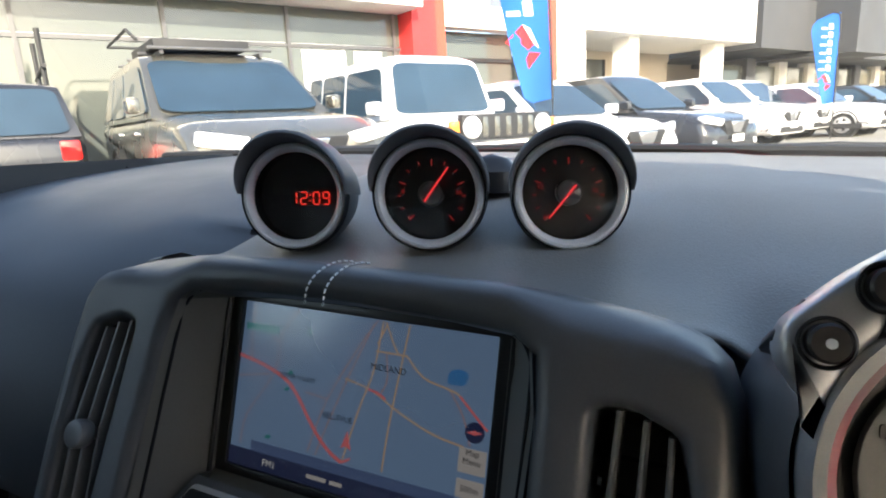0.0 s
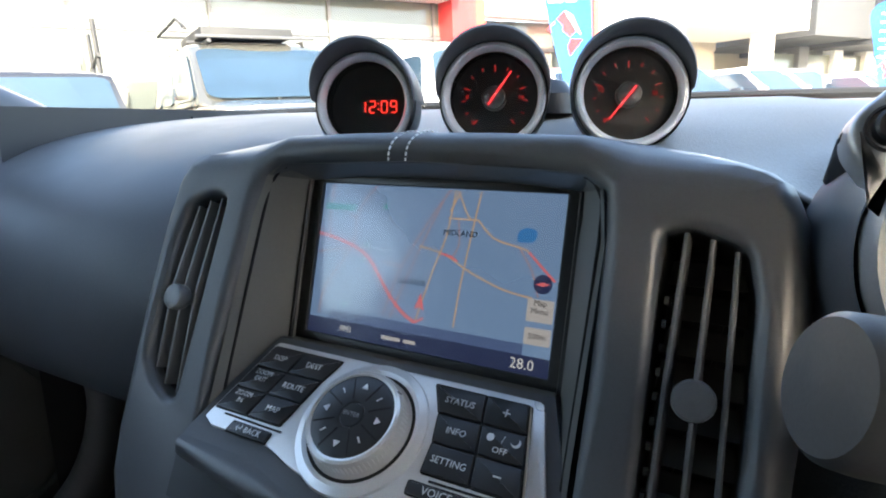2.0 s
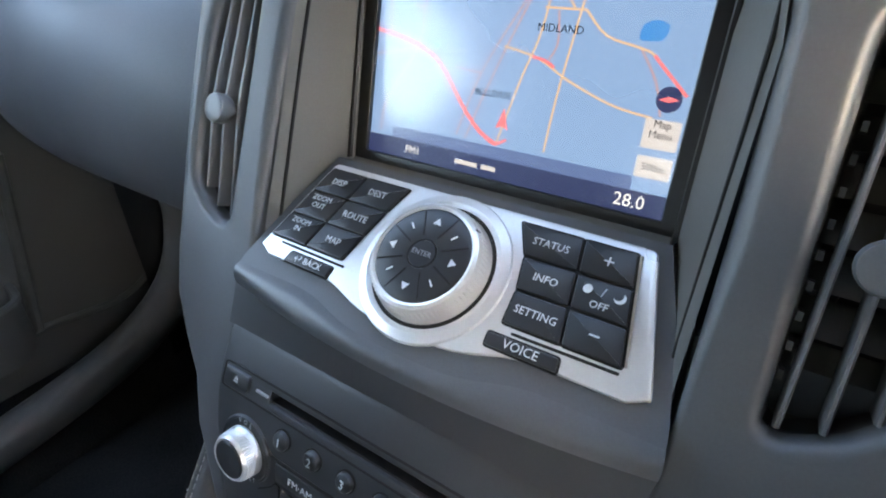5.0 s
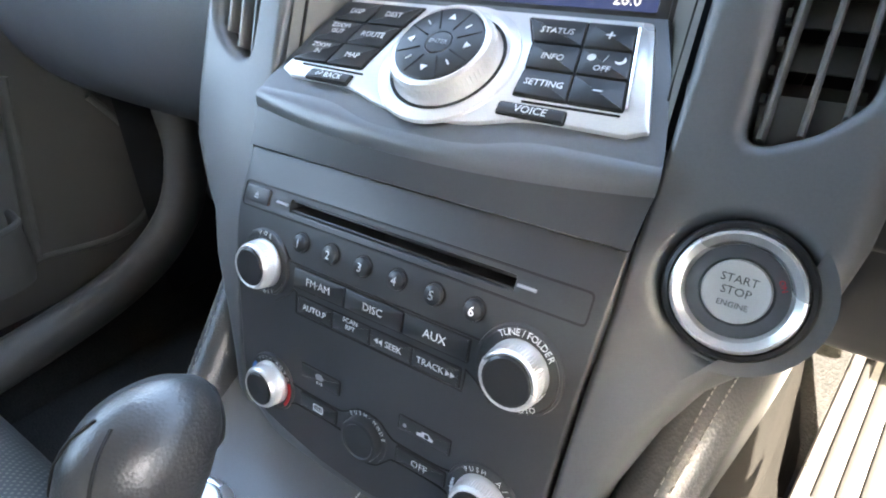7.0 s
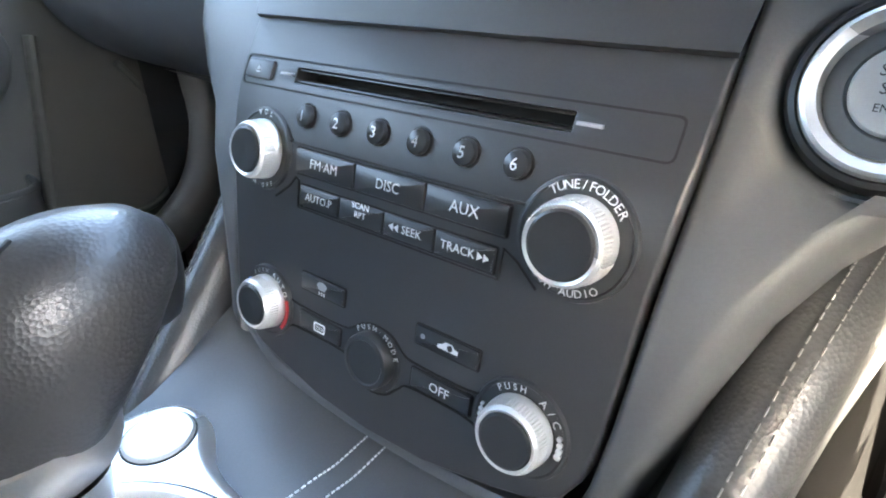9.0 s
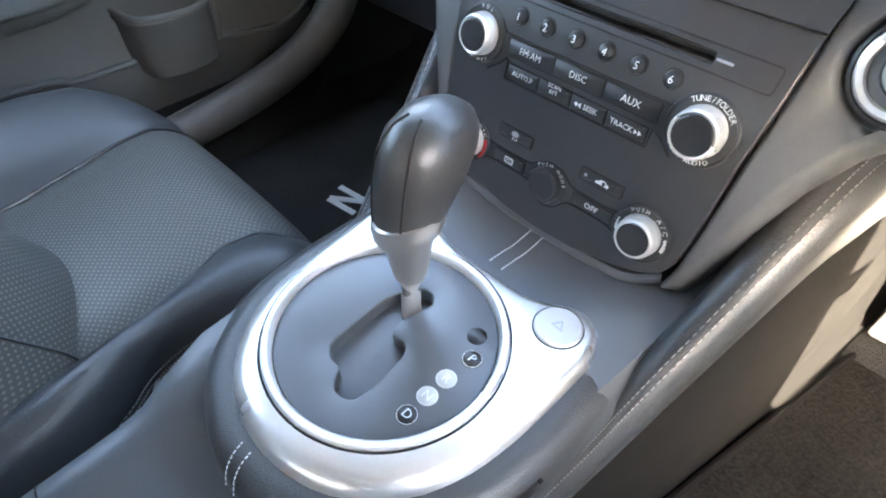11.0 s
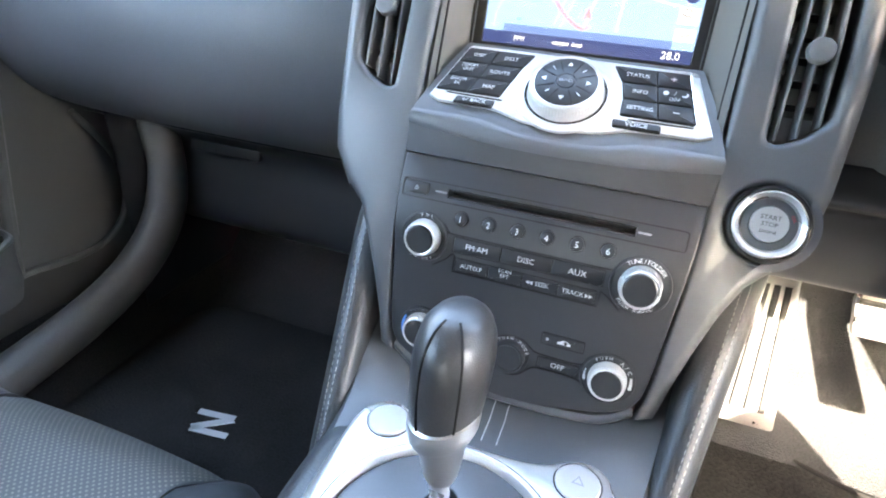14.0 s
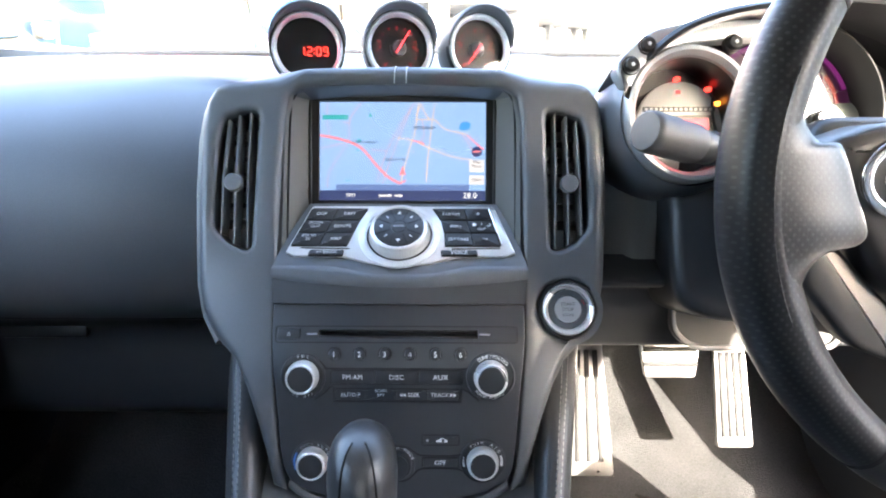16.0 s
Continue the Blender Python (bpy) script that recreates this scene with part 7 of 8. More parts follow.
part("armrest", prism(B(), rounded([(0.28, 0.56), (1.05, 0.56), (1.05, 0.62), (0.34, 0.67), (0.27, 0.64)], 0.02, 4), -0.01, 0.06, 0.012, 3), DOOR_PAD, odoor, "padded grey armrest")
pane = part("window_pane", prism(B(), [(0.10, 0.90), (1.10, 0.88), (1.02, 1.16), (0.72, 1.17), (0.30, 1.06)], -0.066, -0.060), WINDSCREEN, odoor, "clear raised window")
pane.visible_shadow = False
bm = tube(B(), smooth_path([(0.66, -0.9, 0.34), (0.66, 0.2, 0.35), (0.66, 0.42, 0.42), (0.67, 0.52, 0.6), (0.70, 0.60, 0.88)], 6), 0.035, 12)
alone("door_sill", bm, SILL, "dark moulded sill under the open driver's door", "sill trim", kind="structure")
# ---- the car yard outside ----
GX, GY = 0.0237, 0.031                      # the yard rises gently ahead and to the driver's side
LOT = frame_at((0, 0, 0), (0, 1, GY), (1, 0, GX))
ASPHALT = material("pale_weathered_asphalt", (0.27, 0.255, 0.225), 0.9, grain=0.02, bump=0.004, vary=0.25, stain=0.4)
PAINT_WHITE = material("white_car_paint", (0.78, 0.79, 0.80), 0.25, vary=0.03, coat=0.8, stain=1.0, rough_vary=0.05)
PAINT_GREY = material("bronze_grey_car_paint", (0.21, 0.20, 0.17), 0.26, 0.7, vary=0.06, coat=0.8, stain=1.0, rough_vary=0.05)
PAINT_DARK = material("dark_car_paint", (0.030, 0.032, 0.038), 0.25, 0.2, vary=0.06, coat=0.8, stain=1.0, rough_vary=0.05)
PAINT_RED = material("red_car_paint", (0.42, 0.012, 0.016), 0.25, vary=0.05, coat=0.9, stain=1.0, rough_vary=0.05)
# blue of the mirrored sky is put into this base colour
CAR_GLASS = material("sky_blue_car_glass", (0.028, 0.052, 0.078), 0.04, vary=0.35, stain=1.6, spec=0.6, rough_vary=0.02)
TYRE = material("tyre_rubber", (0.018, 0.018, 0.018), 0.85, grain=0.01, bump=0.002, vary=0.2)
ALLOY = material("alloy_wheel", (0.45, 0.45, 0.46), 0.35, 0.8, vary=0.08)
LAMP = material("headlamp_lens", (0.70, 0.72, 0.74), 0.12, 0.2, vary=0.05, coat=0.6)
INDICATOR = material("amber_lens", (0.75, 0.22, 0.03), 0.2, vary=0.05, coat=0.5)
TAIL = material("red_lens", (0.45, 0.01, 0.01), 0.15, vary=0.05, coat=0.5)
UNDER = material("black_cladding", (0.02, 0.02, 0.021), 0.6, grain=0.005, bump=0.0004, vary=0.15)
RENDER_WHITE = material("white_painted_render", (0.80, 0.79, 0.76), 0.8, grain=0.01, bump=0.001, vary=0.05, stain=0.7)
RENDER_BEIGE = material("beige_render", (0.52, 0.46, 0.38), 0.85, grain=0.01, bump=0.001, vary=0.08, stain=0.7)
RED_CLAD = material("red_cladding_panel", (0.60, 0.035, 0.035), 0.45, vary=0.05, stain=0.8)
ORANGE_CLAD = material("orange_red_cladding", (0.62, 0.075, 0.045), 0.45, vary=0.05, stain=0.8)
CHARCOAL = material("charcoal_cladding", (0.055, 0.057, 0.062), 0.6, vary=0.10, stain=0.6)
SHOP_GLASS = material("shopfront_glass", (0.09, 0.10, 0.09), 0.06, vary=0.25, stain=0.35, spec=0.8, rough_vary=0.03)
ALU = material("aluminium_mullion", (0.11, 0.11, 0.115), 0.45, 0.4, vary=0.08)
POSTER = material("white_poster", (0.78, 0.78, 0.76), 0.6, vary=0.03)
FLAG_BLUE = material("blue_banner_cloth", (0.008, 0.12, 0.45), 0.75, grain=0.004, bump=0.0006, vary=0.15, stain=3)
FLAG_WHITE = material("white_banner_print", (0.78, 0.80, 0.82), 0.75, vary=0.05)
FLAG_RED = material("red_banner_print", (0.60, 0.03, 0.04), 0.75, vary=0.05)

# painted outer skins of the car
rows = [[(x, y, roof_z(x, y) + 0.036) for x in span(-0.60, 0.60, 12)] for y in span(-1.25, 0.22, 12)]
alone("roof_skin", sheet(B(), rows), PAINT_RED, "red painted roof of the car", "roof", kind="structure")
rows = [[(x, y, z) for y in span(-0.80, 0.60, 8)] for x, z in ((-0.765, 0.905), (-0.800, 0.80), (-0.812, 0.62), (-0.800, 0.44), (-0.770, 0.30))]
alone("door_skin", sheet(B(), rows), PAINT_RED, "red painted outside of the passenger door", "door skin", kind="structure")
for s in (-1, 1):
    rows = [[(s * x, y, z) for y in span(-0.82 if s < 0 else -0.50, -1.92, 6)] for x, z in ((0.745, 0.925), (0.790, 0.80), (0.805, 0.62), (0.790, 0.44), (0.760, 0.30))]
    alone("rear_wing", sheet(B(), rows), PAINT_RED, "red painted rear wing of the car", "body panel", "rear wings", kind="structure")
rows = [[(x, -1.97 - dy, z) for x in span(-0.76, 0.76, 8)] for dy, z in ((0.0, 0.945), (0.05, 0.80), (0.08, 0.55), (0.04, 0.30))]
alone("tail_panel", sheet(B(), rows), PAINT_RED, "red painted tail of the car", "body panel", kind="structure")
part("outer_skin", prism(B(), offset(card, 0.006), -0.118, -0.112), PAINT_RED, odoor, "red painted outside")

bm = B()
rows = [[(x, y, 0) for x in (-400, -60, -12, 0, 12, 60, 400)] for y in (-400, -60, -12, 0, 12, 60, 400)]
alone("ground", sheet(bm, rows), ASPHALT, "pale weathered asphalt of the car yard", "ground", kind="structure", m=LOT, smooth=0)

# our own bonnet, a low red sheet beyond the windscreen
rows = []
for y, z in ((0.90, 0.895), (1.0, 0.912), (1.3, 0.912), (1.7, 0.89), (2.1, 0.85), (2.45, 0.76), (2.6, 0.62)):
    rows.append([(s * 0.74, y - 0.14 * s * s, z - 0.035 * s * s + 0.012 * math.exp(-((abs(s) - 0.75) / 0.14) ** 2)) for s in span(-1, 1, 16)])
alone("bonnet", sheet(B(), rows), PAINT_RED, "glossy red bonnet beyond the windscreen", "bonnet", kind="structure")
for x in (-0.35, 0.30):
    bm = tube(B(), [(x - 0.28, 0.93, 0.937), (x, 0.955, 0.947), (x + 0.30, 0.935, 0.938)], 0.006, 8)
    alone("wiper", bm, UNDER, "black wiper blade at the windscreen's foot", "wiper", "wipers")

HEAD = Vector((0.88, -0.47, 0)).normalized()     # the way the parked cars face
ROWDIR = Vector((0.47, 0.88, 0)).normalized()    # along the shopfronts


def parked_car(name, label, x, y, L, W, H, paint, shape, lamp="wide", turn=0.0, roof_paint=None):
    """A parked car. shape: the side outline as shares of length and height: waist, bonnet end, screen foot, roof front, roof rear, tail."""
    a = math.degrees(math.atan2(HEAD.y, HEAD.x)) + turn
    c = thing(name, LOT @ pose(x, y, 0, 0, 0, a), label, "car", "cars parked along the yard")
    waist, nose, foot, rf, rr, tail, ground_gap = shape
    wz, w2 = waist * H, W / 2
    body = [(-L / 2, 0.36 * H * 0.6), (-L / 2 + 0.03, wz * 0.93), (-L / 2 + tail * L * 0.3, wz), (foot * L, wz + 0.01), (nose * L, wz * 0.93), (L / 2 - 0.10, wz * 0.80), (L / 2, wz * 0.58), (L / 2 - 0.02, 0.27), (L / 2 - 0.12, ground_gap), (-L / 2 + 0.12, ground_gap)]
    body = rounded(body, 0.07, 3)
    loops = []
    for inset, z in ((0.16, -w2), (0.09, -w2 + 0.015), (0.045, -w2 + 0.05), (0.015, -w2 + 0.13), (0.0, -w2 + 0.30), (0.0, w2 - 0.30), (0.015, w2 - 0.13), (0.045, w2 - 0.05), (0.09, w2 - 0.015), (0.16, w2)):
        loops.append([(px_, z, pz_) for px_, pz_ in offset(body, inset)])
    part("body", rings(B(), loops), paint, c)
    top = [(foot * L, wz - 0.03), (rf * L, H), (rr * L, H - 0.02), (-L / 2 + 0.02 + tail * L * 0.25, wz - 0.03)]
    top = rounded(top, [0.02, 0.12, 0.12, 0.05], 3)
    loops = []
    for s in span(-1, 1, 10):
        row = []
        for px_, pz_ in top:
            t = max(0.0, (pz_ - wz) / (H - wz))
            half = (w2 - 0.03) * (1 - t) + (w2 - 0.17) * t
            crown = 0.045 * t * (1 - s ** 4) - 0.02 * t
            row.append((px_, s * half, pz_ + crown))
        loops.append(row)
    part("cabin", rings(B(), loops), roof_paint or paint, c)

    def pane(nm, p, lab=""):
        """A glass pane from four (share along, height share, side) corners on the cabin."""
        q = [Vector(v) for v in p]
        n = (q[1] - q[0]).cross(q[3] - q[0]).normalized() * 0.006
        ring = [q[0].lerp(q[1], u).lerp(q[3].lerp(q[2], u), w) for u, w in rounded([(0, 0), (1, 0), (1, 1), (0, 1)], 0.14, 4)]
        return part(nm, rings(B(), [[v - n for v in ring], [v + n for v in ring]]), CAR_GLASS, c, lab, 0)

    def half_at(z):
        t = (z - wz) / (H - wz)
        return (w2 - 0.03) * (1 - t) + (w2 - 0.17) * t + 0.006

    def line_x(z, front):
        t = (z - wz) / (H - wz)
        return blend(foot * L, rf * L, t) if front else blend(-L / 2 + 0.02 + tail * L * 0.25, rr * L, t)
    z0, z1 = wz + 0.03, H - 0.13
    for s in (-1, 1):
        xa0, xa1 = line_x(z0, True) - 0.16, line_x(z1, True) - 0.13
        xb0, xb1 = line_x(z0, False) + 0.20, line_x(z1, False) + 0.16
        mid0, mid1 = blend(xa0, xb0, 0.45), blend(xa1, xb1, 0.45)
        q0, q1 = blend(xa0, xb0, 0.80), blend(xa1, xb1, 0.80)
        for (u0, u1, v0, v1) in ((xa0, xa1, mid0 + 0.03, mid1 + 0.03), (mid0 - 0.03, mid1 - 0.03, q0 + 0.03, q1 + 0.03), (q0 - 0.03, q1 - 0.03, xb0, xb1)):
            if u0 - v0 < 0.12:
                continue
            pane("side_window", [(u0, s * half_at(z0), z0), (u1, s * half_at(z1), z1), (v1, s * half_at(z1), z1), (v0, s * half_at(z0), z0)])
        m = part("mirror", prism(B(), rect(-0.06, 0.06, -0.075, 0.075, 0.04), -0.09, 0.09, 0.03), paint, c, at=pose(line_x(z0, True) - 0.10, s * (w2 + 0.10), wz + 0.10, 90, 0, 90))
    zt = H - 0.08
    for fr, nm in ((True, "windscreen"), (False, "rear_window")):
        d = 0.012 if fr else -0.012
        h0, h1 = half_at(z0) - 0.09, half_at(zt) - 0.06
        pane(nm, [(line_x(z0, fr) + d, -h0, z0), (line_x(z0, fr) + d, h0, z0), (line_x(zt, fr) + d, h1, zt), (line_x(zt, fr) + d, -h1, zt)])
    wheel_r = 0.335 if H < 1.65 else 0.37
    for wx in (-0.31 * L, 0.31 * L):
        for s in (-1, 1):
            at = pose(wx, s * (w2 - 0.10), wheel_r, -90 * s, 0, 0)
            wl = part("wheel", lathe(B(), [(wheel_r * 0.66, -0.09), (wheel_r * 0.94, -0.10), (wheel_r, -0.06), (wheel_r, 0.07), (wheel_r * 0.94, 0.105), (wheel_r * 0.66, 0.10)], 28), TYRE, c, at=at)
            part("rim", lathe(B(), [(wheel_r * 0.66, 0.07), (wheel_r * 0.66, 0.10), (wheel_r * 0.60, 0.105), (wheel_r * 0.2, 0.08), (0, 0.085)], 24), ALLOY, wl)
            for k in range(5):
                t = 2 * math.pi * k / 5
                part("spoke_gap", prism(B(), [(wheel_r * 0.52 * math.cos(t + d), wheel_r * 0.52 * math.sin(t + d)) for d in (-0.3, 0.3)] + [(wheel_r * 0.25 * math.cos(t), wheel_r * 0.25 * math.sin(t))], 0.080, 0.1045), UNDER, wl, smooth=0)
            part("wheel_arch", lathe(B(), [(wheel_r * 1.16, -0.05), (wheel_r * 1.16, 0.108), (wheel_r * 1.05, 0.108), (wheel_r * 1.05, -0.05)], 28), UNDER, c, at=at)
    zl = wz * (0.84 if lamp == "round" else 0.77)
    F = L / 2
    if lamp == "round":
        part("grille", prism(B(), rect(-0.62, 0.62, -0.13, 0.13, 0.03), -0.05, 0.02, 0.01), UNDER, c, "dark slotted grille", at=pose(F, 0, zl + 0.02, 90, 0, 90))
        for i in range(5):
            part("grille_slot", prism(B(), rect(-0.035, 0.035, -0.10, 0.10, 0.01), 0.0, 0.026, 0.004), PAINT_GREY, c, at=pose(F, -0.32 + 0.16 * i, zl + 0.02, 90, 0, 90))
        for s in (-1, 1):
            part("headlight", lathe(B(), [(0.115, -0.02), (0.115, 0.035), (0.10, 0.055), (0, 0.065)], 24), LAMP, c, at=pose(F, s * 0.50, zl + 0.02, 90, 0, 90))
            part("indicator", prism(B(), rect(-0.05, 0.05, -0.07, 0.07, 0.02), -0.04, 0.02, 0.01), INDICATOR, c, at=pose(F - 0.02, s * 0.69, zl + 0.02, 90, 0, 90 + s * 20))
        part("bumper", prism(B(), rounded([(-w2, -0.10), (w2, -0.10), (w2, 0.10), (-w2, 0.10)], 0.05, 3), -0.12, 0.06, 0.03), UNDER, c, at=pose(F, 0, 0.60, 90, 0, 90))
    else:
        part("grille", prism(B(), rounded([(-0.42, 0.10), (0.42, 0.10), (0.30, -0.12), (-0.30, -0.12)], 0.03, 2), -0.08, 0.015, 0.01), UNDER, c, "dark grille", at=pose(F - 0.005, 0, zl - 0.10, 90, 0, 90))
        part("grille_bar", prism(B(), rounded([(-0.22, 0.09), (0.22, 0.09), (0.10, -0.10), (-0.10, -0.10)], 0.02, 2), 0.0, 0.03, 0.01), CHROME, c, at=pose(F, 0, zl - 0.10, 90, 0, 90))
        for s in (-1, 1):
            part("headlight", prism(B(), rounded([(-0.22, 0.02), (0.20, 0.09), (0.22, -0.03), (-0.16, -0.09)] if s > 0 else [(0.22, 0.02), (-0.20, 0.09), (-0.22, -0.03), (0.16, -0.09)], 0.03, 2), -0.12, 0.03, 0.015), LAMP, c, at=pose(F - 0.055, s * (w2 - 0.27), zl + 0.01, 84, 0, 90 + s * 16))
            part("fog_lamp", lathe(B(), [(0.05, -0.03), (0.05, 0.02), (0, 0.025)], 16), LAMP, c, at=pose(F - 0.01, s * (w2 - 0.25), 0.40, 90, 0, 90))
        part("lower_intake", prism(B(), rect(-0.6, 0.6, -0.07, 0.07, 0.03), -0.05, 0.012, 0.01), UNDER, c, at=pose(F - 0.01, 0, 0.38, 90, 0, 90))
    part("number_plate", prism(B(), rect(-0.18, 0.18, -0.055, 0.055, 0.01), 0.0, 0.015), POSTER, c, at=pose(F + 0.03, 0, 0.47, 90, 0, 90))
    for s in (-1, 1):
        part("tail_light", prism(B(), rect(-0.10, 0.10, -0.11, 0.11, 0.03), -0.05, 0.02, 0.01), TAIL, c, at=pose(-F + 0.03, s * (w2 - 0.16), wz * 0.84, 90, 0, -90))
        part("sill_cladding", prism(B(), rect(-L * 0.42, L * 0.42, -0.07, 0.07, 0.03), -0.02, 0.012, 0.01), UNDER, c, at=pose(0, s * w2, ground_gap + 0.08, 90, 0, 0 if s < 0 else 180))
        for xx in (0.05 * L, -0.17 * L):
            part("door_handle", prism(B(), rect(-0.10, 0.10, -0.018, 0.018, 0.015), -0.01, 0.03, 0.01), CHROME if paint is PAINT_GREY else paint, c, at=pose(xx, s * w2, wz * 0.86, 90, 0, 0 if s < 0 else 180))
    return c


# shape: waist, bonnet end, screen foot, roof front, roof rear, tail, gap under the body
big = parked_car("four_wheel_drive", "bronze-grey four-wheel drive with a flat dark roof tray", -5.15, 5.25, 4.9, 1.90, 1.82, PAINT_GREY, (0.63, 0.41, 0.215, 0.015, -0.42, 0.06, 0.30))
for y in (-0.55, 0.55):
    part("roof_bar", tube(B(), [(-1.9, y, 1.845), (0.1, y, 1.850)], 0.025, 8), ALU, big)
for x in (-1.7, -1.0, -0.3, 0.25):
    part("cross_bar", tube(B(), [(x, -0.72, 1.870), (x, 0.62, 1.870)], 0.018, 8), ALU, big)
tray_at = pose(-0.50, 0.02, 1.885)
part("roof_tray", box(B(), -0.62, 0.62, -0.64, 0.36, 0.0, 0.035, 0.012), UNDER, big, "flat dark slatted roof tray", at=tray_at)
for i in range(8):
    part("tray_slat", box(B(), -0.62 + 0.158 * i, -0.62 + 0.158 * i + 0.10, -0.64, 0.36, 0.035, 0.085, 0.012), UNDER, big, at=tray_at)
part("tray_lip", box(B(), 0.60, 0.66, -0.66, 0.38, 0.0, 0.10, 0.02), UNDER, big, "dark lip of the roof tray", at=tray_at)
for y in (-0.66, 0.34):
    part("tray_side", box(B(), -0.62, 0.64, y, y + 0.04, 0.0, 0.10, 0.012), UNDER, big, at=tray_at)
part("rack_basket", tube(B(), [(0.2, -0.80, 1.95), (-0.3, -0.80, 2.12), (-1.8, -0.80, 2.12), (-1.8, 0.8, 2.12)], 0.018, 8), UNDER, big)
parked_car("small_off_roader", "boxy white small off-roader with a slotted grille", -3.35, 6.75, 3.50, 1.62, 1.72, PAINT_WHITE, (0.60, 0.46, 0.20, 0.135, -0.47, 0.02, 0.30), "round")
parked_car("hatchback", "white hatchback parked in the row", -2.45, 9.1, 4.1, 1.74, 1.50, PAINT_WHITE, (0.62, 0.40, 0.22, 0.02, -0.36, 0.10, 0.22))
parked_car("estate_car", "dark estate car parked in the row", -1.55, 11.9, 4.6, 1.80, 1.62, PAINT_DARK, (0.60, 0.40, 0.22, 0.03, -0.38, 0.08, 0.24))
parked_car("family_suv", "white family SUV parked in the row", -0.25, 17.2, 4.65, 1.82, 1.70, PAINT_WHITE, (0.60, 0.40, 0.23, 0.05, -0.38, 0.08, 0.26))
parked_car("family_suv", "white SUV half hidden in the row", 0.75, 20.0, 4.65, 1.82, 1.70, PAINT_WHITE, (0.60, 0.40, 0.23, 0.05, -0.38, 0.08, 0.26))
parked_car("hatchback", "white hatchback at the far end of the row", 2.55, 20.6, 4.2, 1.75, 1.52, PAINT_WHITE, (0.62, 0.40, 0.22, 0.02, -0.36, 0.10, 0.22))
parked_car("saloon_car", "dark saloon at the far end of the row", 4.6, 25.0, 4.5, 1.8, 1.48, PAINT_DARK, (0.62, 0.38, 0.20, 0.02, -0.28, 0.16, 0.22))
parked_car("saloon_car", "dark saloon beyond the banner", 6.3, 28.5, 4.5, 1.8, 1.48, PAINT_DARK, (0.62, 0.38, 0.20, 0.02, -0.28, 0.16, 0.22))
# solid car added where the shop glass mirrors one
back = parked_car("utility_car", "dark utility with a ladder rack, standing in for a shop glass reflection", -8.9, 4.7, 4.8, 1.85, 1.62, PAINT_DARK, (0.62, 0.38, 0.22, 0.06, -0.42, 0.06, 0.28), turn=180)
for x in (-1.4, 0.0):
    part("ladder_post", tube(B(), [(x, -0.7, 1.6), (x, -0.7, 2.3)], 0.03, 8), UNDER, back)
    part("ladder_post", tube(B(), [(x, 0.7, 1.6), (x, 0.7, 2.3)], 0.03, 8), UNDER, back)
for y in (-0.7, 0.7):
    part("rack_rail", tube(B(), [(-1.6, y, 1.85), (0.6, y, 1.85)], 0.03, 8), UNDER, back)

# ---- shopfronts ----
FRONT0 = Vector((-9.1, 7.2, 0))


def along(k, back_by=0.0):
    """A frame on the shopfront: x along it, y up, z towards the yard; k metres along."""
    p = FRONT0 + ROWDIR * k - HEAD * back_by
    return LOT @ frame_at(p, (0, 0, 1), ROWDIR)


shop = thing("showroom", along(0), "glazed car showroom with white fascia and red portal", "showroom")


def slab(name, k0, k1, z0, z1, d0, d1, mat, parent, label="", r=0.0):
    """A block from k0 to k1 along the front, z0 to z1 high, from d0 to d1 towards the yard."""
    return part(name, box(B(), k0, k1, z0, z1, d0, d1, r), mat, parent, label)


slab("back_wall", -14, 11, 0, 4.6, -6.4, -6.2, RENDER_WHITE, shop)
slab("glazing", -14, 5.6, 0.12, 2.56, -0.05, 0.0, SHOP_GLASS, shop, "large dark shop windows")
slab("glazing", -14, 5.6, 2.66, 3.35, -0.05, 0.0, SHOP_GLASS, shop)
slab("plinth", -14, 5.6, 0, 0.12, -0.15, 0.05, RENDER_WHITE, shop)
slab("transom", -14, 5.6, 2.57, 2.64, -0.06, 0.04, ALU, shop)
for k in (-12, -9.4, -6.8, -4.2, -1.6, 0.6, 2.9, 5.4):
    slab("mullion", k, k + 0.07, 0.12, 3.35, -0.06, 0.06, ALU, shop)
slab("canopy", -2.2, 5.6, 3.35, 3.75, -0.3, 1.0, RENDER_WHITE, shop, "white canopy band")
slab("canopy_edge", -2.2, 5.7, 3.75, 4.9, -0.3, 0.8, RENDER_WHITE, shop)
slab("upper_wall", -14, -2.2, 3.35, 5.2, -0.3, 0.10, CHARCOAL, shop)
slab("red_column", 5.6, 6.25, 0, 6.6, -0.4, 0.55, RED_CLAD, shop, "tall red portal column")
slab("red_return", 6.25, 6.55, 0, 6.6, -0.5, 0.50, ORANGE_CLAD, shop)
slab("red_column", 9.95, 10.25, 0, 6.6, -0.4, 0.55, ORANGE_CLAD, shop, "tall red portal column")
slab("red_beam", 6.55, 9.75, 4.25, 6.6, -0.4, 0.50, RED_CLAD, shop)
slab("entry_fascia", 6.55, 9.75, 3.2, 3.75, -0.6, -0.1, RENDER_WHITE, shop)
slab("entry_glazing", 6.55, 9.75, 0.1, 3.2, -0.75, -0.7, SHOP_GLASS, shop)
slab("entry_transom", 6.55, 9.75, 2.45, 2.55, -0.75, -0.62, UNDER, shop)
slab("entry_mullion", 8.1, 8.2, 0.1, 2.5, -0.75, -0.62, UNDER, shop)
slab("white_column", 10.25, 11.6, 0, 6.0, -0.4, 0.4, RENDER_WHITE, shop)
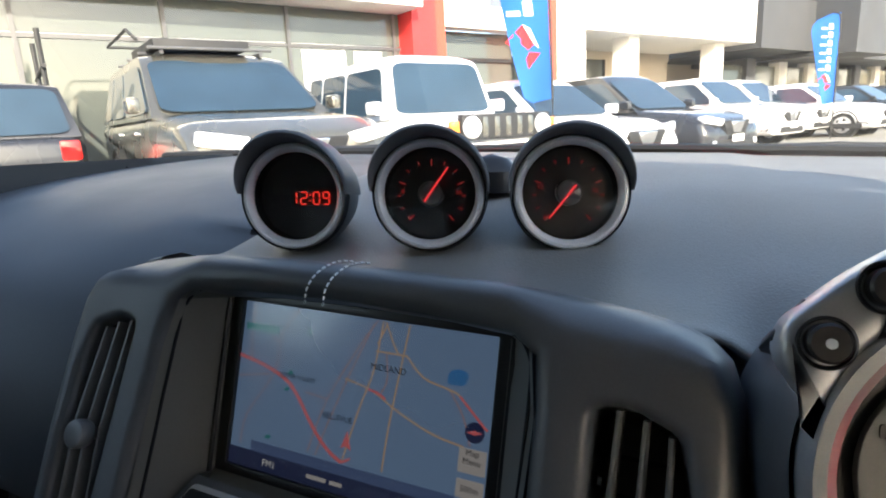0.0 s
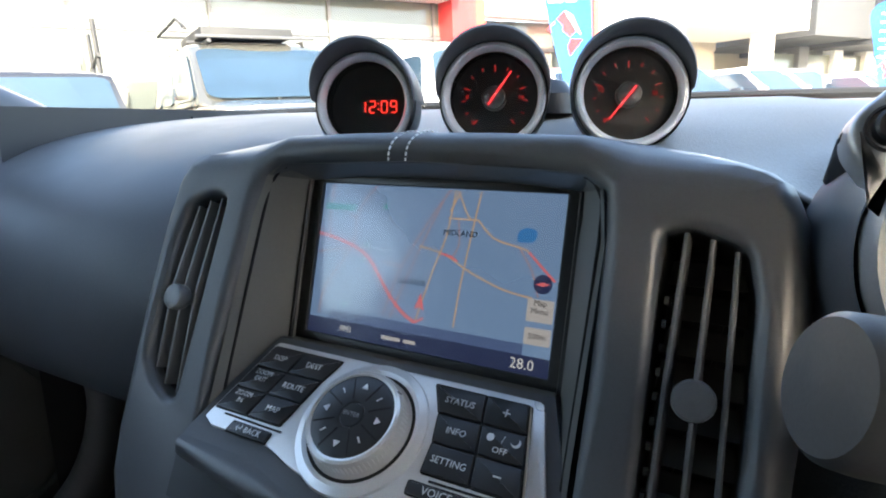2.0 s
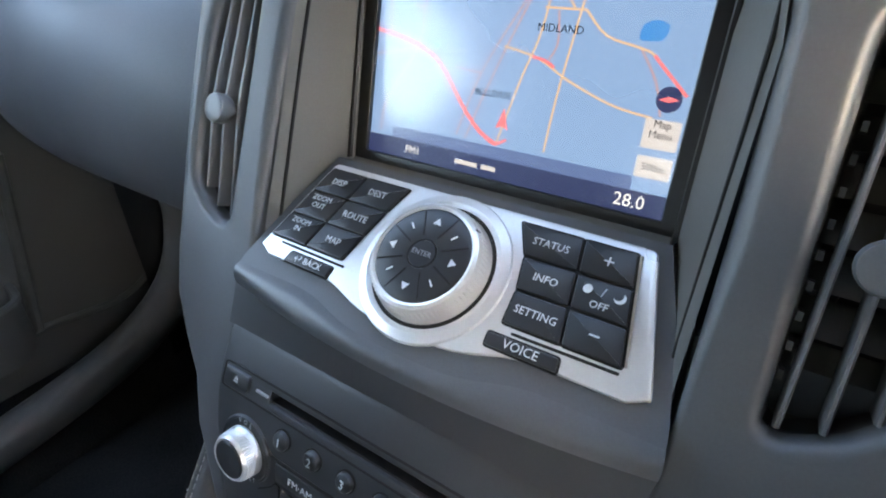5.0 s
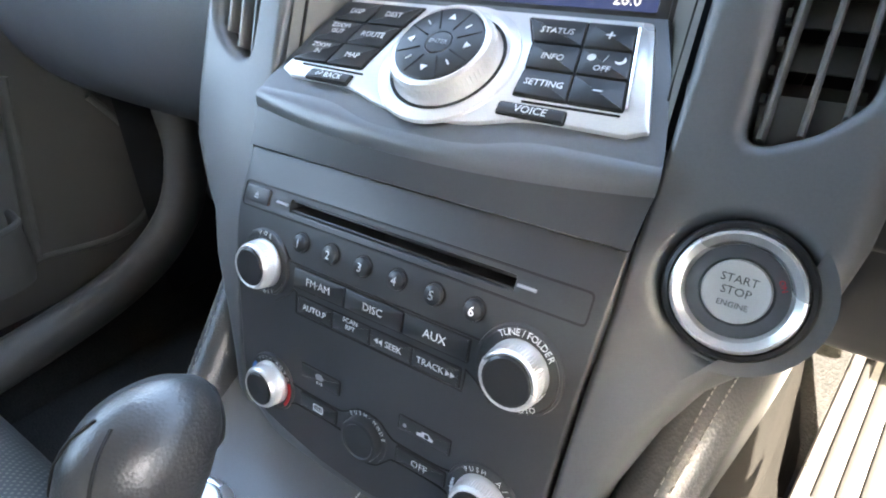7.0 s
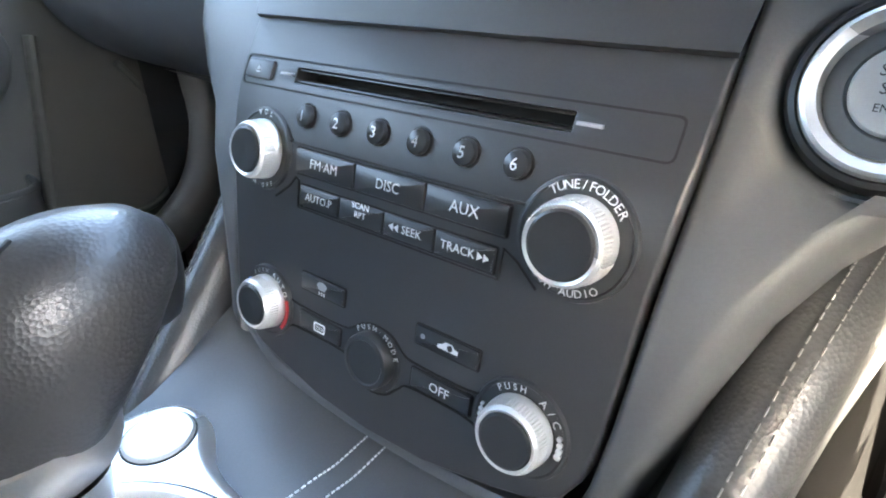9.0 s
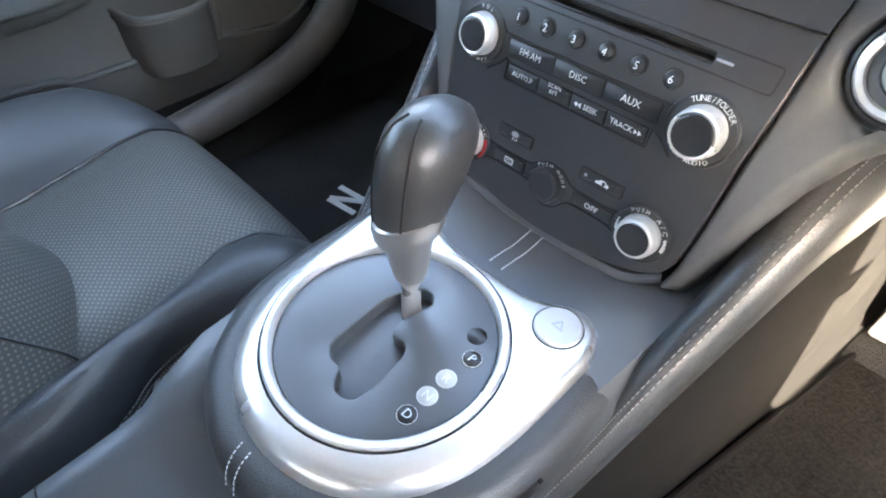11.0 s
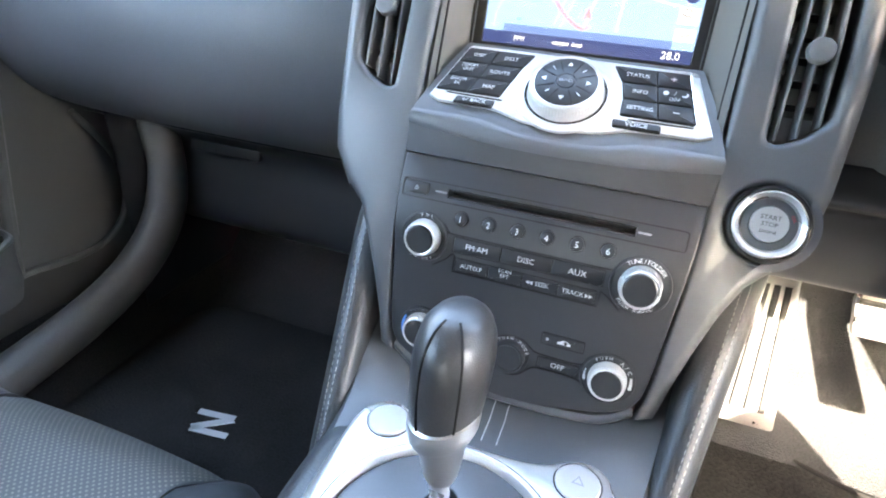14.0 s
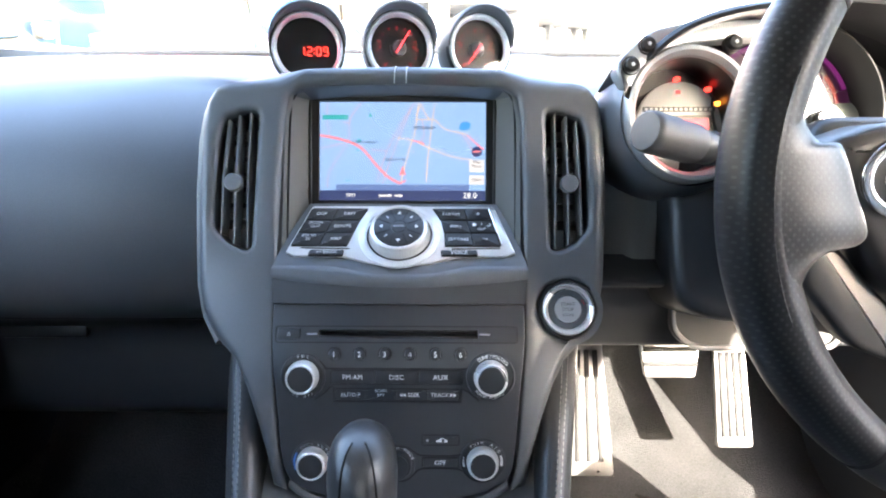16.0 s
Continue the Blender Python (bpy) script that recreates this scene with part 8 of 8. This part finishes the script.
for k, w, z in ((0.75, 1.0, 1.55), (3.2, 1.0, 1.75), (4.4, 0.7, 1.75), (7.1, 0.55, 1.75)):
    slab("poster", k, k + w, z, z + 0.78, -0.66 if k > 6 else 0.004, -0.655 if k > 6 else 0.012, POSTER, shop, "white poster on the glass")
lampost = thing("yard_lamp", LOT @ pose(-11.2, 9.0, 0), "dark yard lamp on a thin post", "lamp post")
part("post", tube(B(), [(0, 0, 0), (0, 0, 4.2)], 0.05, 8), UNDER, lampost)
part("lamp_head", prism(B(), disc(0, 0, 0.22, 12), 4.1, 4.4, 0.05), UNDER, lampost)

wing = thing("covered_shopfront", along(11.6), "white covered shopfront on square pillars", "shop building")


def wslab(name, k0, k1, z0, z1, d0, d1, mat, label="", r=0.0):
    return part(name, box(B(), k0, k1, z0, z1, d0, d1, r), mat, wing, label)


wslab("glazing", 0, 5.2, 0.1, 2.95, -3.05, -3.0, SHOP_GLASS, "tall shop windows")
for k in (0.0, 1.7, 3.4, 5.1):
    wslab("mullion", k, k + 0.1, 0.1, 2.95, -3.05, -2.94, UNDER)
wslab("transom", 0, 5.2, 1.9, 2.0, -3.05, -2.95, UNDER)
wslab("head_wall", 0, 9.5, 2.95, 3.6, -3.2, -3.0, RENDER_BEIGE)
wslab("side_wall", 5.2, 9.4, 0, 3.2, -3.2, -3.0, RENDER_BEIGE, "beige rendered wall")
wslab("canopy", -0.2, 9.4, 3.25, 5.0, -3.4, 0.6, RENDER_WHITE, "deep white canopy")
for k in (2.4, 7.6):
    wslab("pillar", k, k + 0.55, 0, 3.25, -0.5, 0.1, RENDER_WHITE, "square white pillar", 0.02)

dark = thing("charcoal_building", along(21.5), "low charcoal-clad building with a stepped roofline", "shop building")
for k0, k1, z0, z1, d0, d1 in ((0, 4.6, 3.1, 5.1, -5, 0.6), (4.6, 9.5, 2.9, 5.4, -5, 2.2), (9.5, 26, 2.9, 4.9, -5, 0.8)):
    part("fascia", box(B(), k0, k1, z0, z1, d0, d1), CHARCOAL, dark, "charcoal fascia")
part("rear_wall", box(B(), 0, 26, 0, 3.2, -5.2, -4.9), RENDER_BEIGE, dark)
for i in range(8):
    k = 0.6 + 3.1 * i
    part("shop_window", box(B(), k, k + 2.3, 0.3, 2.7, -1.6, -1.5), SHOP_GLASS, dark)
    part("pier", box(B(), k + 2.3, k + 3.1, 0, 3.0, -1.8, -1.3), RENDER_WHITE if i in (1, 2, 5) else CHARCOAL, dark)
far = thing("far_building", LOT @ pose(14, 62, 0), "pale low building far across the road", "building")
part("wall", box(B(), -16, 30, 0, 8, 0, 5), RENDER_WHITE, far)
part("roof", box(B(), -16.5, 30.5, -0.5, 8.5, 5, 5.4), CHARCOAL, far)
for i in range(8):
    part("window", box(B(), -14 + 5.2 * i, -11 + 5.2 * i, -0.1, 0.02, 1.5, 3.6), SHOP_GLASS, far)

# unseen walls behind and driver's side, added to block low sky and give fill
for nm, x0, x1, y0, y1 in (("wall_east", 10.5, 10.8, -12.0, 3.0), ("wall_south", -16.0, 10.8, -12.3, -12.0)):
    alone(nm, box(B(), x0, x1, y0, y1, 0, 2.9), RENDER_WHITE, "unseen white wall added to block low sky glare", "wall", kind="structure", m=LOT)


def banner(x, y, z0, h, w, lean, label):
    """A tall printed banner on a curved pole; its print is plain shapes."""
    f = thing("feather_banner", LOT @ pose(x, y, 0, 0, 0, -8), label, "banner", "feather banners")
    pole = [(0.0, 0, 0), (0.01, 0, z0), (0.0 + lean * 0.3, 0, z0 + h * 0.5), (lean, 0, z0 + h * 0.94), (lean - 0.15, 0, z0 + h)]
    part("pole", tube(B(), smooth_path(pole, 5), 0.018, 8), UNDER, f)
    rows = []
    for i in range(19):
        t = i / 18
        right = blend(0.0, lean, t)
        wid = w * (0.42 + 0.58 * min(1, t * 1.25)) * (1 if t < 0.85 else math.sqrt(max(0.0, 1 - ((t - 0.85) / 0.155) ** 2)))
        rows.append([(right - wid * s, 0.05 * math.sin(7 * t + 3 * s) * s, z0 + h * t - 0.06 * (1 - t) * (s)) for s in span(0, 1, 6)])
    part("cloth", sheet(B(), rows), FLAG_BLUE, f, "blue printed cloth")

    def shape(name, pts, mat):
        for side in (-1, 1):
            bm = B()
            loop = [(blend(0.0, lean, b) - a * w * 0.8, 0.05 * math.sin(7 * b + 3 * a) * a + side * 0.012, z0 + h * b) for a, b in pts]
            bm.faces.new([bm.verts.new(p) for p in loop])
            part(name, bm, mat, f, smooth=0)
    shape("emblem", [(0.18, 0.20), (0.50, 0.12), (0.62, 0.17), (0.40, 0.21)], FLAG_RED)
    shape("emblem", [(0.30, 0.24), (0.52, 0.20), (0.86, 0.26), (0.50, 0.33)], FLAG_RED)
    shape("emblem_edge", [(0.20, 0.22), (0.30, 0.24), (0.50, 0.33), (0.36, 0.31)], FLAG_WHITE)
    for i in range(6):
        b = 0.36 + 0.092 * i
        shape("writing_bar", [(0.28, b), (0.46, b + 0.004), (0.48, b + 0.068), (0.30, b + 0.064)], FLAG_WHITE)
        shape("writing_bar", [(0.52, b + 0.006), (0.80, b + 0.012), (0.80, b + 0.034), (0.53, b + 0.028)], FLAG_WHITE)
    return f


banner(-1.92, 8.20, 1.2, 3.1, 0.95, -0.12, "blue feather banner with white print beside the cars")
banner(2.95, 18.6, 0.95, 2.25, 0.62, -0.02, "blue feather banner with white print further along")
